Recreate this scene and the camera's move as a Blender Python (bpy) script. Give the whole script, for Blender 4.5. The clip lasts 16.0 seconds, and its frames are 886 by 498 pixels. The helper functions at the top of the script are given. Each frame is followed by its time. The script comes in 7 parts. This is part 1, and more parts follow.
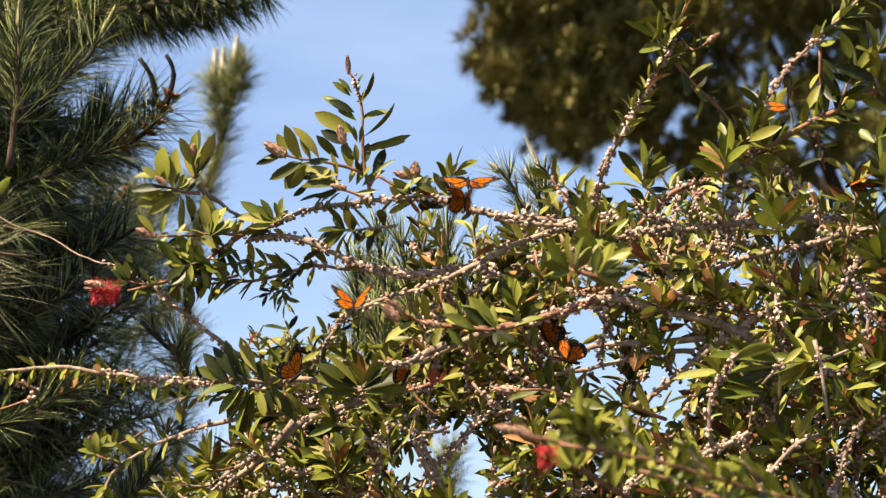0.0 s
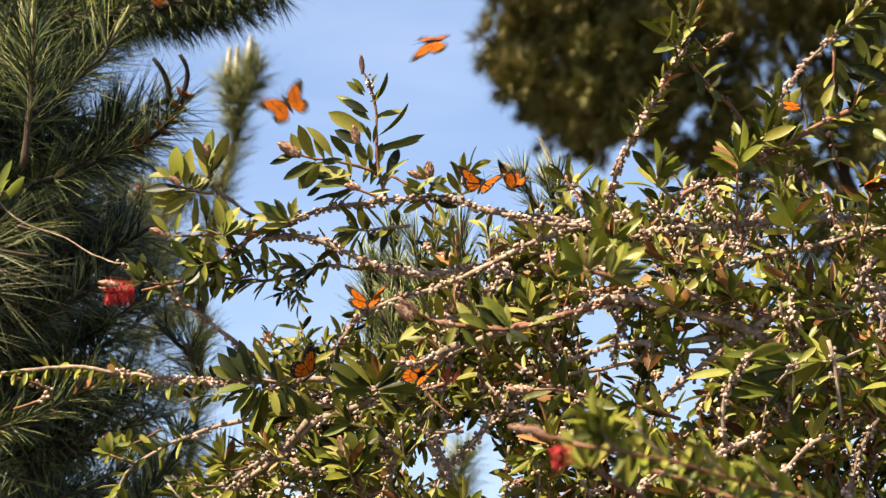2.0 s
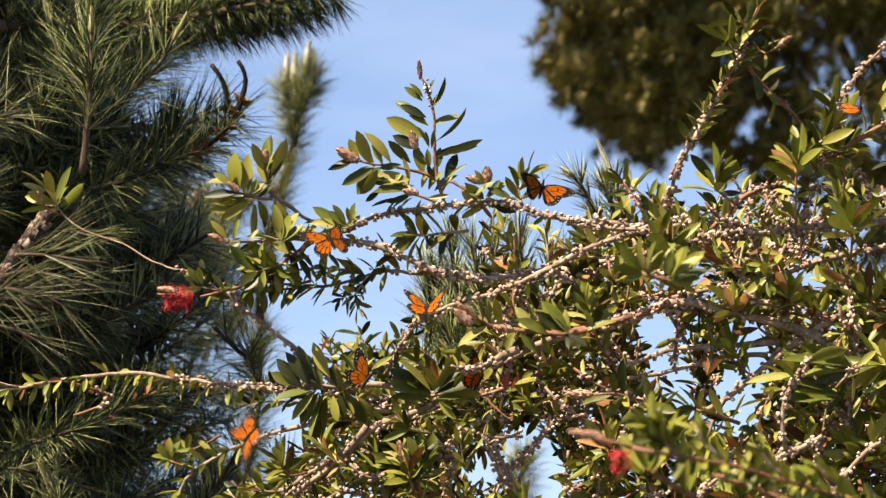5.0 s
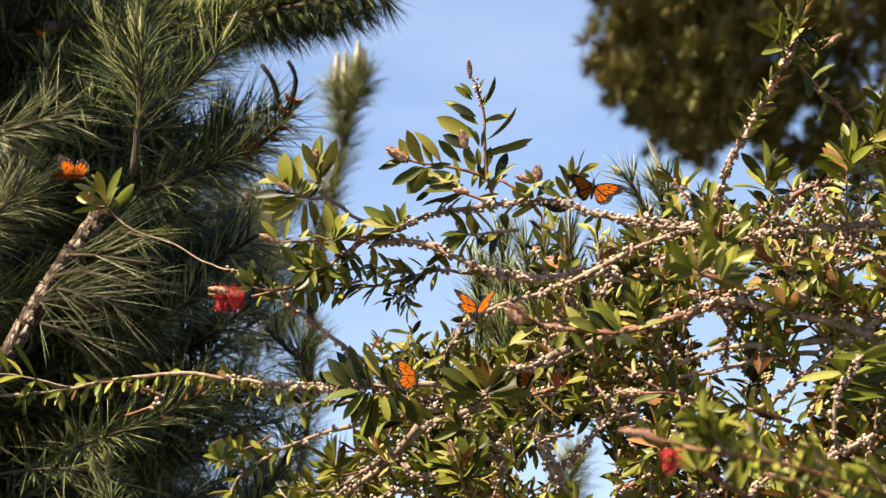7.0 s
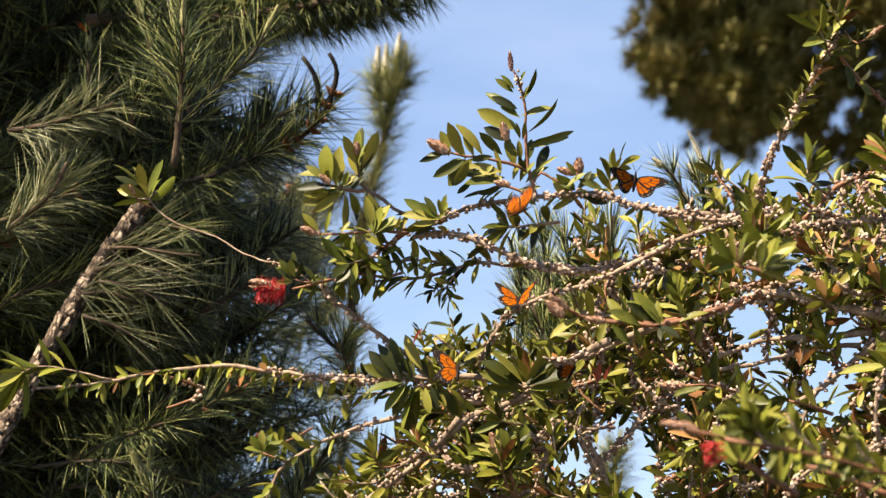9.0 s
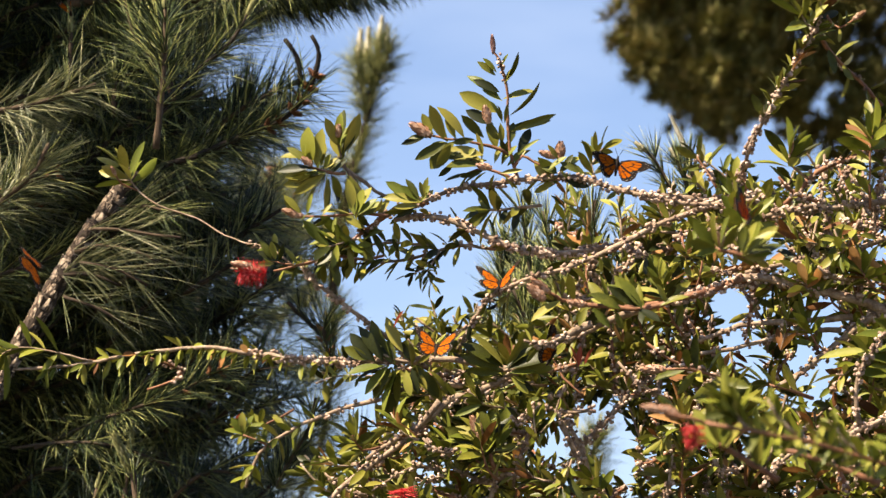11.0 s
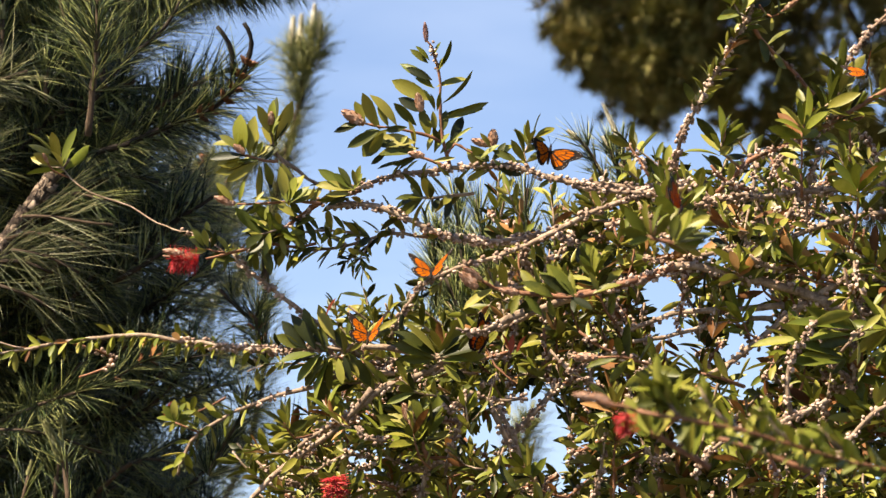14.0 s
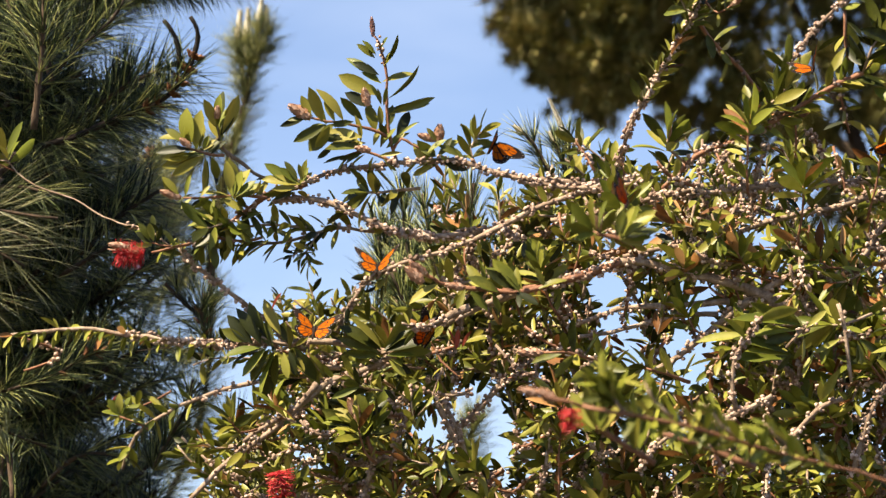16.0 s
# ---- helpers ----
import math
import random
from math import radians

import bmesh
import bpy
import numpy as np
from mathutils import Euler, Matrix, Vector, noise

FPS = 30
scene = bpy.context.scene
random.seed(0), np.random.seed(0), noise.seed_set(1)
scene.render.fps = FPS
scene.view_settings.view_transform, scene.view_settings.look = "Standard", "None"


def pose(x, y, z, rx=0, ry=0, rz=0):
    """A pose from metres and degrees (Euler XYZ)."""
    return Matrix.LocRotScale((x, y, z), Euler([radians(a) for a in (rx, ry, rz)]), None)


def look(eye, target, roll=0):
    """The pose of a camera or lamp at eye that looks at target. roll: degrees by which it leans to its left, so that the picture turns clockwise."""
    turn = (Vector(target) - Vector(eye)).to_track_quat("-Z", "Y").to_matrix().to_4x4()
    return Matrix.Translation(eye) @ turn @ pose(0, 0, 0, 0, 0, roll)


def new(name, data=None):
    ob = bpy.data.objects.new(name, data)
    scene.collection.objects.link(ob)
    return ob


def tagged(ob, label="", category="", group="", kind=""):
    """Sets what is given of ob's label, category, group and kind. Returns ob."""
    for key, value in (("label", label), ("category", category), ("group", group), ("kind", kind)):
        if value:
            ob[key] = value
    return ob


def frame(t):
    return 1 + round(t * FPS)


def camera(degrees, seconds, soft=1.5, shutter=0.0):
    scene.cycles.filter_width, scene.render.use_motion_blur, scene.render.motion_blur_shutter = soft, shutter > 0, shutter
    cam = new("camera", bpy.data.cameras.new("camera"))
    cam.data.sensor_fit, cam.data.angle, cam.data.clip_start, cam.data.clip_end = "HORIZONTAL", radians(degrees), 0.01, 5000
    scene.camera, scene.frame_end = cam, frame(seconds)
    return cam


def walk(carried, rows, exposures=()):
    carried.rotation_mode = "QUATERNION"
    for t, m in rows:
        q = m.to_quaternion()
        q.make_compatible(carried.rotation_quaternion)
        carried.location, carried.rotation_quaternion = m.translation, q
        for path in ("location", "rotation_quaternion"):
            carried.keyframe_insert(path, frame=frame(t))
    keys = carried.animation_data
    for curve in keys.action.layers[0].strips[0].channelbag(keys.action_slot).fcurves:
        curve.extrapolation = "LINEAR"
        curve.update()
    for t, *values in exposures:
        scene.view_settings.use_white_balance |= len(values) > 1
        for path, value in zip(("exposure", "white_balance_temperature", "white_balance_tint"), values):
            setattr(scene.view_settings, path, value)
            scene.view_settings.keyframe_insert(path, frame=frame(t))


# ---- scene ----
# ---- camera: a long lens on a tripod, which only turns ----
EYE = 1.6
cam = camera(14.0, 16.0, soft=1.4, shutter=0.4)
TURNS = [
    (0, 11.000, 0.000, 0.05),
    (0.5, 10.989, 0.084, 0.05),
    (1, 10.989, 0.144, 0.06),
    (1.5, 10.990, 0.191, 0.08),
    (2, 10.996, 0.223, 0.09),
    (2.5, 11.000, 0.274, 0.10),
    (3, 11.005, 0.345, 0.09),
    (3.5, 11.024, 0.526, 0.05),
    (4, 11.049, 0.782, 0.04),
    (6.5, 11.081, 1.716, 0.01),
    (7, 11.063, 1.987, 0.00),
    (7.5, 11.044, 2.245, -0.02),
    (8, 11.023, 2.449, -0.01),
    (8.5, 10.996, 2.635, 0.08),
    (10.8, 10.681, 2.479, 0.30),
    (11, 10.669, 2.350, 0.30),
    (11.5, 10.640, 2.080, 0.29),
    (12, 10.616, 1.835, 0.26),
    (12.5, 10.583, 1.675, 0.24),
    (13, 10.557, 1.531, 0.20),
    (13.5, 10.525, 1.427, 0.16),
    (14, 10.482, 1.257, 0.20),
    (14.5, 10.451, 0.952, 0.26),
    (15, 10.434, 0.695, 0.26),
    (15.5, 10.420, 0.539, 0.24),
    (16, 10.403, 0.384, 0.25),
]
walk(cam, [(t, pose(0, 0, EYE, 90 + pitch, 0, yaw) @ pose(0, 0, 0, 0, 0, lean)) for t, pitch, yaw, lean in TURNS])
cam.data.dof.use_dof = True
cam.data.dof.focus_distance = 6.58
cam.data.dof.aperture_fstop = 11.0

# ---- light: clear sky, one sun high on the left behind the camera ----
SUN_UP, SUN_FROM = 53.0, 232.0
world = bpy.data.worlds.new("sky")
scene.world = world
world.use_nodes = True
wn = world.node_tree
sky = wn.nodes.new("ShaderNodeTexSky")
sky.sky_type = "NISHITA"
sky.sun_disc = False
sky.sun_elevation, sky.sun_rotation = radians(SUN_UP), radians(SUN_FROM)
sky.air_density, sky.dust_density, sky.ozone_density = 1.0, 0.2, 1.6
haze, puffs, where = wn.nodes.new("ShaderNodeMix"), wn.nodes.new("ShaderNodeTexNoise"), wn.nodes.new("ShaderNodeTexCoord")
tint, thin, amount = wn.nodes.new("ShaderNodeMix"), wn.nodes.new("ShaderNodeMapping"), wn.nodes.new("ShaderNodeMapRange")
tint.data_type = haze.data_type = "RGBA"
tint.blend_type = "MULTIPLY"
tint.inputs["Factor"].default_value = 1.0
tint.inputs["B"].default_value = (1.04, 0.97, 1.04, 1)
thin.inputs["Scale"].default_value = (1.0, 1.0, 4.0)
thin.inputs["Rotation"].default_value = (0, 0.3, 0)
puffs.inputs["Scale"].default_value, puffs.inputs["Detail"].default_value = 7.0, 5.0
amount.inputs["From Min"].default_value, amount.inputs["From Max"].default_value, amount.inputs["To Max"].default_value = 0.45, 0.8, 0.22
haze.inputs["B"].default_value = (7.0, 7.6, 8.6, 1)
wn.links.new(where.outputs["Generated"], thin.inputs["Vector"])
wn.links.new(thin.outputs[0], puffs.inputs["Vector"])
wn.links.new(puffs.outputs["Fac"], amount.inputs["Value"])
wn.links.new(sky.outputs[0], tint.inputs["A"])
wn.links.new(tint.outputs["Result"], haze.inputs["A"])
wn.links.new(amount.outputs[0], haze.inputs["Factor"])
wn.links.new(haze.outputs["Result"], wn.nodes["Background"].inputs[0])
wn.nodes["Background"].inputs[1].default_value = 0.05
sun = new("sun", bpy.data.lights.new("sun", "SUN"))
sun.data.energy, sun.data.angle, sun.data.color = 5.0, radians(0.5), (1.0, 0.848, 0.63)
toward = Vector((math.sin(radians(SUN_FROM)) * math.cos(radians(SUN_UP)), math.cos(radians(SUN_FROM)) * math.cos(radians(SUN_UP)), math.sin(radians(SUN_UP))))
sun.matrix_world = look(toward * 60, (0, 0, 0))
scene.view_settings.exposure = 1.78


# ---- materials ----
def material(name, ramp, rough=0.6, scale=40.0, stretch=(1, 1, 1), bump=0.2, island=0.35, through_light=0.0, spec=0.4, fine=6.0, glow_colour=None):
    """A surface with colours from ramp, mottled by two noises and varied from piece to piece."""
    m = bpy.data.materials.new(name)
    m.use_nodes = True
    n, l = m.node_tree.nodes, m.node_tree.links
    b = n["Principled BSDF"]
    b.inputs["Roughness"].default_value = rough
    b.inputs["Specular IOR Level"].default_value = spec
    co, mp = n.new("ShaderNodeTexCoord"), n.new("ShaderNodeMapping")
    mp.inputs["Scale"].default_value = stretch
    l.new(co.outputs["Object"], mp.inputs["Vector"])
    big, small = n.new("ShaderNodeTexNoise"), n.new("ShaderNodeTexNoise")
    big.inputs["Scale"].default_value, small.inputs["Scale"].default_value = scale, scale * fine
    big.inputs["Detail"].default_value = small.inputs["Detail"].default_value = 3
    l.new(mp.outputs[0], big.inputs["Vector"])
    l.new(mp.outputs[0], small.inputs["Vector"])
    geo, info = n.new("ShaderNodeNewGeometry"), n.new("ShaderNodeObjectInfo")
    mix = n.new("ShaderNodeMath")
    mix.operation = "ADD"
    l.new(geo.outputs["Random Per Island"], mix.inputs[0])
    l.new(info.outputs["Random"], mix.inputs[1])
    frac = n.new("ShaderNodeMath")
    frac.operation = "FRACT"
    l.new(mix.outputs[0], frac.inputs[0])
    a = n.new("ShaderNodeMix")
    a.inputs["Factor"].default_value = 0.35
    l.new(big.outputs["Fac"], a.inputs["A"])
    l.new(small.outputs["Fac"], a.inputs["B"])
    c = n.new("ShaderNodeMix")
    c.inputs["Factor"].default_value = island
    l.new(a.outputs["Result"], c.inputs["A"])
    l.new(frac.outputs[0], c.inputs["B"])
    r = n.new("ShaderNodeValToRGB")
    while len(r.color_ramp.elements) < len(ramp):
        r.color_ramp.elements.new(0.5)
    for e, (at, col) in zip(r.color_ramp.elements, ramp):
        e.position, e.color = at, (*col, 1)
    l.new(c.outputs["Result"], r.inputs["Fac"])
    l.new(r.outputs["Color"], b.inputs["Base Color"])
    if bump:
        bp = n.new("ShaderNodeBump")
        bp.inputs["Strength"].default_value, bp.inputs["Distance"].default_value = bump, 0.002
        l.new(small.outputs["Fac"], bp.inputs["Height"])
        l.new(bp.outputs[0], b.inputs["Normal"])
    if through_light:
        t, ms = n.new("ShaderNodeBsdfTranslucent"), n.new("ShaderNodeMixShader")
        ms.inputs["Fac"].default_value = through_light
        l.new(r.outputs["Color"], t.inputs["Color"])
        l.new(b.outputs[0], ms.inputs[1])
        l.new(t.outputs[0], ms.inputs[2])
        l.new(ms.outputs[0], n["Material Output"].inputs["Surface"])
    return m


LEAF = material("bottlebrush_leaf", [(0.27, (0.0145, 0.0185, 0.0025)), (0.46, (0.066, 0.0735, 0.0085)), (0.62, (0.164, 0.153, 0.02)), (0.86, (0.262, 0.225, 0.05))], rough=0.44, scale=60, island=0.55, through_light=0.10, bump=0.12, spec=0.24)
YOUNG = material("young_leaf", [(0.3, (0.082, 0.098, 0.011)), (0.55, (0.165, 0.174, 0.02)), (0.8, (0.26, 0.238, 0.05))], rough=0.44, scale=60, island=0.5, through_light=0.15, bump=0.12, spec=0.24)
DRY_LEAF = material("dry_leaf", [(0.3, (0.103, 0.0403, 0.0115)), (0.55, (0.253, 0.115, 0.0345)), (0.8, (0.414, 0.241, 0.103))], rough=0.6, scale=60, island=0.6, through_light=0.2, bump=0.2, spec=0.15)
RED_LEAF = material("new_red_leaf", [(0.3, (0.22, 0.03, 0.02)), (0.7, (0.42, 0.09, 0.05))], rough=0.4, scale=60, through_light=0.25, bump=0.1)
BARK = material("grey_bark", [(0.3, (0.06, 0.04, 0.027)), (0.5, (0.25, 0.178, 0.125)), (0.72, (0.46, 0.37, 0.285))], rough=0.85, scale=70, bump=0.6, island=0.1, spec=0.2)
RED_BARK = material("red_brown_twig", [(0.3, (0.0969, 0.0363, 0.0181)), (0.55, (0.218, 0.0969, 0.0484)), (0.8, (0.333, 0.194, 0.122))], rough=0.7, scale=90, bump=0.4, island=0.1)
CAPSULE = material("seed_capsule", [(0.2, (0.088, 0.052, 0.036)), (0.42, (0.27, 0.18, 0.133)), (0.75, (0.57, 0.435, 0.355))], rough=0.75, scale=140, bump=0.4, island=0.5, spec=0.25)
BUD = material("bud_scale", [(0.25, (0.217, 0.102, 0.051)), (0.5, (0.383, 0.21, 0.128)), (0.8, (0.478, 0.332, 0.255))], rough=0.6, scale=150, bump=0.4, island=0.4)
DARK_BUD = material("dark_bud", [(0.25, (0.09, 0.0375, 0.03)), (0.5, (0.21, 0.0975, 0.0825)), (0.8, (0.338, 0.225, 0.21))], rough=0.7, scale=150, bump=0.4, island=0.4)
FILAMENT = material("red_filament", [(0.25, (0.42, 0.015, 0.02)), (0.6, (0.66, 0.045, 0.055)), (0.85, (0.72, 0.2, 0.19))], rough=0.6, scale=80, bump=0, island=0.6, through_light=0.35, spec=0.2)
# Shade and glint put into the random tone: most near-black, a few bright.
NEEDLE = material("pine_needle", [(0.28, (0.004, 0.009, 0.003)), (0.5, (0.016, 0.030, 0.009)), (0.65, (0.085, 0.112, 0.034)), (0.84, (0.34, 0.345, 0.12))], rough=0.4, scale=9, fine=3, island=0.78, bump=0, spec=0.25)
# Brighter yellow-green copy for the back pine, sunlit look put into the colour.
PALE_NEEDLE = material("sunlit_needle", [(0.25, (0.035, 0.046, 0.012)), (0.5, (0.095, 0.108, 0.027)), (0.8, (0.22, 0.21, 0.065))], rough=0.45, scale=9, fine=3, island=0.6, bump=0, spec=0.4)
# Paler copy of NEEDLE for sunlit fans: straw tone plus highlights in the colour.
LIT_NEEDLE = material("lit_needle", [(0.2, (0.03, 0.04, 0.015)), (0.45, (0.09, 0.10, 0.04)), (0.65, (0.19, 0.19, 0.085)), (0.9, (0.36, 0.34, 0.19))], rough=0.36, scale=9, fine=3, island=0.7, bump=0, spec=0.5)
PINE_BARK = material("pine_bark", [(0.3, (0.026, 0.017, 0.012)), (0.5, (0.088, 0.062, 0.043)), (0.75, (0.2, 0.155, 0.115))], rough=0.9, scale=60, bump=1.0, island=0.5)
DARK_SHOOT = material("spent_shoot", [(0.3, (0.006, 0.005, 0.004)), (0.7, (0.022, 0.016, 0.012))], rough=0.85, scale=60, bump=0.6, island=0.2, spec=0.2)
PINE_TWIG = material("pine_twig", [(0.3, (0.012, 0.008, 0.005)), (0.5, (0.045, 0.028, 0.016)), (0.8, (0.12, 0.08, 0.05))], rough=0.9, scale=60, bump=0.6, island=0.3)
BARK_SCALE = material("bark_scale", [(0.3, (0.028, 0.017, 0.011)), (0.48, (0.13, 0.09, 0.061)), (0.75, (0.33, 0.255, 0.19))], rough=0.9, scale=60, bump=1.0, island=0.7)
CANDLE = material("pine_candle", [(0.25, (0.09, 0.088, 0.026)), (0.5, (0.165, 0.165, 0.052)), (0.8, (0.3, 0.28, 0.14))], rough=0.7, scale=120, bump=0.5, island=0.5)
WHITE_CANDLE = material("pale_candle", [(0.25, (0.24, 0.205, 0.12)), (0.5, (0.42, 0.38, 0.27)), (0.8, (0.6, 0.56, 0.46))], rough=0.7, scale=120, bump=0.5, island=0.5)
CONE = material("pollen_cone", [(0.25, (0.0672, 0.021, 0.0084)), (0.5, (0.16, 0.0588, 0.021)), (0.8, (0.252, 0.126, 0.0504))], rough=0.7, scale=120, bump=0.5, island=0.5)
FAR_NEEDLE = material("far_needle", [(0.18, (0.03, 0.032, 0.009)), (0.38, (0.11, 0.112, 0.03)), (0.54, (0.2, 0.187, 0.06)), (0.74, (0.31, 0.24, 0.1))], rough=0.7, scale=1.2, fine=5, island=0.5, bump=0, spec=0.1)
GROUND = material("dry_grass_ground", [(0.3, (0.0168, 0.014, 0.007)), (0.5, (0.0336, 0.0308, 0.014)), (0.75, (0.056, 0.0476, 0.0252))], rough=0.95, scale=0.7, fine=20, bump=0.6, island=0)
ORANGE = material("wing_orange", [(0.25, (0.46, 0.095, 0.0018)), (0.55, (0.56, 0.135, 0.0026)), (0.8, (0.62, 0.18, 0.005))], rough=0.7, scale=120, island=0.3, bump=0.1, through_light=0.4, spec=0.04)
BLACK = material("wing_black", [(0.3, (0.008, 0.006, 0.005)), (0.7, (0.026, 0.018, 0.015))], rough=0.7, scale=200, island=0.1, bump=0.1, spec=0.05)
WHITE = material("wing_white", [(0.3, (0.6, 0.56, 0.5)), (0.7, (0.82, 0.8, 0.76))], rough=0.6, scale=200, island=0.1, bump=0)


# ---- helpers for meshes ----
def part(name, verts, faces, mat, parent=None, label="", slots=(), smooth=True, kind=""):
    """One mesh object, under a thing or under a part. faces: lists of corners, or arrays of equal faces."""
    me = bpy.data.meshes.new(name)
    if len(faces) and isinstance(faces[0], np.ndarray):
        loops = np.concatenate([f.ravel() for f in faces])
        sizes = np.concatenate([np.full(len(f), f.shape[1]) for f in faces])
        v = np.asarray(verts, np.float32)
        me.vertices.add(len(v))
        me.vertices.foreach_set("co", v.ravel())
        me.loops.add(len(loops))
        me.loops.foreach_set("vertex_index", loops.astype(np.int32))
        me.polygons.add(len(sizes))
        me.polygons.foreach_set("loop_start", np.concatenate([[0], np.cumsum(sizes)[:-1]]).astype(np.int32))
    else:
        me.from_pydata([tuple(v) for v in verts], [], faces)
    for m in (mat if isinstance(mat, list) else [mat]):
        me.materials.append(m)
    if smooth:
        me.polygons.foreach_set("use_smooth", [True] * len(me.polygons))
    if slots:
        me.polygons.foreach_set("material_index", slots)
    me.update(calc_edges=True)
    ob = new(name, me)
    if parent:
        ob.parent = parent
    return tagged(ob, label, kind=kind)


def shared(name, me, m, parent):
    """One more piece on a mesh that its alike pieces share."""
    ob = new(name, me)
    ob.parent = parent
    ob.matrix_local = m
    return ob


def spline(points, step):
    """Evenly spaced places and ways along a smooth line through the points."""
    p = np.array(points, float)
    p = np.vstack([2 * p[0] - p[1], p, 2 * p[-1] - p[-2]])
    out = []
    for i in range(1, len(p) - 2):
        a, b, c, d = p[i - 1:i + 3]
        k = max(2, int(np.linalg.norm(c - b) / step))
        for s in np.arange(k) / k:
            out.append(0.5 * (2 * b + (c - a) * s + (2 * a - 5 * b + 4 * c - d) * s * s + (3 * b - a - 3 * c + d) * s ** 3))
    out.append(p[-2])
    out = np.array(out)
    way = np.gradient(out, axis=0)
    return out, way / np.maximum(np.linalg.norm(way, axis=1), 1e-9)[:, None]


def side_of(d):
    s = np.cross(d, (0.0, 0.0, 1.0))
    if np.linalg.norm(s) < 0.1:
        s = np.cross(d, (1.0, 0.0, 0.0))
    s = s / np.linalg.norm(s)
    return s, np.cross(s, d)


def tube(places, ways, radii, sides=7, knobs=0.0):
    verts, faces = [], []
    for i, (p, d, r) in enumerate(zip(places, ways, radii)):
        s, u = side_of(d)
        for k in range(sides):
            a = 2 * math.pi * k / sides
            rr = r * (1 + knobs * random.uniform(-1, 1))
            verts.append(p + rr * (math.cos(a) * s + math.sin(a) * u))
    for i in range(len(places) - 1):
        for k in range(sides):
            j = (k + 1) % sides
            faces.append((i * sides + k, i * sides + j, (i + 1) * sides + j, (i + 1) * sides + k))
    faces.append(tuple(range(sides))[::-1])
    faces.append(tuple((len(places) - 1) * sides + k for k in range(sides)))
    return verts, faces


class Heap:
    """Many small pieces gathered into one mesh."""

    def __init__(self):
        self.verts, self.faces, self.count = [], {}, 0

    def add(self, v, f):
        self.verts.append(v)
        for q in f:
            self.faces.setdefault(len(q), []).append([i + self.count for i in q])
        self.count += len(v)

    def many(self, v, f):
        """Pieces alike in build: v is pieces x corners x 3, f the faces of one piece."""
        n, k = v.shape[:2]
        self.verts.append(v.reshape(-1, 3))
        first = self.count + np.arange(n)[:, None, None] * k
        for size in {len(q) for q in f}:
            one = np.array([q for q in f if len(q) == size])
            self.faces.setdefault(size, []).extend((first + one[None]).reshape(-1, size).tolist())
        self.count += n * k

    def made(self, name, mat, parent, label="", kind="stuff"):
        if self.count:
            return part(name, np.vstack(self.verts), [np.array(f) for f in self.faces.values()], mat, parent, label, kind=kind)


def leaf_shape(bow, fold, n=6, fat=0.13):
    """A blunt lance-shaped leaf, 1 long, along +y, folded along its midrib and bowed."""
    verts, faces = [], []
    for i in range(n + 1):
        t = i / n
        w = fat * (0.07, 0.5, 0.86, 1.0, 0.97, 0.72, 0.06)[i]
        z = -bow * t * t
        verts += [(-w, t, z + fold * w), (0, t, z), (w, t, z + fold * w)]
    for i in range(n):
        a = 3 * i
        faces += [(a, a + 1, a + 4, a + 3), (a + 1, a + 2, a + 5, a + 4)]
    return np.array(verts), faces


LEAF_HALF = (0.135, 0.15, 0.125, 0.145)
LEAVES = [leaf_shape(b, f, fat=w) for b, f, w in zip((0.05, 0.14, -0.06, 0.22), (0.5, 0.35, 0.6, 0.42), LEAF_HALF)]


def capsule_shape():
    """A squat woody seed cup with a sunken mouth, 1 wide, mouth along +z."""
    verts, faces, ring = [], [], 6
    for r, z in ((0.2, -0.42), (0.48, -0.12), (0.46, 0.22), (0.3, 0.36), (0.16, 0.26)):
        for k in range(ring):
            a = 2 * math.pi * k / ring
            verts.append((r * math.cos(a), r * math.sin(a), z))
    for i in range(4):
        for k in range(ring):
            j = (k + 1) % ring
            faces.append((i * ring + k, i * ring + j, (i + 1) * ring + j, (i + 1) * ring + k))
    faces.append(tuple(range(4 * ring, 5 * ring)))
    return np.array(verts), faces


CUP = capsule_shape()


def basis(way, roll):
    """Axes whose y runs along way."""
    y = np.array(way) / np.linalg.norm(way)
    s, u = side_of(y)
    c, k = math.cos(roll), math.sin(roll)
    x = c * s + k * u
    return np.stack([x, y, np.cross(x, y)], 1)


def leaf_mesh(kind, mat):
    v, f = LEAVES[kind]
    me = bpy.data.meshes.new("leaf")
    me.from_pydata([tuple(p) for p in v], [], f)
    me.materials.append(mat)
    me.polygons.foreach_set("use_smooth", [True] * len(me.polygons))
    return me


LEAF_MESH = [leaf_mesh(k, LEAF) for k in range(4)] + [leaf_mesh(k, YOUNG) for k in range(4)]
CUP_MESH = bpy.data.meshes.new("seed_capsule")
CUP_MESH.from_pydata([tuple(p) for p in CUP[0]], [], CUP[1])
CUP_MESH.materials.append(CAPSULE)
CUP_MESH.polygons.foreach_set("use_smooth", [True] * len(CUP_MESH.polygons))


def turned(b, place, size):
    m = Matrix([list(r) for r in b]).to_4x4()
    return Matrix.Translation(place) @ m @ Matrix.Diagonal((size, size, size, 1))


# ---- ground ----
gv, gf = [], []
for i, y in enumerate((-400, -40, -10, 0, 5, 12, 30, 80, 1500)):
    for j, x in enumerate((-1500, -60, -20, -6, 0, 6, 20, 60, 1500)):
        gv.append((x, y, random.uniform(-0.04, 0.0) if abs(x) < 50 and abs(y) < 50 else 0.0))
for i in range(8):
    for j in range(8):
        gf.append((i * 9 + j, i * 9 + j + 1, i * 9 + j + 10, i * 9 + j + 9))
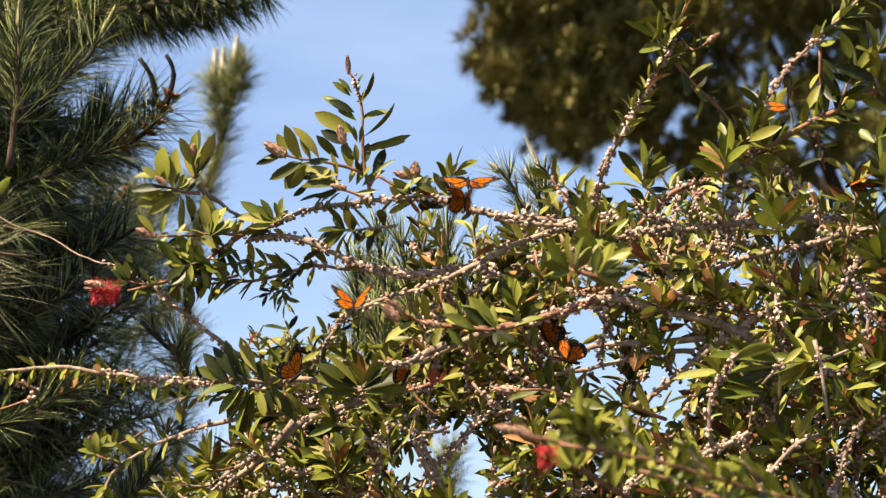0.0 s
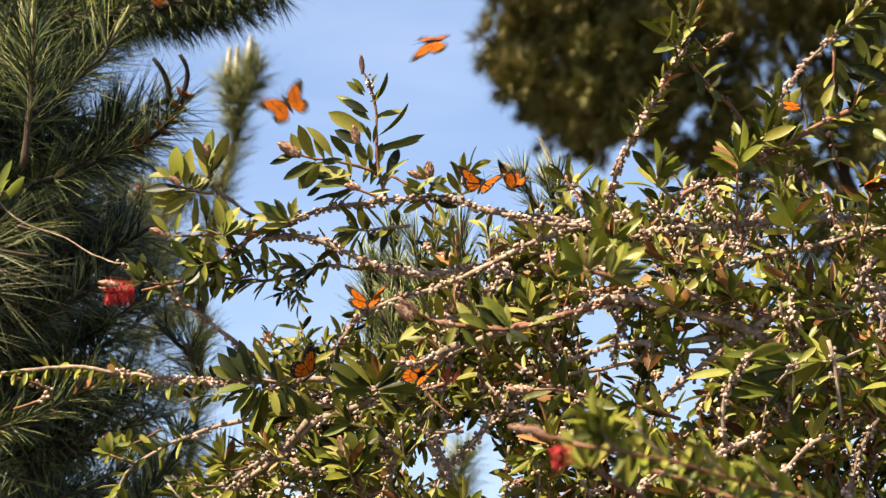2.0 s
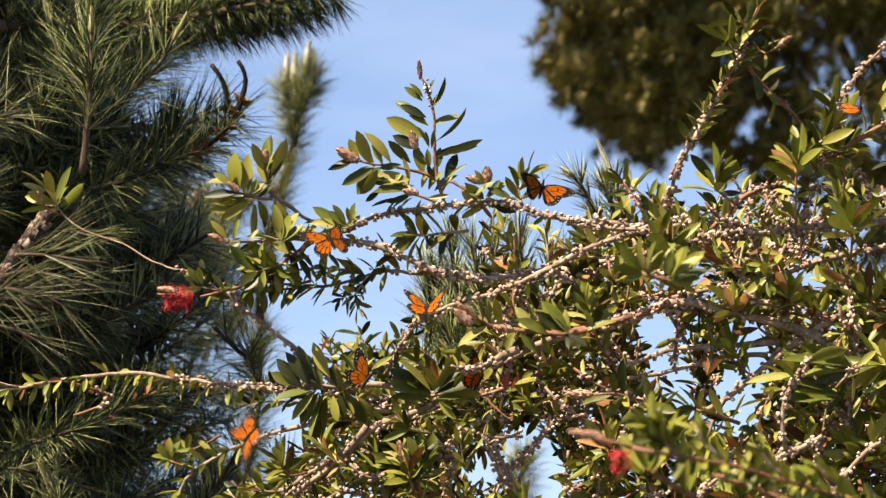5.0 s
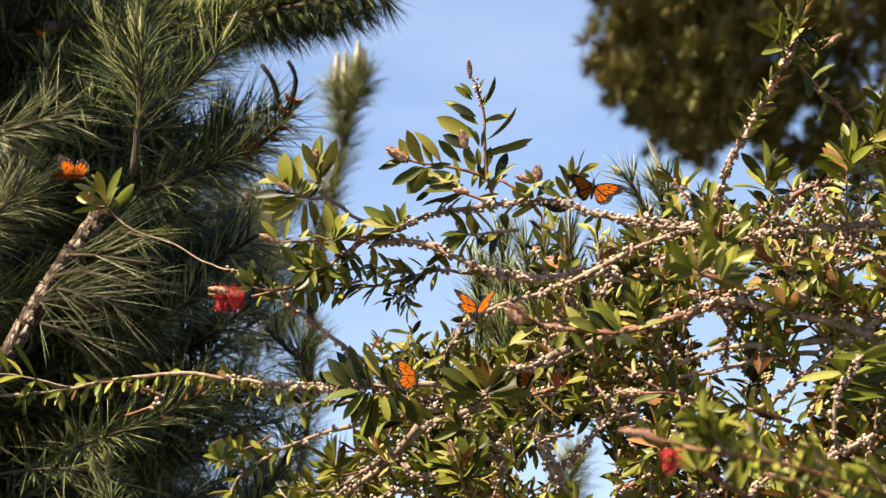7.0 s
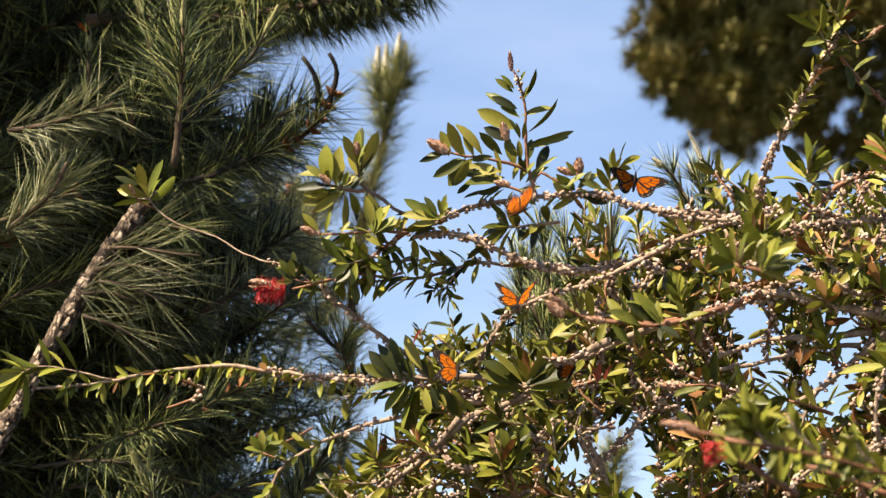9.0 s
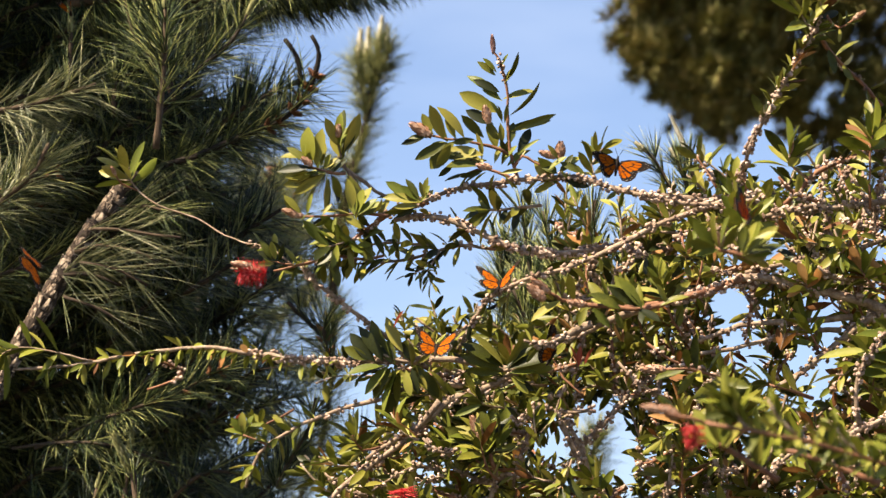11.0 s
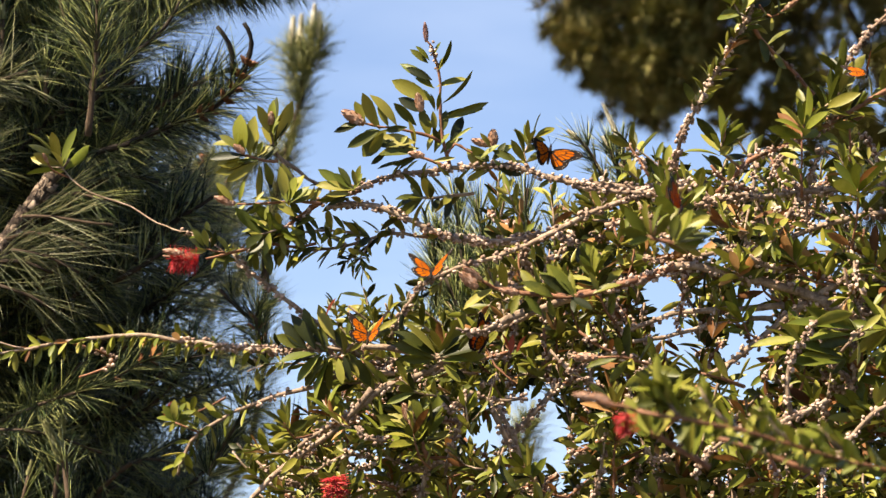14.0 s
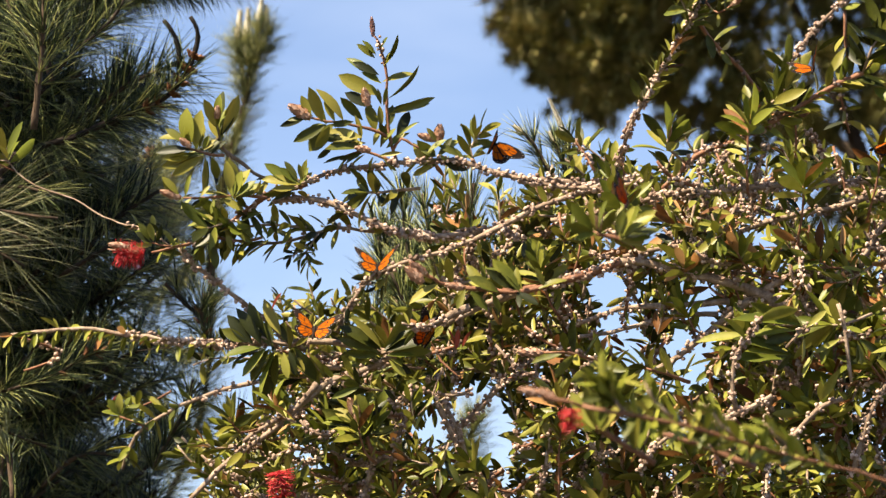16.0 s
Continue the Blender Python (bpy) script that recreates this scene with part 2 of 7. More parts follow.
tagged(part("ground", gv, gf, GROUND), "dry grassy ground under the shrub and pines", "ground", kind="structure")

# ---- bottlebrush shrub ----
shrub = tagged(new("bottlebrush_shrub"), "sunlit bottlebrush shrub with olive leaves and grey seed capsules", "shrub")
shrub.location = (1.3, 7.0, -0.03)
BASE = np.array(shrub.location)
LEFT_TO_PICK = {"leaf": 300, "capsule": 300}
rest_leaves, rest_young, rest_dry, rest_capsules = Heap(), Heap(), Heap(), Heap()


def put_leaf(place, way, size, parent, young=False, pick=False, dry=0.0):
    kind = random.randrange(4)
    b = basis(way, random.choice((-1, 1)) * random.gauss(1.1, 0.4) if pick else random.gauss(0, 1.0))
    if pick and LEFT_TO_PICK["leaf"] > 0:
        LEFT_TO_PICK["leaf"] -= 1
        shared("leaf", LEAF_MESH[kind + 4 * young], turned(b, place, size), parent)
    else:
        heap = rest_dry if random.random() < dry else rest_young if young else rest_leaves
        heap.add(LEAVES[kind][0] @ b.T * size + place, LEAVES[kind][1])


def leaf_to(parent, base, tip, wide, away=False, young=False):
    """One leaf from its base to its tip, wide in shares of its length; its face looks to the sunny side, or away from it."""
    base, tip = np.array(base) - BASE, np.array(tip) - BASE
    size = np.linalg.norm(tip - base)
    y = (tip - base) / size
    face = np.array((0.6, -0.85, -0.2) if away else (-0.35, -0.85, 0.45)) + np.random.normal(0, 0.36, 3)
    x = np.cross(y, face)
    x = x / np.linalg.norm(x)
    kind = random.randrange(4)
    b = np.stack([x * wide * 0.5 / LEAF_HALF[kind], y, np.cross(x, y)], 1)
    if LEFT_TO_PICK["leaf"] > 0:
        LEFT_TO_PICK["leaf"] -= 1
        return shared("leaf", LEAF_MESH[kind + 4 * young], turned(b, base, size), parent)
    (rest_young if young else rest_leaves).add(LEAVES[kind][0] @ b.T * size + base, LEAVES[kind][1])


def put_capsule(place, way, size, heap, parent, pick=False):
    b = basis(way, random.uniform(0, 6))
    b = np.stack([b[:, 0], b[:, 2], b[:, 1]], 1) * np.array([1, -1, 1])
    if pick and LEFT_TO_PICK["capsule"] > 0:
        LEFT_TO_PICK["capsule"] -= 1
        shared("seed_capsule", CUP_MESH, turned(b, place, size), parent)
    else:
        heap.add(CUP[0] @ b.T * size + place, CUP[1])


def bud(place, way, length, mat, parent, fat=0.2):
    """A pointed bud wrapped in overlapping scales."""
    b = basis(way, 0)
    h = Heap()
    for i in range(7):
        for k in range(5):
            a = 2 * math.pi * (k + 0.5 * (i % 2)) / 5
            t = i / 7
            r = fat * math.sin(math.pi * (0.18 + 0.75 * t)) * 0.9
            c, s = math.cos(a), math.sin(a)
            q = []
            for w, l, out in ((-0.6, 0, 0.85), (0.6, 0, 0.85), (0.45, 0.16, 1.0), (0, 0.3, 0.72), (-0.45, 0.16, 1.0)):
                rr = r * out
                q.append(((c * rr - s * w * r), t * 0.8 + l, (s * rr + c * w * r)))
            h.add(np.array(q) @ b.T * length + place, [(0, 1, 2, 3, 4)])
    core, way2 = spline([place, place + b[:, 1] * length * 0.5, place + b[:, 1] * length * 0.97], length / 6)
    rad = [length * fat * 0.75 * math.sin(math.pi * (0.2 + 0.78 * i / (len(core) - 1))) + 0.0003 for i in range(len(core))]
    v, f = tube(core, way2, rad, 6)
    h.add(np.array(v), f)
    return h.made("bud", mat, parent, kind="part")


def brush_flower(place, way, length, reach, parent, amount=220, droop=0.3, seed=0, mat=None):
    """A bottlebrush flower: fine red filaments all round a stalk."""
    rnd = random.Random(seed)
    h = Heap()
    y = np.array(way) / np.linalg.norm(way)
    s, u = side_of(y)
    for i in range(amount):
        t, a = rnd.random(), rnd.uniform(0, 2 * math.pi)
        o = math.cos(a) * s + math.sin(a) * u + y * rnd.uniform(-0.1, 0.5) - np.array((0, 0, droop))
        o = o / np.linalg.norm(o)
        p = place + y * length * t
        ln = reach * rnd.uniform(0.75, 1.1)
        w = np.cross(o, y) / max(np.linalg.norm(np.cross(o, y)), 0.1) * 0.0006
        e = p + o * ln - np.array((0, 0, droop * ln * 0.2))
        k = np.cross(w, o)
        h.add(np.array([p - w, p + w, p + k, e - w, e + w, e + k, e + o * 0.002]), [(0, 1, 4, 3), (1, 2, 5, 4), (2, 0, 3, 5), (3, 4, 6), (4, 5, 6), (5, 3, 6)])
    return h.made("flower" if mat is None else "stamens", mat or FILAMENT, parent, "crimson bottlebrush flower with fine filaments" if mat is None else "pale cream stamens", kind="part")


def branch(points, r0, r1, red=0, caps=None, leaves=None, rosette=None, tip=None, young=0, pick=0, dark_tip=0, fresh=0.0, dry=0.0, hang=-0.12):
    """A shrub branch. caps: from, to, how many a metre. leaves: from, to, how many a metre, size, spread in degrees.
    rosette: how many leaves round the tip, their size. tip: the bud's length."""
    pts, way = spline(np.array(points) - BASE, 0.02)
    n = len(pts)
    wob = np.cumsum(np.random.normal(0, 0.0012, (n, 3)), 0)
    pts = pts + wob - np.linspace(0, 1, n)[:, None] * wob[-1]
    rad = np.linspace(r0, r1, n) * np.random.uniform(0.9, 1.15, n)
    v, f = tube(pts, way, rad, 7 if r0 > 0.004 else 5, 0.14)
    ob = part("branch", v, f, RED_BARK if red else BARK, shrub)
    length = 0.02 * n
    h = rest_capsules
    if caps:
        a, b, per = caps
        for i in range(int(3.4 * per * length * (b - a))):
            t = random.uniform(a, b)
            k = min(n - 1, int(t * (n - 1)))
            s, u = side_of(way[k])
            g = random.uniform(0, 2 * math.pi)
            o = math.cos(g) * s + math.sin(g) * u
            size = random.uniform(0.0046, 0.0088)
            put_capsule(pts[k] + o * (rad[k] + size * 0.38) + way[k] * random.uniform(-0.01, 0.01), o + 0.4 * way[k], size, h, ob, pick)
    if leaves:
        a, b, per, size, spread = leaves
        for i in range(int(1.6 * per * length * (b - a) + 0.5)):
            t = a + (b - a) * (i + random.random()) / max(1, int(1.6 * per * length * (b - a) + 0.5))
            k = min(n - 1, int(t * (n - 1)))
            s, u = side_of(way[k])
            g = i * 2.4 + random.uniform(-0.4, 0.4)
            sp = radians(spread + random.uniform(-18, 18))
            w = math.cos(sp) * way[k] + math.sin(sp) * (math.cos(g) * s + math.sin(g) * u)
            w = w - np.array((0, 0, hang + (random.uniform(-1.2, 0.2) if hang > 0 else 0)))
            put_leaf(pts[k], w, 1.14 * size * random.uniform(0.65, 1.15), ob, random.random() < (0.9 if young else fresh), pick, dry)
    if rosette:
        m, size = rosette
        for i in range(m):
            s, u = side_of(way[-1])
            g = i * 2.4
            sp = radians(18 + 62 * (1 - i / m) + random.uniform(-10, 10))
            w = math.cos(sp) * way[-1] + math.sin(sp) * (math.cos(g) * s + math.sin(g) * u)
            put_leaf(pts[-1] - way[-1] * 0.025 * (1 - i / m), w, 1.22 * size * random.uniform(0.75, 1.15), ob, young or random.random() < fresh, pick, dry)
    if tip:
        bud(pts[-1], way[-1], tip, DARK_BUD if dark_tip else BUD, ob, 0.13 if dark_tip else 0.19)
    return ob


# upright spray with its spike, leaf by leaf
twig = branch([(-0.126, 6.258, 2.904), (-0.139, 6.252, 2.936), (-0.146, 6.244, 2.975), (-0.147, 6.238, 3.01), (-0.149, 6.23, 3.049), (-0.154, 6.224, 3.084), (-0.16, 6.218, 3.111), (-0.168, 6.215, 3.127)], .0035, .002, red=1, caps=(.72, .98, 55))
bud(np.array((-0.167, 6.216, 3.123)) - BASE, (-0.08, -0.27, 0.96), 0.037, DARK_BUD, twig, 0.14)
leaf_to(twig, (-0.164, 6.223, 3.086), (-0.193, 6.209, 3.109), 0.32, away=True)
leaf_to(twig, (-0.162, 6.222, 3.091), (-0.183, 6.206, 3.115), 0.3, young=True)
leaf_to(twig, (-0.154, 6.22, 3.101), (-0.142, 6.213, 3.123), 0.25, young=True)
leaf_to(twig, (-0.149, 6.226, 3.072), (-0.13, 6.21, 3.1), 0.45)
leaf_to(twig, (-0.146, 6.226, 3.074), (-0.121, 6.196, 3.121), 0.24, away=True)
leaf_to(twig, (-0.157, 6.229, 3.057), (-0.201, 6.218, 3.079), 0.3, away=True)
leaf_to(twig, (-0.157, 6.23, 3.048), (-0.213, 6.235, 3.096), 0.24, young=True)
leaf_to(twig, (-0.152, 6.232, 3.042), (-0.188, 6.233, 3.061), 0.25, young=True)
leaf_to(twig, (-0.15, 6.231, 3.045), (-0.094, 6.234, 3.062), 0.3)
leaf_to(twig, (-0.14, 6.237, 3.016), (-0.079, 6.208, 3.061), 0.33, away=True)
leaf_to(twig, (-0.138, 6.242, 2.989), (-0.057, 6.232, 3.017), 0.17, away=True)
leaf_to(twig, (-0.143, 6.26, 2.999), (-0.066, 6.279, 3.017), 0.17, away=True)
leaf_to(twig, (-0.158, 6.236, 3.022), (-0.229, 6.238, 3.059), 0.34, away=True)
leaf_to(twig, (-0.154, 6.238, 3.007), (-0.169, 6.221, 3.04), 0.24, young=True)
leaf_to(twig, (-0.153, 6.258, 3.008), (-0.159, 6.24, 3.035), 0.24, away=True)
leaf_to(twig, (-0.168, 6.239, 3.001), (-0.217, 6.236, 3.027), 0.36)
leaf_to(twig, (-0.185, 6.244, 2.978), (-0.225, 6.221, 3.014), 0.3, away=True)
leaf_to(twig, (-0.148, 6.239, 3.003), (-0.142, 6.221, 3.034), 0.2)
leaf_to(twig, (-0.163, 6.248, 2.957), (-0.175, 6.246, 3.009), 0.42, away=True)
leaf_to(twig, (-0.189, 6.251, 2.939), (-0.197, 6.232, 2.986), 0.45)
leaf_to(twig, (-0.141, 6.246, 2.965), (-0.132, 6.238, 3.004), 0.4)
leaf_to(twig, (-0.125, 6.249, 2.951), (-0.101, 6.248, 2.996), 0.36, away=True)
leaf_to(twig, (-0.123, 6.249, 2.949), (-0.086, 6.239, 2.975), 0.16, young=True)
leaf_to(twig, (-0.151, 6.252, 2.935), (-0.127, 6.242, 2.964), 0.3, young=True)
leaf_to(twig, (-0.154, 6.272, 2.935), (-0.141, 6.267, 2.981), 0.3, away=True)
leaf_to(twig, (-0.166, 6.252, 2.934), (-0.155, 6.244, 2.966), 0.3, young=True)
leaf_to(twig, (-0.143, 6.253, 2.929), (-0.113, 6.25, 2.958), 0.28, young=True)
leaf_to(twig, (-0.141, 6.271, 2.939), (-0.101, 6.266, 2.958), 0.28)
leaf_to(twig, (-0.153, 6.246, 2.965), (-0.154, 6.233, 3.001), 0.3, away=True)
leaf_to(twig, (-0.141, 6.25, 2.944), (-0.155, 6.238, 2.974), 0.3)
twig = branch([(-0.142, 6.24, 2.946), (-0.175, 6.238, 2.958), (-0.21, 6.236, 2.966), (-0.248, 6.235, 2.972), (-0.278, 6.233, 2.98)], .003, .002, red=1)
bud(np.array((-0.276, 6.234, 2.979)) - BASE, (-0.87, -0.16, 0.47), 0.049, BUD, twig, 0.24)
bud(np.array((-0.175, 6.21, 2.996)) - BASE, (-0.23, -0.26, 0.94), 0.035, BUD, twig, 0.26)
leaf_to(twig, (-0.276, 6.229, 2.978), (-0.294, 6.229, 3.018), 0.36, away=True)
leaf_to(twig, (-0.283, 6.247, 2.986), (-0.287, 6.233, 3.016), 0.36, away=True)
leaf_to(twig, (-0.278, 6.229, 2.977), (-0.319, 6.237, 2.977), 0.26)
leaf_to(twig, (-0.286, 6.248, 2.983), (-0.331, 6.244, 2.967), 0.26, away=True)
leaf_to(twig, (-0.255, 6.23, 2.972), (-0.28, 6.193, 3.027), 0.3, away=True)
leaf_to(twig, (-0.249, 6.25, 2.972), (-0.284, 6.246, 3.028), 0.3)
leaf_to(twig, (-0.219, 6.23, 2.974), (-0.257, 6.204, 3.029), 0.3, away=True)
leaf_to(twig, (-0.221, 6.248, 2.983), (-0.262, 6.23, 3.024), 0.3)
leaf_to(twig, (-0.234, 6.23, 2.973), (-0.252, 6.216, 3.009), 0.3, young=True)
leaf_to(twig, (-0.25, 6.231, 2.967), (-0.306, 6.227, 2.935), 0.3)
leaf_to(twig, (-0.248, 6.231, 2.965), (-0.279, 6.239, 2.965), 0.3, young=True)
leaf_to(twig, (-0.243, 6.232, 2.963), (-0.267, 6.234, 2.926), 0.5, away=True)
leaf_to(twig, (-0.238, 6.25, 2.972), (-0.281, 6.262, 2.926), 0.5)
leaf_to(twig, (-0.201, 6.23, 2.972), (-0.24, 6.231, 2.966), 0.32, away=True)
leaf_to(twig, (-0.186, 6.235, 2.945), (-0.25, 6.232, 2.955), 0.36)
leaf_to(twig, (-0.193, 6.255, 2.944), (-0.257, 6.262, 2.949), 0.36)
leaf_to(twig, (-0.178, 6.238, 2.928), (-0.25, 6.233, 2.919), 0.26)
leaf_to(twig, (-0.18, 6.256, 2.939), (-0.254, 6.279, 2.935), 0.26)
leaf_to(twig, (-0.225, 6.234, 2.951), (-0.248, 6.234, 2.941), 0.4)
leaf_to(twig, (-0.229, 6.252, 2.959), (-0.258, 6.261, 2.953), 0.4)
leaf_to(twig, (-0.238, 6.238, 2.93), (-0.263, 6.236, 2.906), 0.32, away=True)
leaf_to(twig, (-0.2, 6.233, 2.957), (-0.215, 6.232, 2.942), 0.4, young=True)
leaf_to(twig, (-0.2, 6.253, 2.955), (-0.212, 6.26, 2.939), 0.4)
twig = branch([(-0.131, 6.248, 2.902), (-0.156, 6.246, 2.914), (-0.186, 6.244, 2.922), (-0.216, 6.246, 2.913)], .003, .002, red=1)
bud(np.array((-0.17, 6.235, 2.921)) - BASE, (-0.98, -0.13, 0.16), 0.031, BUD, twig, 0.24)
leaf_to(twig, (-0.185, 6.24, 2.918), (-0.228, 6.239, 2.907), 0.25, away=True)
leaf_to(twig, (-0.19, 6.26, 2.917), (-0.218, 6.258, 2.901), 0.25, young=True)
leaf_to(twig, (-0.201, 6.241, 2.914), (-0.253, 6.251, 2.898), 0.22)
leaf_to(twig, (-0.181, 6.241, 2.915), (-0.206, 6.248, 2.899), 0.25, young=True)
leaf_to(twig, (-0.206, 6.241, 2.912), (-0.236, 6.247, 2.886), 0.24)
leaf_to(twig, (-0.156, 6.241, 2.913), (-0.115, 6.231, 2.916), 0.2, away=True)
leaf_to(twig, (-0.166, 6.241, 2.911), (-0.176, 6.252, 2.887), 0.25)
leaf_to(twig, (-0.159, 6.262, 2.909), (-0.172, 6.272, 2.902), 0.25)
leaf_to(twig, (-0.151, 6.241, 2.911), (-0.131, 6.249, 2.886), 0.22, away=True)
leaf_to(twig, (-0.146, 6.262, 2.91), (-0.126, 6.265, 2.89), 0.22, young=True)
twig = branch([(-0.131, 6.254, 2.926), (-0.116, 6.25, 2.947), (-0.096, 6.251, 2.937), (-0.071, 6.254, 2.924)], .0028, .002, red=1)
bud(np.array((-0.051, 6.251, 2.939)) - BASE, (0.08, -0.25, 0.96), 0.035, BUD, twig, 0.3)
bud(np.array((-0.056, 6.25, 2.943)) - BASE, (-0.95, -0.12, 0.29), 0.035, BUD, twig, 0.22)
leaf_to(twig, (-0.089, 6.241, 2.941), (-0.056, 6.255, 2.913), 0.45, young=True)
leaf_to(twig, (-0.096, 6.261, 2.94), (-0.069, 6.254, 2.904), 0.45, young=True)
leaf_to(twig, (-0.056, 6.246, 2.912), (-0.086, 6.248, 2.935), 0.4)
leaf_to(twig, (-0.046, 6.247, 2.909), (-0.096, 6.258, 2.898), 0.35)
leaf_to(twig, (-0.043, 6.266, 2.915), (-0.085, 6.269, 2.893), 0.35, young=True)
leaf_to(twig, (-0.051, 6.242, 2.933), (-0.016, 6.231, 2.915), 0.3)
leaf_to(twig, (-0.049, 6.261, 2.937), (-0.006, 6.254, 2.917), 0.3, away=True)
leaf_to(twig, (-0.053, 6.241, 2.938), (-0.07, 6.226, 2.96), 0.3)
leaf_to(twig, (-0.041, 6.248, 2.904), (-0.011, 6.257, 2.89), 0.35)
leaf_to(twig, (-0.043, 6.266, 2.913), (0.002, 6.262, 2.892), 0.35, away=True)
leaf_to(twig, (-0.071, 6.245, 2.919), (-0.04, 6.234, 2.944), 0.3, young=True)
leaf_to(twig, (-0.046, 6.245, 2.918), (-0.026, 6.245, 2.946), 0.35)
leaf_to(twig, (-0.052, 6.265, 2.917), (-0.017, 6.272, 2.955), 0.35, young=True)
leaf_to(twig, (-0.061, 6.249, 2.899), (-0.096, 6.259, 2.881), 0.3, away=True)
# tufts at the far end of the branch that carries it
twig = branch([(-0.401, 6.242, 2.884), (-0.428, 6.235, 2.919), (-0.438, 6.228, 2.953), (-0.444, 6.224, 2.978)], .003, .002)
bud(np.array((-0.442, 6.215, 2.973)) - BASE, (0.08, -0.32, 0.95), 0.025, BUD, twig, 0.3)
leaf_to(twig, (-0.444, 6.222, 2.96), (-0.465, 6.194, 3.004), 0.34)
leaf_to(twig, (-0.44, 6.222, 2.962), (-0.44, 6.198, 3.012), 0.3, young=True)
leaf_to(twig, (-0.436, 6.241, 2.968), (-0.435, 6.245, 3.031), 0.3)
leaf_to(twig, (-0.438, 6.223, 2.954), (-0.42, 6.217, 3.006), 0.36, young=True)
leaf_to(twig, (-0.434, 6.242, 2.962), (-0.406, 6.217, 3.018), 0.36, away=True)
leaf_to(twig, (-0.432, 6.224, 2.948), (-0.401, 6.193, 3.002), 0.3, away=True)
leaf_to(twig, (-0.429, 6.244, 2.951), (-0.403, 6.228, 3.01), 0.3, away=True)
leaf_to(twig, (-0.435, 6.225, 2.945), (-0.411, 6.209, 2.985), 0.3)
leaf_to(twig, (-0.429, 6.245, 2.947), (-0.407, 6.23, 2.987), 0.3, young=True)
leaf_to(twig, (-0.44, 6.226, 2.941), (-0.455, 6.223, 2.983), 0.36)
leaf_to(twig, (-0.435, 6.245, 2.945), (-0.457, 6.234, 2.983), 0.36, away=True)
leaf_to(twig, (-0.434, 6.227, 2.933), (-0.428, 6.224, 2.973), 0.3, young=True)
leaf_to(twig, (-0.433, 6.246, 2.942), (-0.441, 6.247, 2.987), 0.3)
twig = branch([(-0.429, 6.217, 2.908), (-0.454, 6.217, 2.908), (-0.479, 6.216, 2.915), (-0.491, 6.214, 2.922)], .003, .002, red=1)
bud(np.array((-0.486, 6.205, 2.92)) - BASE, (-0.78, -0.23, 0.58), 0.026, BUD, twig, 0.28)
leaf_to(twig, (-0.487, 6.209, 2.923), (-0.5, 6.184, 2.982), 0.5, young=True)
leaf_to(twig, (-0.479, 6.21, 2.921), (-0.47, 6.181, 2.98), 0.36, young=True)
leaf_to(twig, (-0.478, 6.23, 2.92), (-0.486, 6.237, 2.989), 0.36, away=True)
leaf_to(twig, (-0.493, 6.208, 2.927), (-0.53, 6.204, 2.955), 0.32)
leaf_to(twig, (-0.498, 6.226, 2.938), (-0.546, 6.236, 2.951), 0.32, away=True)
leaf_to(twig, (-0.487, 6.21, 2.917), (-0.551, 6.218, 2.917), 0.26)
leaf_to(twig, (-0.464, 6.21, 2.917), (-0.453, 6.198, 2.939), 0.4, young=True)
leaf_to(twig, (-0.465, 6.23, 2.92), (-0.443, 6.236, 2.941), 0.4)
leaf_to(twig, (-0.498, 6.208, 2.929), (-0.498, 6.194, 2.957), 0.25, young=True)
leaf_to(twig, (-0.495, 6.227, 2.937), (-0.492, 6.231, 2.961), 0.25, young=True)
leaf_to(twig, (-0.471, 6.21, 2.919), (-0.461, 6.209, 2.96), 0.3)
leaf_to(twig, (-0.472, 6.228, 2.927), (-0.466, 6.224, 2.957), 0.3, young=True)
leaf_to(twig, (-0.479, 6.211, 2.911), (-0.529, 6.223, 2.9), 0.3, away=True)
leaf_to(twig, (-0.482, 6.231, 2.911), (-0.535, 6.213, 2.9), 0.3)
leaf_to(twig, (-0.469, 6.212, 2.907), (-0.535, 6.229, 2.887), 0.28)
leaf_to(twig, (-0.469, 6.232, 2.907), (-0.536, 6.21, 2.886), 0.28)
leaf_to(twig, (-0.467, 6.213, 2.905), (-0.518, 6.213, 2.87), 0.28, away=True)
leaf_to(twig, (-0.461, 6.213, 2.903), (-0.468, 6.225, 2.845), 0.26, away=True)
leaf_to(twig, (-0.458, 6.233, 2.902), (-0.463, 6.25, 2.85), 0.26, young=True)
leaf_to(twig, (-0.449, 6.213, 2.903), (-0.439, 6.227, 2.867), 0.4, away=True)
leaf_to(twig, (-0.455, 6.232, 2.911), (-0.445, 6.231, 2.856), 0.4, away=True)
leaf_to(twig, (-0.424, 6.214, 2.899), (-0.413, 6.204, 2.846), 0.4, away=True)
leaf_to(twig, (-0.422, 6.232, 2.907), (-0.402, 6.231, 2.862), 0.4, away=True)
leaf_to(twig, (-0.451, 6.212, 2.909), (-0.424, 6.208, 2.929), 0.3)
leaf_to(twig, (-0.457, 6.23, 2.918), (-0.428, 6.231, 2.943), 0.3)
leaf_to(twig, (-0.459, 6.212, 2.909), (-0.499, 6.211, 2.903), 0.3)
leaf_to(twig, (-0.457, 6.231, 2.913), (-0.501, 6.241, 2.918), 0.3, young=True)
twig = branch([(-0.349, 6.221, 2.834), (-0.399, 6.221, 2.836), (-0.449, 6.221, 2.833), (-0.499, 6.221, 2.832)], .003, .002, red=1)
bud(np.array((-0.502, 6.221, 2.832)) - BASE, (-0.95, -0.12, 0.29), 0.041, BUD, twig, 0.2)
leaf_to(twig, (-0.506, 6.216, 2.835), (-0.534, 6.206, 2.869), 0.3)
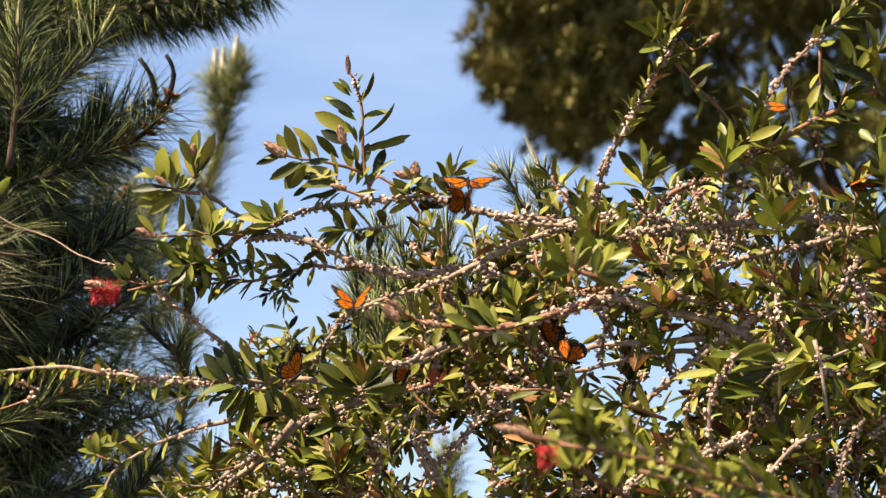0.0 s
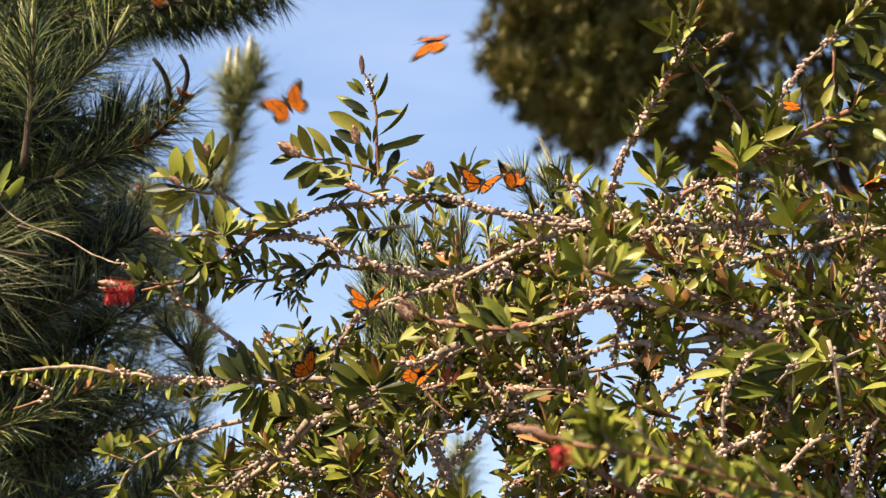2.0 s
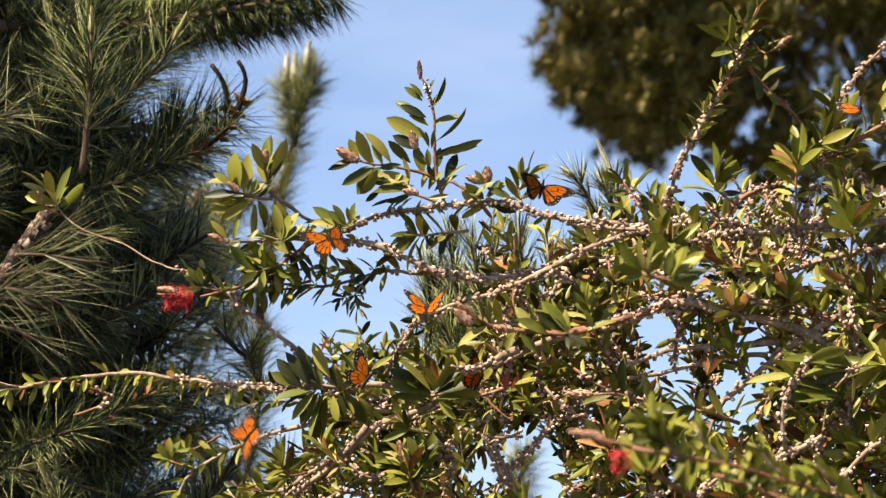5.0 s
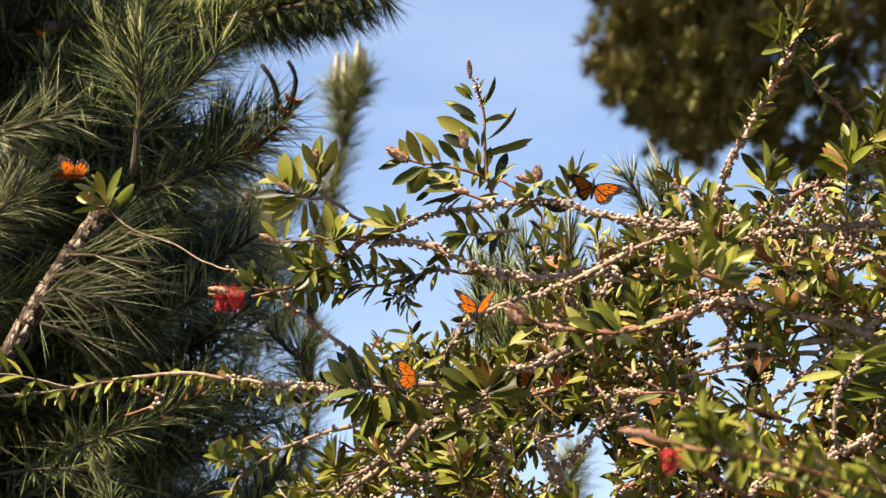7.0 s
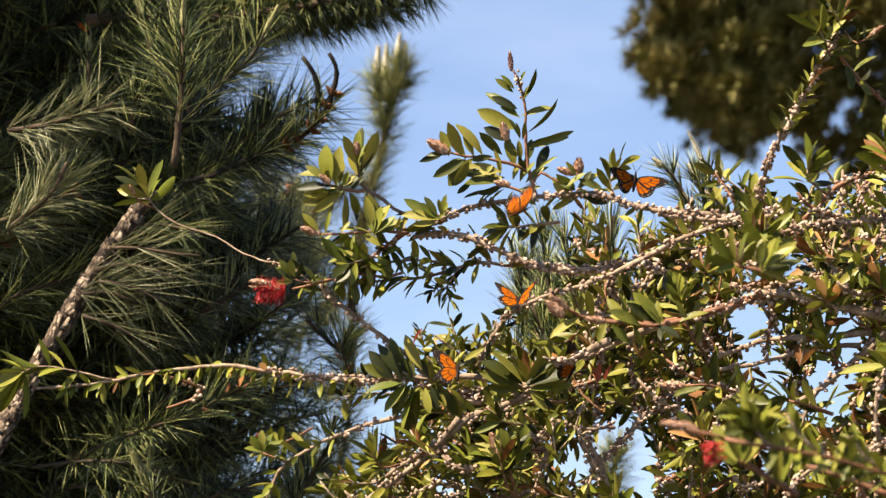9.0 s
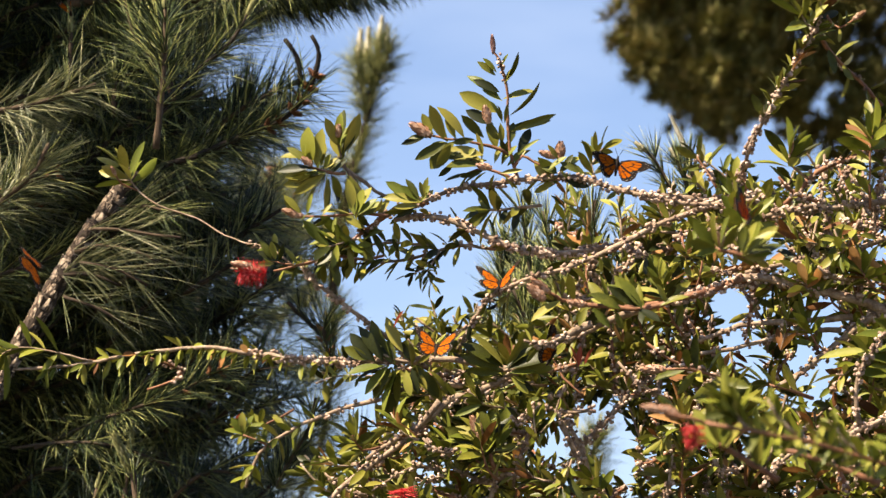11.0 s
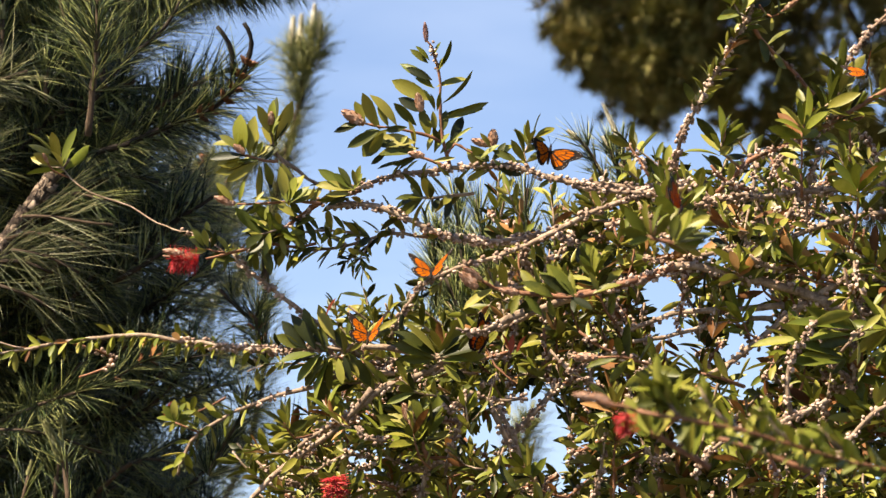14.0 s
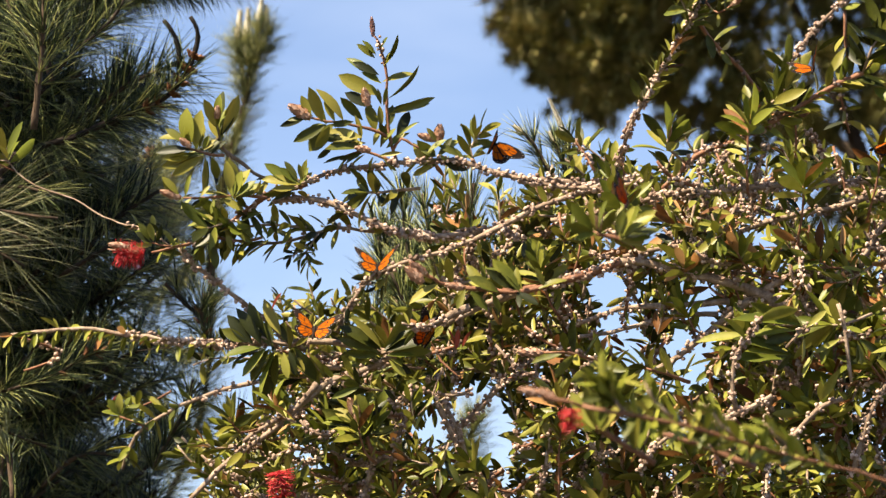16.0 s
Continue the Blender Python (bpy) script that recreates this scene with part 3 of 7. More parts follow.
leaf_to(twig, (-0.513, 6.236, 2.834), (-0.535, 6.222, 2.871), 0.3, young=True)
leaf_to(twig, (-0.495, 6.216, 2.833), (-0.488, 6.202, 2.869), 0.22, young=True)
leaf_to(twig, (-0.498, 6.234, 2.844), (-0.48, 6.24, 2.888), 0.22)
leaf_to(twig, (-0.483, 6.217, 2.831), (-0.503, 6.211, 2.813), 0.3, young=True)
leaf_to(twig, (-0.483, 6.235, 2.842), (-0.513, 6.245, 2.832), 0.3)
leaf_to(twig, (-0.411, 6.216, 2.833), (-0.416, 6.216, 2.874), 0.42, young=True)
leaf_to(twig, (-0.409, 6.237, 2.831), (-0.411, 6.224, 2.871), 0.42)
leaf_to(twig, (-0.407, 6.216, 2.835), (-0.395, 6.214, 2.879), 0.4, young=True)
leaf_to(twig, (-0.413, 6.236, 2.837), (-0.384, 6.231, 2.887), 0.4, young=True)
leaf_to(twig, (-0.405, 6.216, 2.833), (-0.374, 6.21, 2.864), 0.36, young=True)
leaf_to(twig, (-0.404, 6.235, 2.84), (-0.364, 6.224, 2.862), 0.36, young=True)
leaf_to(twig, (-0.414, 6.217, 2.831), (-0.446, 6.214, 2.847), 0.4)
leaf_to(twig, (-0.41, 6.237, 2.829), (-0.437, 6.239, 2.842), 0.4)
leaf_to(twig, (-0.401, 6.217, 2.831), (-0.365, 6.214, 2.846), 0.24)
leaf_to(twig, (-0.395, 6.236, 2.836), (-0.378, 6.234, 2.845), 0.24)
leaf_to(twig, (-0.453, 6.217, 2.831), (-0.478, 6.209, 2.811), 0.3, away=True)
leaf_to(twig, (-0.457, 6.236, 2.833), (-0.49, 6.239, 2.822), 0.3)
leaf_to(twig, (-0.444, 6.217, 2.829), (-0.45, 6.213, 2.803), 0.3, young=True)
leaf_to(twig, (-0.448, 6.238, 2.827), (-0.441, 6.233, 2.795), 0.3)
leaf_to(twig, (-0.429, 6.217, 2.829), (-0.398, 6.212, 2.811), 0.34, away=True)
leaf_to(twig, (-0.427, 6.236, 2.835), (-0.387, 6.244, 2.809), 0.34, young=True)
leaf_to(twig, (-0.379, 6.216, 2.834), (-0.358, 6.2, 2.855), 0.3, away=True)
leaf_to(twig, (-0.373, 6.236, 2.835), (-0.35, 6.235, 2.867), 0.3)
leaf_to(twig, (-0.468, 6.216, 2.833), (-0.453, 6.214, 2.854), 0.3)
leaf_to(twig, (-0.474, 6.234, 2.844), (-0.444, 6.229, 2.846), 0.3, young=True)
twig = branch([(-0.265, 6.235, 2.867), (-0.295, 6.236, 2.86), (-0.32, 6.237, 2.854)], .003, .002)
leaf_to(twig, (-0.3, 6.232, 2.857), (-0.358, 6.239, 2.896), 0.28, young=True)
leaf_to(twig, (-0.295, 6.231, 2.859), (-0.359, 6.22, 2.872), 0.3)
leaf_to(twig, (-0.3, 6.25, 2.866), (-0.373, 6.253, 2.881), 0.3)
leaf_to(twig, (-0.298, 6.231, 2.861), (-0.332, 6.226, 2.887), 0.34, young=True)
leaf_to(twig, (-0.293, 6.251, 2.861), (-0.33, 6.261, 2.889), 0.34, away=True)
leaf_to(twig, (-0.298, 6.231, 2.863), (-0.32, 6.225, 2.901), 0.3, away=True)
leaf_to(twig, (-0.288, 6.231, 2.863), (-0.297, 6.222, 2.894), 0.3, away=True)
leaf_to(twig, (-0.291, 6.25, 2.868), (-0.284, 6.236, 2.905), 0.3)
leaf_to(twig, (-0.3, 6.232, 2.853), (-0.344, 6.219, 2.847), 0.26)
leaf_to(twig, (-0.305, 6.233, 2.851), (-0.34, 6.228, 2.831), 0.24, away=True)
leaf_to(twig, (-0.304, 6.253, 2.85), (-0.352, 6.247, 2.826), 0.24)
leaf_to(twig, (-0.31, 6.233, 2.85), (-0.36, 6.239, 2.843), 0.25, away=True)
leaf_to(twig, (-0.295, 6.231, 2.859), (-0.28, 6.227, 2.889), 0.3, young=True)
leaf_to(twig, (-0.295, 6.251, 2.861), (-0.274, 6.255, 2.888), 0.3)
twig = branch([(-0.34, 6.238, 2.853), (-0.38, 6.243, 2.824), (-0.415, 6.248, 2.799), (-0.429, 6.25, 2.787)], .003, .002, red=1, caps=(.1, .8, 90))
leaf_to(twig, (-0.428, 6.24, 2.787), (-0.488, 6.221, 2.792), 0.26, young=True)
leaf_to(twig, (-0.423, 6.261, 2.784), (-0.484, 6.239, 2.783), 0.26, away=True)
leaf_to(twig, (-0.43, 6.24, 2.789), (-0.478, 6.239, 2.807), 0.3)
leaf_to(twig, (-0.426, 6.258, 2.798), (-0.487, 6.253, 2.819), 0.3, young=True)
leaf_to(twig, (-0.432, 6.241, 2.783), (-0.488, 6.24, 2.771), 0.28, away=True)
leaf_to(twig, (-0.43, 6.261, 2.782), (-0.481, 6.245, 2.783), 0.28)
leaf_to(twig, (-0.428, 6.241, 2.781), (-0.469, 6.236, 2.756), 0.3)
leaf_to(twig, (-0.424, 6.262, 2.778), (-0.467, 6.266, 2.764), 0.3)
leaf_to(twig, (-0.42, 6.239, 2.793), (-0.441, 6.252, 2.765), 0.5)
leaf_to(twig, (-0.423, 6.26, 2.79), (-0.449, 6.253, 2.776), 0.5, away=True)
leaf_to(twig, (-0.424, 6.241, 2.783), (-0.455, 6.244, 2.809), 0.3, young=True)
leaf_to(twig, (-0.432, 6.26, 2.789), (-0.449, 6.244, 2.812), 0.3, young=True)
leaf_to(twig, (-0.435, 6.242, 2.777), (-0.48, 6.241, 2.783), 0.28, young=True)
leaf_to(twig, (-0.443, 6.262, 2.778), (-0.484, 6.276, 2.784), 0.28, young=True)
leaf_to(twig, (-0.4, 6.239, 2.792), (-0.359, 6.225, 2.805), 0.3)
leaf_to(twig, (-0.4, 6.257, 2.802), (-0.373, 6.26, 2.82), 0.3)
leaf_to(twig, (-0.41, 6.241, 2.783), (-0.38, 6.235, 2.755), 0.3, away=True)
leaf_to(twig, (-0.41, 6.26, 2.785), (-0.375, 6.261, 2.771), 0.3)
leaf_to(twig, (-0.425, 6.242, 2.778), (-0.415, 6.248, 2.744), 0.3)
leaf_to(twig, (-0.425, 6.26, 2.785), (-0.41, 6.264, 2.745), 0.3, away=True)
twig = branch([(-0.361, 6.254, 2.767), (-0.401, 6.255, 2.76), (-0.441, 6.254, 2.765), (-0.481, 6.255, 2.76), (-0.531, 6.257, 2.748)], .003, .0022, red=1, caps=(.4, .9, 60))
leaf_to(twig, (-0.36, 6.249, 2.767), (-0.384, 6.251, 2.807), 0.34)
leaf_to(twig, (-0.378, 6.249, 2.764), (-0.406, 6.244, 2.799), 0.32, away=True)
leaf_to(twig, (-0.382, 6.269, 2.766), (-0.394, 6.248, 2.812), 0.32)
leaf_to(twig, (-0.35, 6.248, 2.77), (-0.36, 6.243, 2.789), 0.3, away=True)
leaf_to(twig, (-0.335, 6.248, 2.773), (-0.345, 6.234, 2.795), 0.3, away=True)
leaf_to(twig, (-0.341, 6.266, 2.782), (-0.345, 6.268, 2.81), 0.3, away=True)
leaf_to(twig, (-0.4, 6.25, 2.76), (-0.411, 6.261, 2.731), 0.3, young=True)
leaf_to(twig, (-0.395, 6.27, 2.76), (-0.409, 6.27, 2.731), 0.3)
leaf_to(twig, (-0.38, 6.25, 2.76), (-0.405, 6.248, 2.733), 0.26, young=True)
leaf_to(twig, (-0.44, 6.25, 2.762), (-0.455, 6.248, 2.724), 0.3)
leaf_to(twig, (-0.438, 6.269, 2.765), (-0.449, 6.263, 2.737), 0.3, young=True)
leaf_to(twig, (-0.455, 6.25, 2.76), (-0.439, 6.241, 2.71), 0.36, away=True)
leaf_to(twig, (-0.455, 6.271, 2.758), (-0.446, 6.284, 2.725), 0.36, young=True)
leaf_to(twig, (-0.47, 6.25, 2.758), (-0.466, 6.263, 2.718), 0.3)
leaf_to(twig, (-0.476, 6.27, 2.76), (-0.476, 6.283, 2.73), 0.3)
leaf_to(twig, (-0.425, 6.25, 2.76), (-0.431, 6.263, 2.731), 0.3, away=True)
leaf_to(twig, (-0.434, 6.269, 2.767), (-0.431, 6.265, 2.733), 0.3, away=True)
leaf_to(twig, (-0.36, 6.25, 2.762), (-0.391, 6.255, 2.743), 0.25)
leaf_to(twig, (-0.361, 6.269, 2.765), (-0.386, 6.269, 2.756), 0.25)
leaf_to(twig, (-0.415, 6.25, 2.762), (-0.446, 6.259, 2.748), 0.3)
leaf_to(twig, (-0.39, 6.249, 2.764), (-0.41, 6.245, 2.778), 0.3, away=True)
leaf_to(twig, (-0.389, 6.268, 2.773), (-0.409, 6.269, 2.781), 0.3)
leaf_to(twig, (-0.445, 6.25, 2.762), (-0.465, 6.239, 2.778), 0.3)
leaf_to(twig, (-0.446, 6.269, 2.767), (-0.473, 6.27, 2.787), 0.3, away=True)
leaf_to(twig, (-0.46, 6.25, 2.759), (-0.485, 6.252, 2.74), 0.3, young=True)
leaf_to(twig, (-0.46, 6.269, 2.768), (-0.488, 6.275, 2.74), 0.3)
twig = branch([(-0.521, 6.257, 2.75), (-0.546, 6.256, 2.754), (-0.561, 6.256, 2.758)], .002, .0015, red=1)
leaf_to(twig, (-0.555, 6.251, 2.757), (-0.58, 6.24, 2.775), 0.4)
leaf_to(twig, (-0.556, 6.27, 2.759), (-0.576, 6.26, 2.768), 0.4)
leaf_to(twig, (-0.558, 6.25, 2.76), (-0.575, 6.237, 2.79), 0.38)
leaf_to(twig, (-0.563, 6.269, 2.768), (-0.577, 6.259, 2.799), 0.38)
leaf_to(twig, (-0.552, 6.25, 2.76), (-0.56, 6.238, 2.791), 0.36, young=True)
leaf_to(twig, (-0.548, 6.251, 2.757), (-0.536, 6.249, 2.789), 0.36, away=True)
leaf_to(twig, (-0.545, 6.269, 2.765), (-0.548, 6.254, 2.778), 0.36)
leaf_to(twig, (-0.555, 6.252, 2.753), (-0.584, 6.241, 2.751), 0.3, away=True)
leaf_to(twig, (-0.53, 6.252, 2.749), (-0.546, 6.261, 2.728), 0.26)
leaf_to(twig, (-0.537, 6.273, 2.747), (-0.551, 6.274, 2.727), 0.26, young=True)
leaf_to(twig, (-0.522, 6.252, 2.749), (-0.501, 6.255, 2.761), 0.3, young=True)
leaf_to(twig, (-0.524, 6.271, 2.755), (-0.515, 6.266, 2.77), 0.3, young=True)
# leaves that stand on the long branch, and those that hang from it
twig = branch([(-0.312, 6.289, 2.583), (-0.342, 6.288, 2.588), (-0.362, 6.286, 2.596)], .003, .002)
leaf_to(twig, (-0.347, 6.284, 2.58), (-0.387, 6.291, 2.658), 0.32)
leaf_to(twig, (-0.327, 6.281, 2.599), (-0.361, 6.275, 2.66), 0.32)
leaf_to(twig, (-0.342, 6.283, 2.587), (-0.374, 6.287, 2.629), 0.3)
leaf_to(twig, (-0.345, 6.303, 2.588), (-0.389, 6.305, 2.635), 0.3)
leaf_to(twig, (-0.377, 6.284, 2.583), (-0.421, 6.269, 2.63), 0.36, away=True)
leaf_to(twig, (-0.362, 6.284, 2.583), (-0.401, 6.264, 2.643), 0.3, away=True)
leaf_to(twig, (-0.312, 6.285, 2.575), (-0.309, 6.272, 2.614), 0.5, away=True)
leaf_to(twig, (-0.314, 6.304, 2.582), (-0.323, 6.285, 2.621), 0.5, young=True)
leaf_to(twig, (-0.387, 6.283, 2.586), (-0.431, 6.274, 2.606), 0.4, away=True)
leaf_to(twig, (-0.382, 6.303, 2.59), (-0.436, 6.309, 2.617), 0.4)
leaf_to(twig, (-0.342, 6.285, 2.578), (-0.352, 6.281, 2.628), 0.24, away=True)
leaf_to(twig, (-0.345, 6.304, 2.58), (-0.365, 6.314, 2.633), 0.24, away=True)
leaf_to(twig, (-0.312, 6.284, 2.582), (-0.33, 6.284, 2.618), 0.3)
leaf_to(twig, (-0.302, 6.285, 2.579), (-0.277, 6.281, 2.599), 0.3, away=True)
twig = branch([(-0.302, 6.288, 2.586), (-0.322, 6.291, 2.573), (-0.342, 6.292, 2.569)], .003, .002)
leaf_to(twig, (-0.352, 6.285, 2.576), (-0.397, 6.28, 2.529), 0.3, young=True)
leaf_to(twig, (-0.359, 6.306, 2.573), (-0.395, 6.301, 2.528), 0.3)
leaf_to(twig, (-0.347, 6.286, 2.574), (-0.387, 6.302, 2.522), 0.3)
leaf_to(twig, (-0.348, 6.306, 2.571), (-0.39, 6.324, 2.524), 0.3, young=True)
leaf_to(twig, (-0.347, 6.286, 2.573), (-0.34, 6.293, 2.553), 0.5, young=True)
leaf_to(twig, (-0.345, 6.306, 2.572), (-0.342, 6.306, 2.549), 0.5)
leaf_to(twig, (-0.337, 6.286, 2.57), (-0.365, 6.286, 2.491), 0.24, young=True)
leaf_to(twig, (-0.337, 6.307, 2.567), (-0.356, 6.321, 2.485), 0.24)
leaf_to(twig, (-0.332, 6.287, 2.568), (-0.343, 6.312, 2.509), 0.26)
leaf_to(twig, (-0.302, 6.285, 2.575), (-0.263, 6.301, 2.521), 0.32, away=True)
leaf_to(twig, (-0.303, 6.305, 2.575), (-0.256, 6.33, 2.516), 0.32, young=True)
leaf_to(twig, (-0.312, 6.286, 2.572), (-0.302, 6.284, 2.527), 0.3)
leaf_to(twig, (-0.322, 6.287, 2.568), (-0.316, 6.283, 2.522), 0.36, young=True)
leaf_to(twig, (-0.357, 6.285, 2.576), (-0.411, 6.273, 2.554), 0.28)
leaf_to(twig, (-0.351, 6.306, 2.574), (-0.419, 6.321, 2.572), 0.28, away=True)
leaf_to(twig, (-0.362, 6.285, 2.576), (-0.425, 6.268, 2.565), 0.3, young=True)
leaf_to(twig, (-0.282, 6.287, 2.567), (-0.243, 6.301, 2.534), 0.34, away=True)
leaf_to(twig, (-0.302, 6.287, 2.568), (-0.287, 6.285, 2.532), 0.3, away=True)
leaf_to(twig, (-0.309, 6.306, 2.571), (-0.281, 6.305, 2.532), 0.3)
leaf_to(twig, (-0.342, 6.288, 2.563), (-0.362, 6.292, 2.533), 0.4, away=True)
leaf_to(twig, (-0.347, 6.308, 2.561), (-0.363, 6.324, 2.546), 0.4, young=True)
twig = branch([(-0.103, 6.29, 2.577), (-0.128, 6.291, 2.572), (-0.15, 6.292, 2.568)], .004, .003, caps=(0, 1, 90))
leaf_to(twig, (-0.15, 6.271, 2.57), (-0.216, 6.247, 2.615), 0.3, away=True)
leaf_to(twig, (-0.152, 6.29, 2.578), (-0.21, 6.294, 2.613), 0.3)
leaf_to(twig, (-0.152, 6.272, 2.566), (-0.226, 6.267, 2.592), 0.28, away=True)
leaf_to(twig, (-0.159, 6.293, 2.563), (-0.216, 6.302, 2.608), 0.28)
leaf_to(twig, (-0.15, 6.27, 2.574), (-0.201, 6.241, 2.624), 0.28)
leaf_to(twig, (-0.151, 6.29, 2.579), (-0.214, 6.289, 2.624), 0.28)
leaf_to(twig, (-0.146, 6.27, 2.574), (-0.09, 6.27, 2.646), 0.26, away=True)
leaf_to(twig, (-0.146, 6.272, 2.568), (-0.097, 6.273, 2.605), 0.26)
leaf_to(twig, (-0.142, 6.272, 2.568), (-0.057, 6.255, 2.597), 0.3)
leaf_to(twig, (-0.136, 6.272, 2.564), (-0.061, 6.286, 2.572), 0.26, young=True)
leaf_to(twig, (-0.141, 6.291, 2.572), (-0.062, 6.294, 2.565), 0.26, young=True)
leaf_to(twig, (-0.14, 6.273, 2.561), (-0.092, 6.266, 2.559), 0.26, young=True)
leaf_to(twig, (-0.136, 6.274, 2.557), (-0.112, 6.27, 2.542), 0.3, young=True)
leaf_to(twig, (-0.136, 6.275, 2.553), (-0.106, 6.271, 2.524), 0.3, young=True)
leaf_to(twig, (-0.138, 6.294, 2.555), (-0.096, 6.312, 2.535), 0.3)
leaf_to(twig, (-0.154, 6.273, 2.563), (-0.211, 6.255, 2.562), 0.26, away=True)
leaf_to(twig, (-0.122, 6.271, 2.574), (-0.068, 6.279, 2.59), 0.3, young=True)
twig = branch([(-0.16, 6.257, 2.383), (-0.17, 6.253, 2.404), (-0.175, 6.25, 2.42)], .004, .003, red=1)
bud(np.array((-0.188, 6.225, 2.443)) - BASE, (-0.42, -0.22, 0.88), 0.041, BUD, twig, 0.26)
leaf_to(twig, (-0.177, 6.24, 2.418), (-0.25, 6.245, 2.413), 0.3, young=True)
leaf_to(twig, (-0.177, 6.26, 2.419), (-0.249, 6.282, 2.426), 0.3)
leaf_to(twig, (-0.181, 6.239, 2.424), (-0.255, 6.244, 2.449), 0.3, young=True)
leaf_to(twig, (-0.182, 6.259, 2.424), (-0.251, 6.237, 2.46), 0.3)
leaf_to(twig, (-0.179, 6.238, 2.428), (-0.23, 6.237, 2.466), 0.34)
leaf_to(twig, (-0.175, 6.258, 2.43), (-0.236, 6.228, 2.455), 0.34, young=True)
leaf_to(twig, (-0.173, 6.238, 2.428), (-0.166, 6.215, 2.491), 0.42, young=True)
leaf_to(twig, (-0.169, 6.238, 2.43), (-0.143, 6.233, 2.483), 0.3)
leaf_to(twig, (-0.163, 6.239, 2.424), (-0.134, 6.235, 2.461), 0.28, young=True)
leaf_to(twig, (-0.179, 6.242, 2.411), (-0.211, 6.247, 2.398), 0.3)
leaf_to(twig, (-0.183, 6.237, 2.434), (-0.216, 6.223, 2.482), 0.3)
leaf_to(twig, (-0.177, 6.256, 2.441), (-0.21, 6.235, 2.473), 0.3, young=True)
leaf_to(twig, (-0.161, 6.24, 2.418), (-0.126, 6.246, 2.431), 0.3, away=True)
leaf_to(twig, (-0.16, 6.26, 2.417), (-0.124, 6.264, 2.435), 0.3, away=True)
leaf_to(twig, (-0.171, 6.238, 2.432), (-0.188, 6.215, 2.488), 0.34)
leaf_to(twig, (-0.175, 6.242, 2.407), (-0.195, 6.249, 2.38), 0.3, young=True)
leaf_to(twig, (-0.165, 6.242, 2.411), (-0.14, 6.25, 2.39), 0.3)
leaf_to(twig, (-0.159, 6.238, 2.432), (-0.15, 6.205, 2.507), 0.28)
leaf_to(twig, (-0.158, 6.258, 2.431), (-0.14, 6.244, 2.502), 0.28, young=True)
leaf_to(twig, (-0.187, 6.239, 2.422), (-0.24, 6.241, 2.431), 0.28)
leaf_to(twig, (-0.167, 6.239, 2.422), (-0.155, 6.226, 2.452), 0.4, young=True)
twig = branch([(-0.564, 6.327, 2.436), (-0.589, 6.324, 2.448), (-0.612, 6.323, 2.458)], .0022, .0016, red=1)
leaf_to(twig, (-0.611, 6.313, 2.458), (-0.64, 6.3, 2.468), 0.4, young=True)
leaf_to(twig, (-0.613, 6.312, 2.46), (-0.632, 6.301, 2.485), 0.42, young=True)
leaf_to(twig, (-0.611, 6.312, 2.462), (-0.613, 6.293, 2.492), 0.42, young=True)
leaf_to(twig, (-0.609, 6.312, 2.462), (-0.595, 6.301, 2.491), 0.4, young=True)
leaf_to(twig, (-0.607, 6.312, 2.46), (-0.579, 6.314, 2.482), 0.38, young=True)
leaf_to(twig, (-0.605, 6.313, 2.457), (-0.578, 6.312, 2.466), 0.36)
leaf_to(twig, (-0.613, 6.313, 2.456), (-0.635, 6.312, 2.452), 0.36)
leaf_to(twig, (-0.609, 6.312, 2.46), (-0.606, 6.301, 2.479), 0.44, young=True)
# blurred tufts before the body
twig = branch([(0.224, 4.739, 2.479), (0.196, 4.737, 2.488), (0.168, 4.736, 2.493)], .004, .003, red=1)
bud(np.array((0.179, 4.735, 2.496)) - BASE, (-0.51, -0.27, 0.82), 0.026, BUD, twig, 0.26)
leaf_to(twig, (0.169, 4.707, 2.487), (0.132, 4.692, 2.495), 0.36)
leaf_to(twig, (0.17, 4.726, 2.494), (0.137, 4.72, 2.501), 0.36, away=True)
leaf_to(twig, (0.167, 4.707, 2.489), (0.138, 4.693, 2.524), 0.36, young=True)
leaf_to(twig, (0.171, 4.706, 2.49), (0.16, 4.677, 2.529), 0.34)
leaf_to(twig, (0.175, 4.707, 2.489), (0.184, 4.679, 2.526), 0.36, young=True)
leaf_to(twig, (0.178, 4.707, 2.487), (0.196, 4.688, 2.516), 0.36)
leaf_to(twig, (0.172, 4.707, 2.486), (0.144, 4.695, 2.478), 0.34, young=True)
leaf_to(twig, (0.17, 4.727, 2.487), (0.151, 4.713, 2.488), 0.34, young=True)
leaf_to(twig, (0.204, 4.708, 2.48), (0.225, 4.693, 2.519), 0.34, young=True)
leaf_to(twig, (0.204, 4.727, 2.485), (0.227, 4.702, 2.523), 0.34, young=True)
leaf_to(twig, (0.207, 4.708, 2.48), (0.242, 4.693, 2.513), 0.32, young=True)
leaf_to(twig, (0.204, 4.728, 2.481), (0.253, 4.714, 2.517), 0.32)
leaf_to(twig, (0.208, 4.709, 2.478), (0.252, 4.713, 2.495), 0.34)
leaf_to(twig, (0.207, 4.729, 2.478), (0.256, 4.724, 2.504), 0.34)
leaf_to(twig, (0.204, 4.709, 2.478), (0.238, 4.718, 2.475), 0.34)
leaf_to(twig, (0.199, 4.708, 2.481), (0.208, 4.701, 2.518), 0.34)
leaf_to(twig, (0.203, 4.727, 2.486), (0.205, 4.732, 2.53), 0.34)
leaf_to(twig, (0.195, 4.708, 2.48), (0.189, 4.704, 2.464), 0.5, away=True)
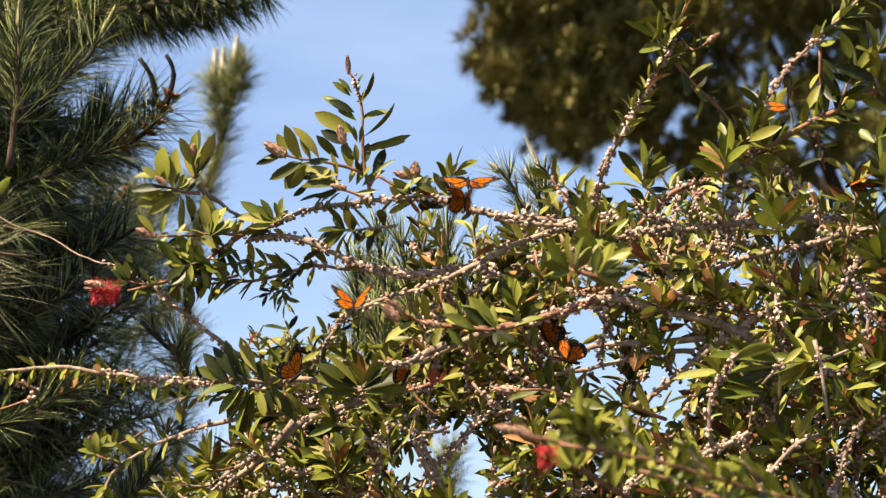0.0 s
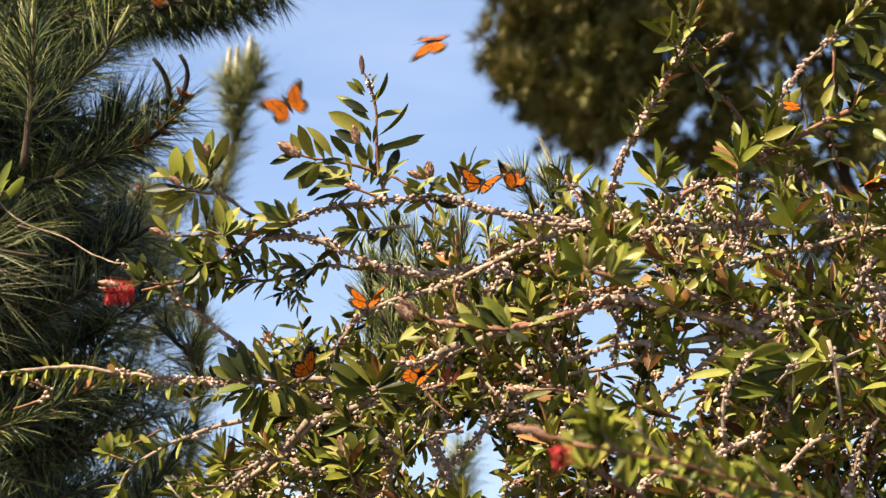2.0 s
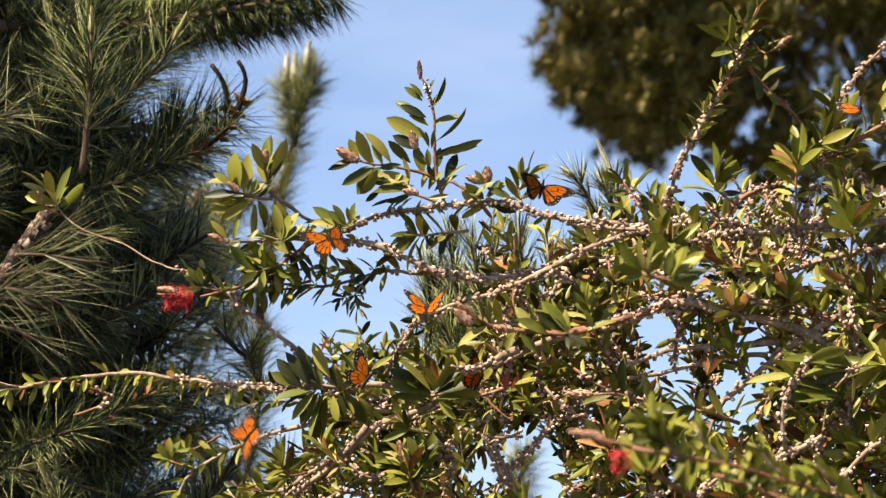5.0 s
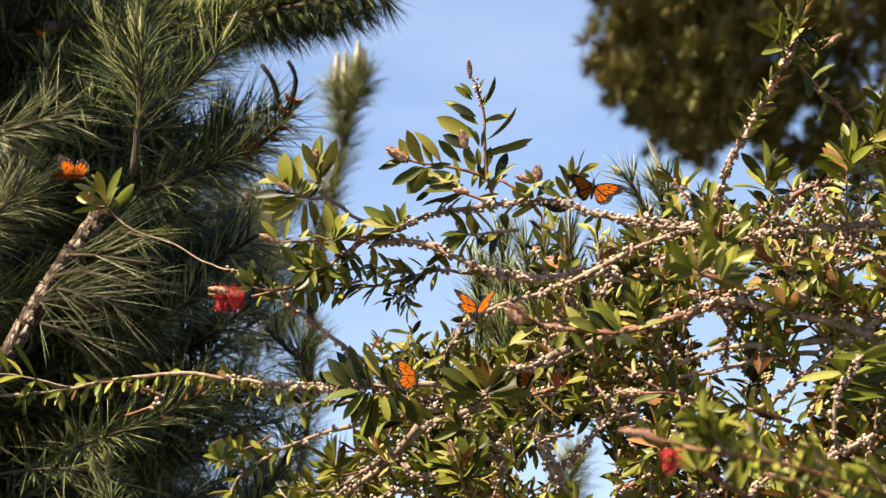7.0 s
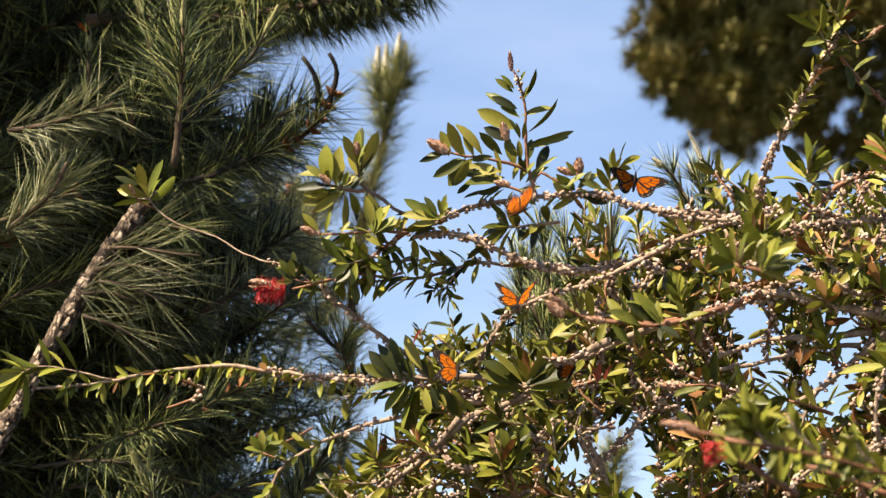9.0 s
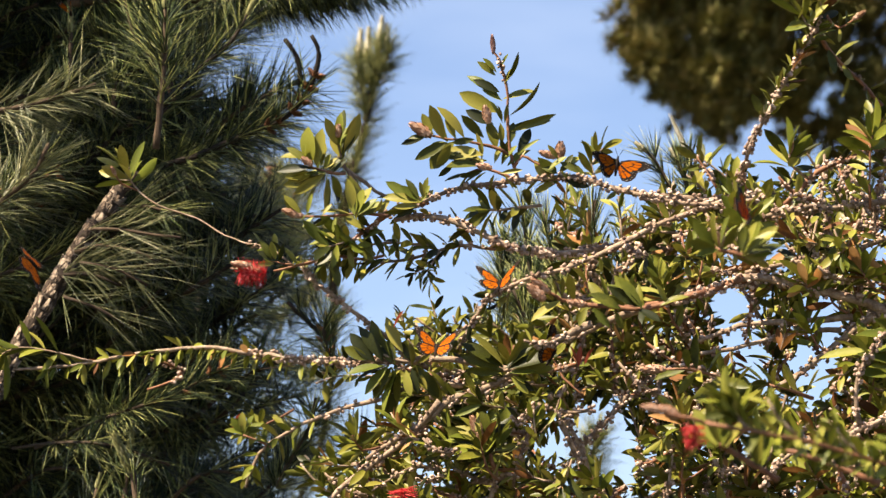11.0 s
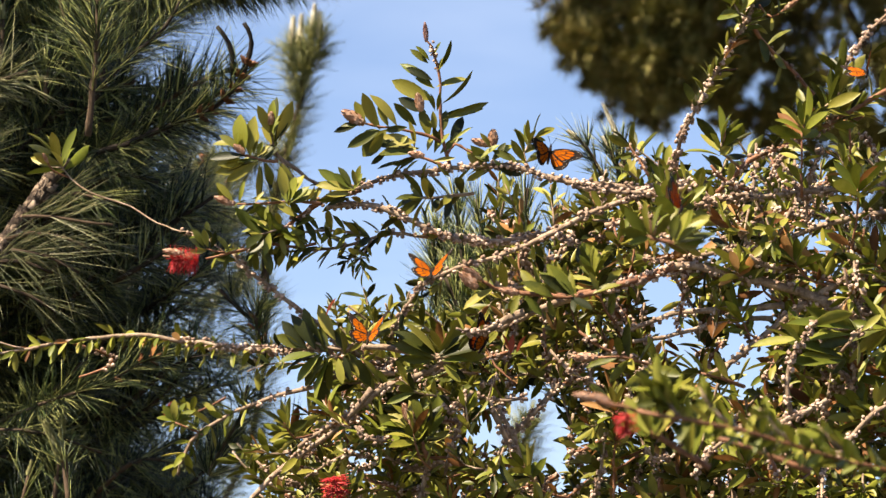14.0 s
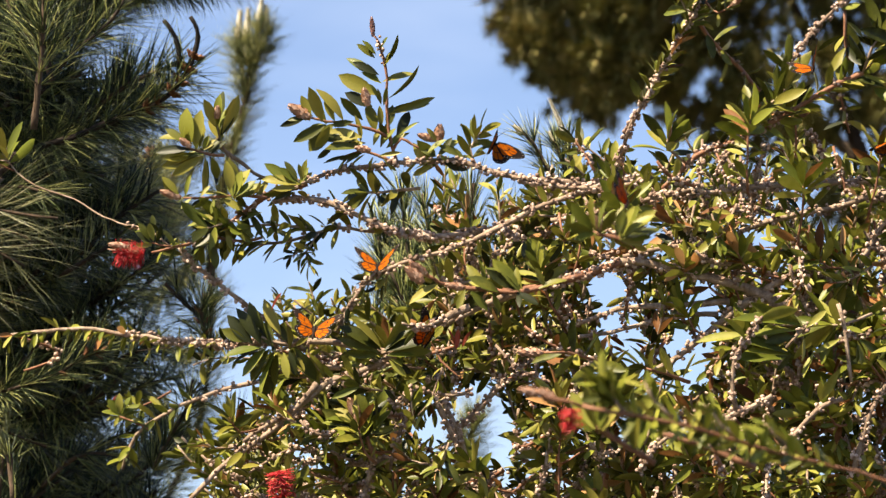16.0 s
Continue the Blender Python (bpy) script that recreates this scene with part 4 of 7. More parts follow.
leaf_to(twig, (0.216, 4.709, 2.477), (0.246, 4.717, 2.484), 0.3, young=True)
twig = branch([(0.177, 5.376, 2.546), (0.135, 5.378, 2.536), (0.092, 5.38, 2.523), (0.049, 5.38, 2.523), (-0.002, 5.379, 2.528), (-0.032, 5.379, 2.532)], .0045, .003, red=1, caps=(0, .3, 80))
leaf_to(twig, (0.081, 5.361, 2.518), (0.049, 5.338, 2.561), 0.32, young=True)
leaf_to(twig, (0.087, 5.381, 2.518), (0.039, 5.373, 2.571), 0.32, young=True)
leaf_to(twig, (0.079, 5.361, 2.521), (0.032, 5.337, 2.547), 0.28, away=True)
leaf_to(twig, (0.077, 5.379, 2.527), (0.03, 5.378, 2.563), 0.28, young=True)
leaf_to(twig, (0.083, 5.36, 2.523), (0.071, 5.36, 2.557), 0.3)
leaf_to(twig, (0.049, 5.361, 2.518), (0.007, 5.342, 2.541), 0.34, away=True)
leaf_to(twig, (0.049, 5.381, 2.52), (0.004, 5.398, 2.546), 0.34, young=True)
leaf_to(twig, (0.032, 5.361, 2.52), (-0.002, 5.36, 2.561), 0.3, away=True)
leaf_to(twig, (0.108, 5.36, 2.523), (0.147, 5.351, 2.542), 0.3)
leaf_to(twig, (0.074, 5.361, 2.518), (0.108, 5.352, 2.499), 0.34, away=True)
leaf_to(twig, (0.04, 5.361, 2.516), (0.049, 5.365, 2.488), 0.3)
leaf_to(twig, (0.039, 5.38, 2.522), (0.052, 5.386, 2.493), 0.3)
leaf_to(twig, (-0.002, 5.36, 2.522), (-0.015, 5.358, 2.492), 0.34)
leaf_to(twig, (0.006, 5.361, 2.52), (0.032, 5.368, 2.492), 0.34, young=True)
leaf_to(twig, (0.117, 5.36, 2.526), (0.104, 5.349, 2.554), 0.3)
bud(np.array((-0.002, 5.37, 2.526)) - BASE, (-0.98, -0.12, 0.15), 0.033, BUD, twig, 0.2)
bud(np.array((-0.075, 6.104, 2.661)) - BASE, (-0.73, -0.19, 0.66), 0.043, BUD, twig, 0.26)
twig = branch([(0.058, 6.222, 2.776), (0.082, 6.224, 2.766), (0.105, 6.225, 2.76)], .003, .002, caps=(0, 1, 80))
leaf_to(twig, (0.105, 6.216, 2.758), (0.123, 6.229, 2.711), 0.32, young=True)
leaf_to(twig, (0.103, 6.235, 2.76), (0.119, 6.239, 2.704), 0.32)
leaf_to(twig, (0.109, 6.215, 2.76), (0.143, 6.21, 2.717), 0.3, young=True)
leaf_to(twig, (0.103, 6.234, 2.767), (0.155, 6.235, 2.713), 0.3, young=True)
leaf_to(twig, (0.102, 6.216, 2.758), (0.101, 6.219, 2.725), 0.34)
leaf_to(twig, (0.111, 6.215, 2.762), (0.146, 6.212, 2.748), 0.3, away=True)
leaf_to(twig, (0.018, 6.215, 2.759), (0.023, 6.226, 2.732), 0.4, young=True)
leaf_to(twig, (0.023, 6.215, 2.759), (0.04, 6.222, 2.736), 0.36)
# broad pale leaves on the sunny side
twig = branch([(0.588, 6.02, 2.577), (0.564, 6.023, 2.563), (0.54, 6.027, 2.539)], .004, .003, caps=(0, .6, 60))
leaf_to(twig, (0.558, 5.981, 2.57), (0.445, 5.952, 2.579), 0.2, young=True)
leaf_to(twig, (0.556, 5.98, 2.576), (0.478, 5.954, 2.595), 0.26)
leaf_to(twig, (0.558, 5.999, 2.584), (0.473, 5.973, 2.595), 0.26, young=True)
leaf_to(twig, (0.554, 5.983, 2.561), (0.474, 5.968, 2.557), 0.24, young=True)
leaf_to(twig, (0.537, 5.99, 2.524), (0.451, 5.955, 2.552), 0.26)
leaf_to(twig, (0.539, 5.991, 2.52), (0.464, 5.963, 2.518), 0.26, young=True)
leaf_to(twig, (0.543, 6.011, 2.52), (0.454, 5.987, 2.521), 0.26, young=True)
leaf_to(twig, (0.48, 5.985, 2.552), (0.385, 5.99, 2.545), 0.22, young=True)
leaf_to(twig, (0.562, 5.982, 2.566), (0.528, 5.978, 2.601), 0.3)
leaf_to(twig, (0.567, 6.001, 2.571), (0.54, 6.01, 2.599), 0.3, away=True)
leaf_to(twig, (0.552, 5.985, 2.552), (0.498, 5.981, 2.54), 0.3)
leaf_to(twig, (0.57, 5.982, 2.566), (0.604, 5.979, 2.597), 0.26, young=True)
leaf_to(twig, (0.565, 5.985, 2.552), (0.559, 5.98, 2.508), 0.34, away=True)
leaf_to(twig, (0.57, 6.005, 2.549), (0.554, 6.013, 2.515), 0.34, away=True)
leaf_to(twig, (0.546, 5.99, 2.524), (0.517, 5.983, 2.494), 0.3, away=True)
twig = branch([(0.689, 6.071, 2.57), (0.655, 6.072, 2.566), (0.633, 6.073, 2.562)], .003, .002, caps=(0, 1, 70))
leaf_to(twig, (0.634, 6.044, 2.557), (0.589, 6.036, 2.531), 0.2, young=True)
leaf_to(twig, (0.59, 6.048, 2.535), (0.568, 6.042, 2.491), 0.26, young=True)
leaf_to(twig, (0.634, 6.053, 2.508), (0.599, 6.077, 2.454), 0.24, young=True)
leaf_to(twig, (0.657, 6.043, 2.559), (0.687, 6.047, 2.581), 0.3)
leaf_to(twig, (0.667, 6.044, 2.556), (0.706, 6.056, 2.534), 0.26)
leaf_to(twig, (0.669, 6.063, 2.562), (0.706, 6.077, 2.532), 0.26)
leaf_to(twig, (0.686, 6.048, 2.533), (0.743, 6.047, 2.544), 0.28, young=True)
leaf_to(twig, (0.676, 6.042, 2.566), (0.638, 6.037, 2.579), 0.28, young=True)
leaf_to(twig, (0.695, 6.05, 2.523), (0.728, 6.047, 2.494), 0.26)
leaf_to(twig, (0.703, 6.07, 2.525), (0.74, 6.065, 2.504), 0.26)
leaf_to(twig, (0.714, 6.042, 2.566), (0.749, 6.025, 2.577), 0.28, young=True)
leaf_to(twig, (0.662, 6.044, 2.553), (0.675, 6.044, 2.513), 0.26, away=True)
leaf_to(twig, (0.664, 6.064, 2.553), (0.667, 6.063, 2.52), 0.26, away=True)
# blurred tufts low before the body
twig = branch([(0.227, 4.305, 2.13), (0.193, 4.301, 2.149), (0.156, 4.298, 2.167), (0.126, 4.295, 2.181)], .004, .0025, red=1)
leaf_to(twig, (0.153, 4.278, 2.167), (0.125, 4.287, 2.212), 0.32, young=True)
leaf_to(twig, (0.155, 4.278, 2.168), (0.141, 4.239, 2.215), 0.3)
leaf_to(twig, (0.161, 4.297, 2.169), (0.148, 4.28, 2.216), 0.3, away=True)
leaf_to(twig, (0.159, 4.278, 2.167), (0.165, 4.27, 2.216), 0.32, young=True)
leaf_to(twig, (0.16, 4.298, 2.165), (0.165, 4.264, 2.21), 0.32, young=True)
leaf_to(twig, (0.162, 4.278, 2.165), (0.183, 4.267, 2.196), 0.32)
leaf_to(twig, (0.166, 4.298, 2.165), (0.18, 4.277, 2.205), 0.32)
leaf_to(twig, (0.151, 4.278, 2.164), (0.118, 4.267, 2.183), 0.3, young=True)
leaf_to(twig, (0.155, 4.298, 2.168), (0.124, 4.315, 2.193), 0.3)
leaf_to(twig, (0.199, 4.282, 2.144), (0.179, 4.271, 2.183), 0.32, young=True)
leaf_to(twig, (0.202, 4.282, 2.144), (0.199, 4.248, 2.191), 0.32)
leaf_to(twig, (0.202, 4.302, 2.144), (0.202, 4.27, 2.192), 0.32)
leaf_to(twig, (0.206, 4.283, 2.143), (0.225, 4.277, 2.188), 0.32, young=True)
twig = branch([(0.356, 4.404, 2.135), (0.308, 4.4, 2.154), (0.267, 4.397, 2.169), (0.239, 4.396, 2.178)], .004, .0025, red=1)
leaf_to(twig, (0.265, 4.378, 2.167), (0.238, 4.374, 2.201), 0.32, young=True)
leaf_to(twig, (0.269, 4.378, 2.167), (0.259, 4.375, 2.209), 0.3)
leaf_to(twig, (0.272, 4.378, 2.166), (0.286, 4.362, 2.205), 0.32, young=True)
leaf_to(twig, (0.278, 4.398, 2.167), (0.296, 4.374, 2.202), 0.32)
leaf_to(twig, (0.306, 4.38, 2.153), (0.292, 4.357, 2.194), 0.32)
leaf_to(twig, (0.31, 4.38, 2.153), (0.321, 4.36, 2.19), 0.3, young=True)
leaf_to(twig, (0.314, 4.4, 2.155), (0.331, 4.416, 2.192), 0.3)
leaf_to(twig, (0.303, 4.381, 2.152), (0.273, 4.371, 2.171), 0.3, young=True)
leaf_to(twig, (0.341, 4.383, 2.14), (0.335, 4.385, 2.183), 0.32, young=True)
leaf_to(twig, (0.346, 4.403, 2.137), (0.33, 4.392, 2.186), 0.32, young=True)
leaf_to(twig, (0.344, 4.383, 2.14), (0.362, 4.38, 2.17), 0.3)
leaf_to(twig, (0.348, 4.403, 2.137), (0.358, 4.387, 2.165), 0.3)
bud(np.array((0.109, 4.291, 2.203)) - BASE, (-0.86, -0.2, 0.46), 0.030, BUD, twig, 0.26)
# great bough through the body and its pale side branches
twig = branch([(0.583, 6.184, 2.606), (0.552, 6.179, 2.633), (0.486, 6.174, 2.661), (0.418, 6.171, 2.679), (0.36, 6.167, 2.696), (0.301, 6.165, 2.711), (0.262, 6.165, 2.71)], .0105, .007, caps=(.1, 1, 95))
twig = branch([(0.264, 6.155, 2.708), (0.228, 6.158, 2.695), (0.193, 6.16, 2.682), (0.154, 6.162, 2.672), (0.125, 6.164, 2.663)], .0065, .004, red=1, caps=(0, 1, 130))
twig = branch([(0.459, 6.206, 2.65), (0.41, 6.207, 2.645), (0.341, 6.208, 2.642), (0.282, 6.209, 2.637), (0.223, 6.212, 2.621), (0.174, 6.216, 2.599)], .006, .004, caps=(.3, 1, 45))
twig = branch([(0.439, 6.211, 2.626), (0.39, 6.211, 2.624), (0.322, 6.214, 2.611), (0.253, 6.217, 2.594), (0.194, 6.218, 2.586)], .005, .0035, caps=(.2, 1, 80))
twig = branch([(0.554, 6.179, 2.685), (0.506, 6.185, 2.656), (0.453, 6.192, 2.616), (0.408, 6.199, 2.58), (0.369, 6.205, 2.551), (0.32, 6.21, 2.523)], .0075, .0045, caps=(.1, 1, 80))
twig = branch([(0.392, 6.17, 2.839), (0.323, 6.172, 2.827), (0.254, 6.176, 2.806), (0.195, 6.179, 2.792), (0.146, 6.18, 2.786)], .005, .0035, caps=(0, 1, 150))
twig = branch([(0.294, 6.168, 2.849), (0.215, 6.17, 2.841), (0.146, 6.168, 2.849), (0.078, 6.166, 2.861)], .0045, .003, caps=(0, 1, 150))
twig = branch([(-0.048, 6.24, 2.469), (-0.038, 6.245, 2.445), (-0.026, 6.251, 2.416), (-0.012, 6.257, 2.38)], .0055, .0045, caps=(0, 1, 60))
twig = branch([(-0.26, 6.244, 2.506), (-0.285, 6.249, 2.477), (-0.31, 6.253, 2.457), (-0.35, 6.257, 2.433), (-0.389, 6.262, 2.406)], .006, .004, caps=(.3, 1, 80))
twig = branch([(0.007, 6.218, 2.64), (-0.017, 6.22, 2.631), (-0.047, 6.223, 2.616), (-0.077, 6.226, 2.599)], .008, .006, caps=(.3, 1, 80))
# the branch that carries it, from the body of the shrub to the clump at its far end
branch([(0.298, 6.308, 2.873), (0.227, 6.287, 2.874), (0.156, 6.257, 2.875), (0.076, 6.256, 2.88), (-0.004, 6.251, 2.903), (-0.084, 6.251, 2.906), (-0.174, 6.252, 2.898), (-0.239, 6.255, 2.886), (-0.294, 6.258, 2.866), (-0.354, 6.257, 2.873), (-0.394, 6.253, 2.896), (-0.434, 6.247, 2.927), (-0.444, 6.241, 2.957)], .006, .003, caps=(.03, .8, 150), leaves=(.1, .55, 12, .035, 55), fresh=.35)
branch([(0.016, 6.252, 2.898), (0.006, 6.266, 2.931), (0.026, 6.27, 2.963)], .003, .002, rosette=(8, .045), leaves=(.2, 1, 80, .045, 60))
branch([(-0.285, 6.293, 2.794), (-0.334, 6.273, 2.792), (-0.383, 6.254, 2.786), (-0.423, 6.255, 2.776)], .003, .002, leaves=(.1, 1, 95, .04, 55), rosette=(5, .045), fresh=.3)
# red twig to the hanging flower
branch([(-0.284, 6.259, 2.865), (-0.354, 6.263, 2.844), (-0.403, 6.25, 2.804), (-0.443, 6.255, 2.776), (-0.492, 6.259, 2.757), (-0.556, 6.252, 2.74)], .0035, .0025, red=1, caps=(.05, .4, 70), leaves=(.35, .95, 30, .035, 60), fresh=.3)
branch([(-0.414, 6.271, 2.8), (-0.441, 6.224, 2.781), (-0.465, 6.225, 2.776)], .002, .0015, leaves=(.1, 1, 110, .055, 60), fresh=.4)
branch([(-0.524, 6.28, 2.755), (-0.561, 6.295, 2.784), (-0.588, 6.313, 2.797), (-0.644, 6.369, 2.823), (-0.709, 6.401, 2.866), (-0.782, 6.406, 2.893), (-0.819, 6.411, 2.918), (-0.843, 6.405, 2.952)], .002, .0014, leaves=(.05, .25, 60, .035, 50), caps=(.2, .35, 50), rosette=(13, .055), fresh=.5)
branch([(-0.819, 6.411, 2.918), (-0.847, 6.389, 2.926), (-0.856, 6.377, 2.939)], .002, .0015, red=1, tip=.022)
# capsule branch below it
branch([(0.067, 6.371, 2.808), (0.006, 6.334, 2.791), (-0.064, 6.307, 2.776), (-0.144, 6.275, 2.782), (-0.194, 6.27, 2.805), (-0.234, 6.267, 2.824), (-0.284, 6.264, 2.839), (-0.343, 6.245, 2.83)], .006, .0045, caps=(0, 1, 190), leaves=(.1, .9, 20, .04, 60))
branch([(-0.164, 6.285, 2.784), (-0.225, 6.293, 2.794), (-0.285, 6.295, 2.782), (-0.335, 6.288, 2.767), (-0.394, 6.279, 2.76), (-0.444, 6.28, 2.755)], .0035, .002, caps=(.1, .6, 50), leaves=(.2, 1, 110, .045, 60))
branch([(-0.264, 6.275, 2.78), (-0.279, 6.28, 2.755), (-0.294, 6.284, 2.736)], .0018, .0012, leaves=(.3, 1, 130, .022, 60), rosette=(6, .025))
branch([(-0.284, 6.279, 2.76), (-0.309, 6.283, 2.741), (-0.316, 6.284, 2.736)], .0015, .001, rosette=(7, .025))
branch([(-0.284, 6.282, 2.746), (-0.279, 6.287, 2.721)], .0015, .001, rosette=(8, .026))
# dark fan of leaves under the main branch
branch([(-0.084, 6.289, 2.864), (-0.124, 6.28, 2.858), (-0.159, 6.262, 2.849), (-0.184, 6.261, 2.851)], .003, .002, leaves=(.2, 1, 90, .05, 60), rosette=(6, .05))
# arching capsule branch over the gap
branch([(0.298, 6.305, 2.888), (0.226, 6.259, 2.862), (0.166, 6.263, 2.844), (0.116, 6.267, 2.824), (0.066, 6.272, 2.795), (0.016, 6.276, 2.773), (-0.044, 6.281, 2.749), (-0.094, 6.284, 2.736), (-0.134, 6.286, 2.723), (-0.169, 6.29, 2.702), (-0.194, 6.296, 2.672), (-0.214, 6.302, 2.643), (-0.232, 6.309, 2.608)], .0055, .003, caps=(0, 1, 130), leaves=(.75, 1, 55, .04, 40), pick=1)
branch([(-0.134, 6.287, 2.721), (-0.144, 6.29, 2.702), (-0.164, 6.294, 2.682)], .002, .001, leaves=(.2, 1, 70, .035, 40))
# curved bare branch at the far end
branch([(-0.286, 6.365, 2.582), (-0.336, 6.338, 2.613), (-0.365, 6.323, 2.636), (-0.404, 6.299, 2.657), (-0.444, 6.292, 2.692), (-0.479, 6.287, 2.721), (-0.499, 6.283, 2.741), (-0.509, 6.28, 2.755)], .0045, .003, caps=(.1, .9, 90), leaves=(.85, 1, 70, .04, 60))
# long low branch
branch([(-0.064, 6.315, 2.574), (-0.144, 6.316, 2.572), (-0.224, 6.313, 2.588), (-0.314, 6.312, 2.59), (-0.404, 6.313, 2.586), (-0.484, 6.311, 2.594), (-0.584, 6.309, 2.603), (-0.684, 6.307, 2.615), (-0.784, 6.309, 2.606), (-0.874, 6.312, 2.589), (-0.944, 6.314, 2.579), (-1.024, 6.315, 2.574)], .0065, .0025, caps=(.24, .58, 190), leaves=(.5, .95, 150, .03, 62), young=1, dry=.1, hang=1.1)
branch([(-0.884, 6.313, 2.587), (-0.944, 6.309, 2.603), (-1.014, 6.308, 2.613), (-1.054, 6.311, 2.595)], .0025, .0015, leaves=(.3, 1, 60, .06, 50), rosette=(8, .065), fresh=.6)
branch([(-0.804, 6.309, 2.603), (-0.731, 6.375, 2.583), (-0.753, 6.398, 2.566), (-0.796, 6.421, 2.554)], .003, .002, red=1, caps=(.2, .9, 60))
branch([(-0.404, 6.313, 2.586), (-0.484, 6.312, 2.59), (-0.534, 6.313, 2.584), (-0.584, 6.315, 2.574)], .002, .001, leaves=(.1, 1, 90, .03, 80), young=1)
branch([(-0.184, 6.316, 2.569), (-0.215, 6.333, 2.587), (-0.235, 6.341, 2.6)], .003, .002, leaves=(.1, 1, 60, .03, 60))
# low branches
branch([(-0.225, 6.341, 2.547), (-0.304, 6.321, 2.542), (-0.354, 6.326, 2.52), (-0.434, 6.33, 2.5), (-0.504, 6.334, 2.476), (-0.564, 6.34, 2.444), (-0.594, 6.348, 2.407), (-0.609, 6.355, 2.368)], .0045, .0025, caps=(.2, .6, 60), leaves=(.6, 1, 120, .04, 60), fresh=.5)
branch([(-0.314, 6.321, 2.542), (-0.37, 6.416, 2.579), (-0.451, 6.416, 2.579), (-0.492, 6.419, 2.564)], .002, .0015, leaves=(.2, 1, 80, .035, 60), fresh=.3)
branch([(-0.532, 6.428, 2.519), (-0.581, 6.413, 2.492), (-0.61, 6.394, 2.482)], .002, .0015, red=1, rosette=(14, .035), young=1, leaves=(.5, 1, 120, .03, 60))
branch([(0.177, 6.31, 2.705), (0.096, 6.295, 2.68), (0.026, 6.299, 2.657), (-0.044, 6.306, 2.623), (-0.094, 6.312, 2.592), (-0.144, 6.317, 2.564), (-0.218, 6.323, 2.532), (-0.249, 6.325, 2.523), (-0.325, 6.339, 2.453), (-0.397, 6.349, 2.4), (-0.442, 6.356, 2.365), (-0.494, 6.367, 2.309)], .0075, .0045, caps=(.1, .95, 75), leaves=(.2, .9, 35, .045, 60), fresh=.3)
branch([(-0.324, 6.338, 2.454), (-0.366, 6.366, 2.47), (-0.387, 6.382, 2.492)], .002, .0015, leaves=(.1, 1, 120, .04, 60))
branch([(-0.263, 6.32, 2.393), (-0.303, 6.318, 2.403), (-0.343, 6.332, 2.385), (-0.384, 6.356, 2.363)], .003, .002, caps=(0, 1, 90), leaves=(.2, 1, 80, .04, 60))
branch([(-0.183, 6.317, 2.303), (-0.17, 6.296, 2.361), (-0.162, 6.268, 2.397)], .0045, .0035, caps=(0, 1, 90))
branch([(-0.223, 6.316, 2.413), (-0.237, 6.283, 2.424), (-0.251, 6.262, 2.426)], .003, .002, rosette=(12, .055), fresh=.5)
# sticks that hang in the lower middle
branch([(0.016, 6.355, 2.368), (-0.004, 6.348, 2.407), (-0.019, 6.34, 2.446), (-0.039, 6.333, 2.481), (-0.044, 6.331, 2.49)], .005, .004, caps=(0, 1, 110))
branch([(0.067, 6.374, 2.532), (0.026, 6.394, 2.484), (-0.014, 6.411, 2.446), (-0.065, 6.435, 2.377)], .0055, .0045, caps=(0, 1, 130))
branch([(-0.084, 6.329, 2.505), (-0.104, 6.336, 2.466), (-0.124, 6.346, 2.417), (-0.134, 6.355, 2.368)], .004, .003, caps=(0, 1, 150), leaves=(.3, 1, 30, .04, 60))
branch([(0.296, 6.285, 2.731), (0.225, 6.268, 2.713), (0.145, 6.243, 2.683), (0.065, 6.235, 2.672), (0.006, 6.235, 2.674), (-0.044, 6.223, 2.68), (-0.068, 6.211, 2.693)], .006, .003, red=1, caps=(.05, .5, 90), leaves=(.3, 1, 45, .055, 60), tip=.045, fresh=.4)
# twig with capsules that climbs on the far right
branch([(0.26, 6.352, 2.908), (0.279, 6.305, 2.94), (0.292, 6.268, 2.973), (0.311, 6.231, 3.006), (0.336, 6.223, 3.05), (0.361, 6.216, 3.084), (0.381, 6.208, 3.124), (0.401, 6.201, 3.163), (0.416, 6.193, 3.202), (0.431, 6.185, 3.241), (0.441, 6.176, 3.29)], .0036, .0025, caps=(.05, .8, 200), leaves=(.3, 1, 170, .04, 50), fresh=.5, dry=.1)
branch([(0.416, 6.195, 3.192), (0.405, 6.172, 3.207), (0.389, 6.16, 3.214)], .002, .0015, rosette=(7, .05), fresh=.3)
branch([(0.406, 6.201, 3.163), (0.384, 6.17, 3.165), (0.374, 6.157, 3.177)], .002, .0015, rosette=(6, .05), fresh=.5)
branch([(0.421, 6.197, 3.182), (0.44, 6.181, 3.158), (0.464, 6.169, 3.17)], .002, .0015, red=1, tip=.03, leaves=(.3, 1, 60, .035, 60))
branch([(0.401, 6.201, 3.163), (0.439, 6.249, 3.123), (0.48, 6.276, 3.088), (0.522, 6.295, 3.046), (0.541, 6.292, 3.009)], .004, .003, red=1, caps=(.4, .7, 60), leaves=(.1, .95, 50, .045, 60))
branch([(0.346, 6.26, 2.859), (0.406, 6.248, 2.917), (0.446, 6.245, 2.935), (0.506, 6.24, 2.959), (0.566, 6.234, 2.991), (0.636, 6.226, 3.03), (0.696, 6.221, 3.06), (0.756, 6.215, 3.089), (0.816, 6.21, 3.114)], .0045, .005, red=1, caps=(.05, .5, 130), leaves=(.25, 1, 110, .048, 48), fresh=.4)
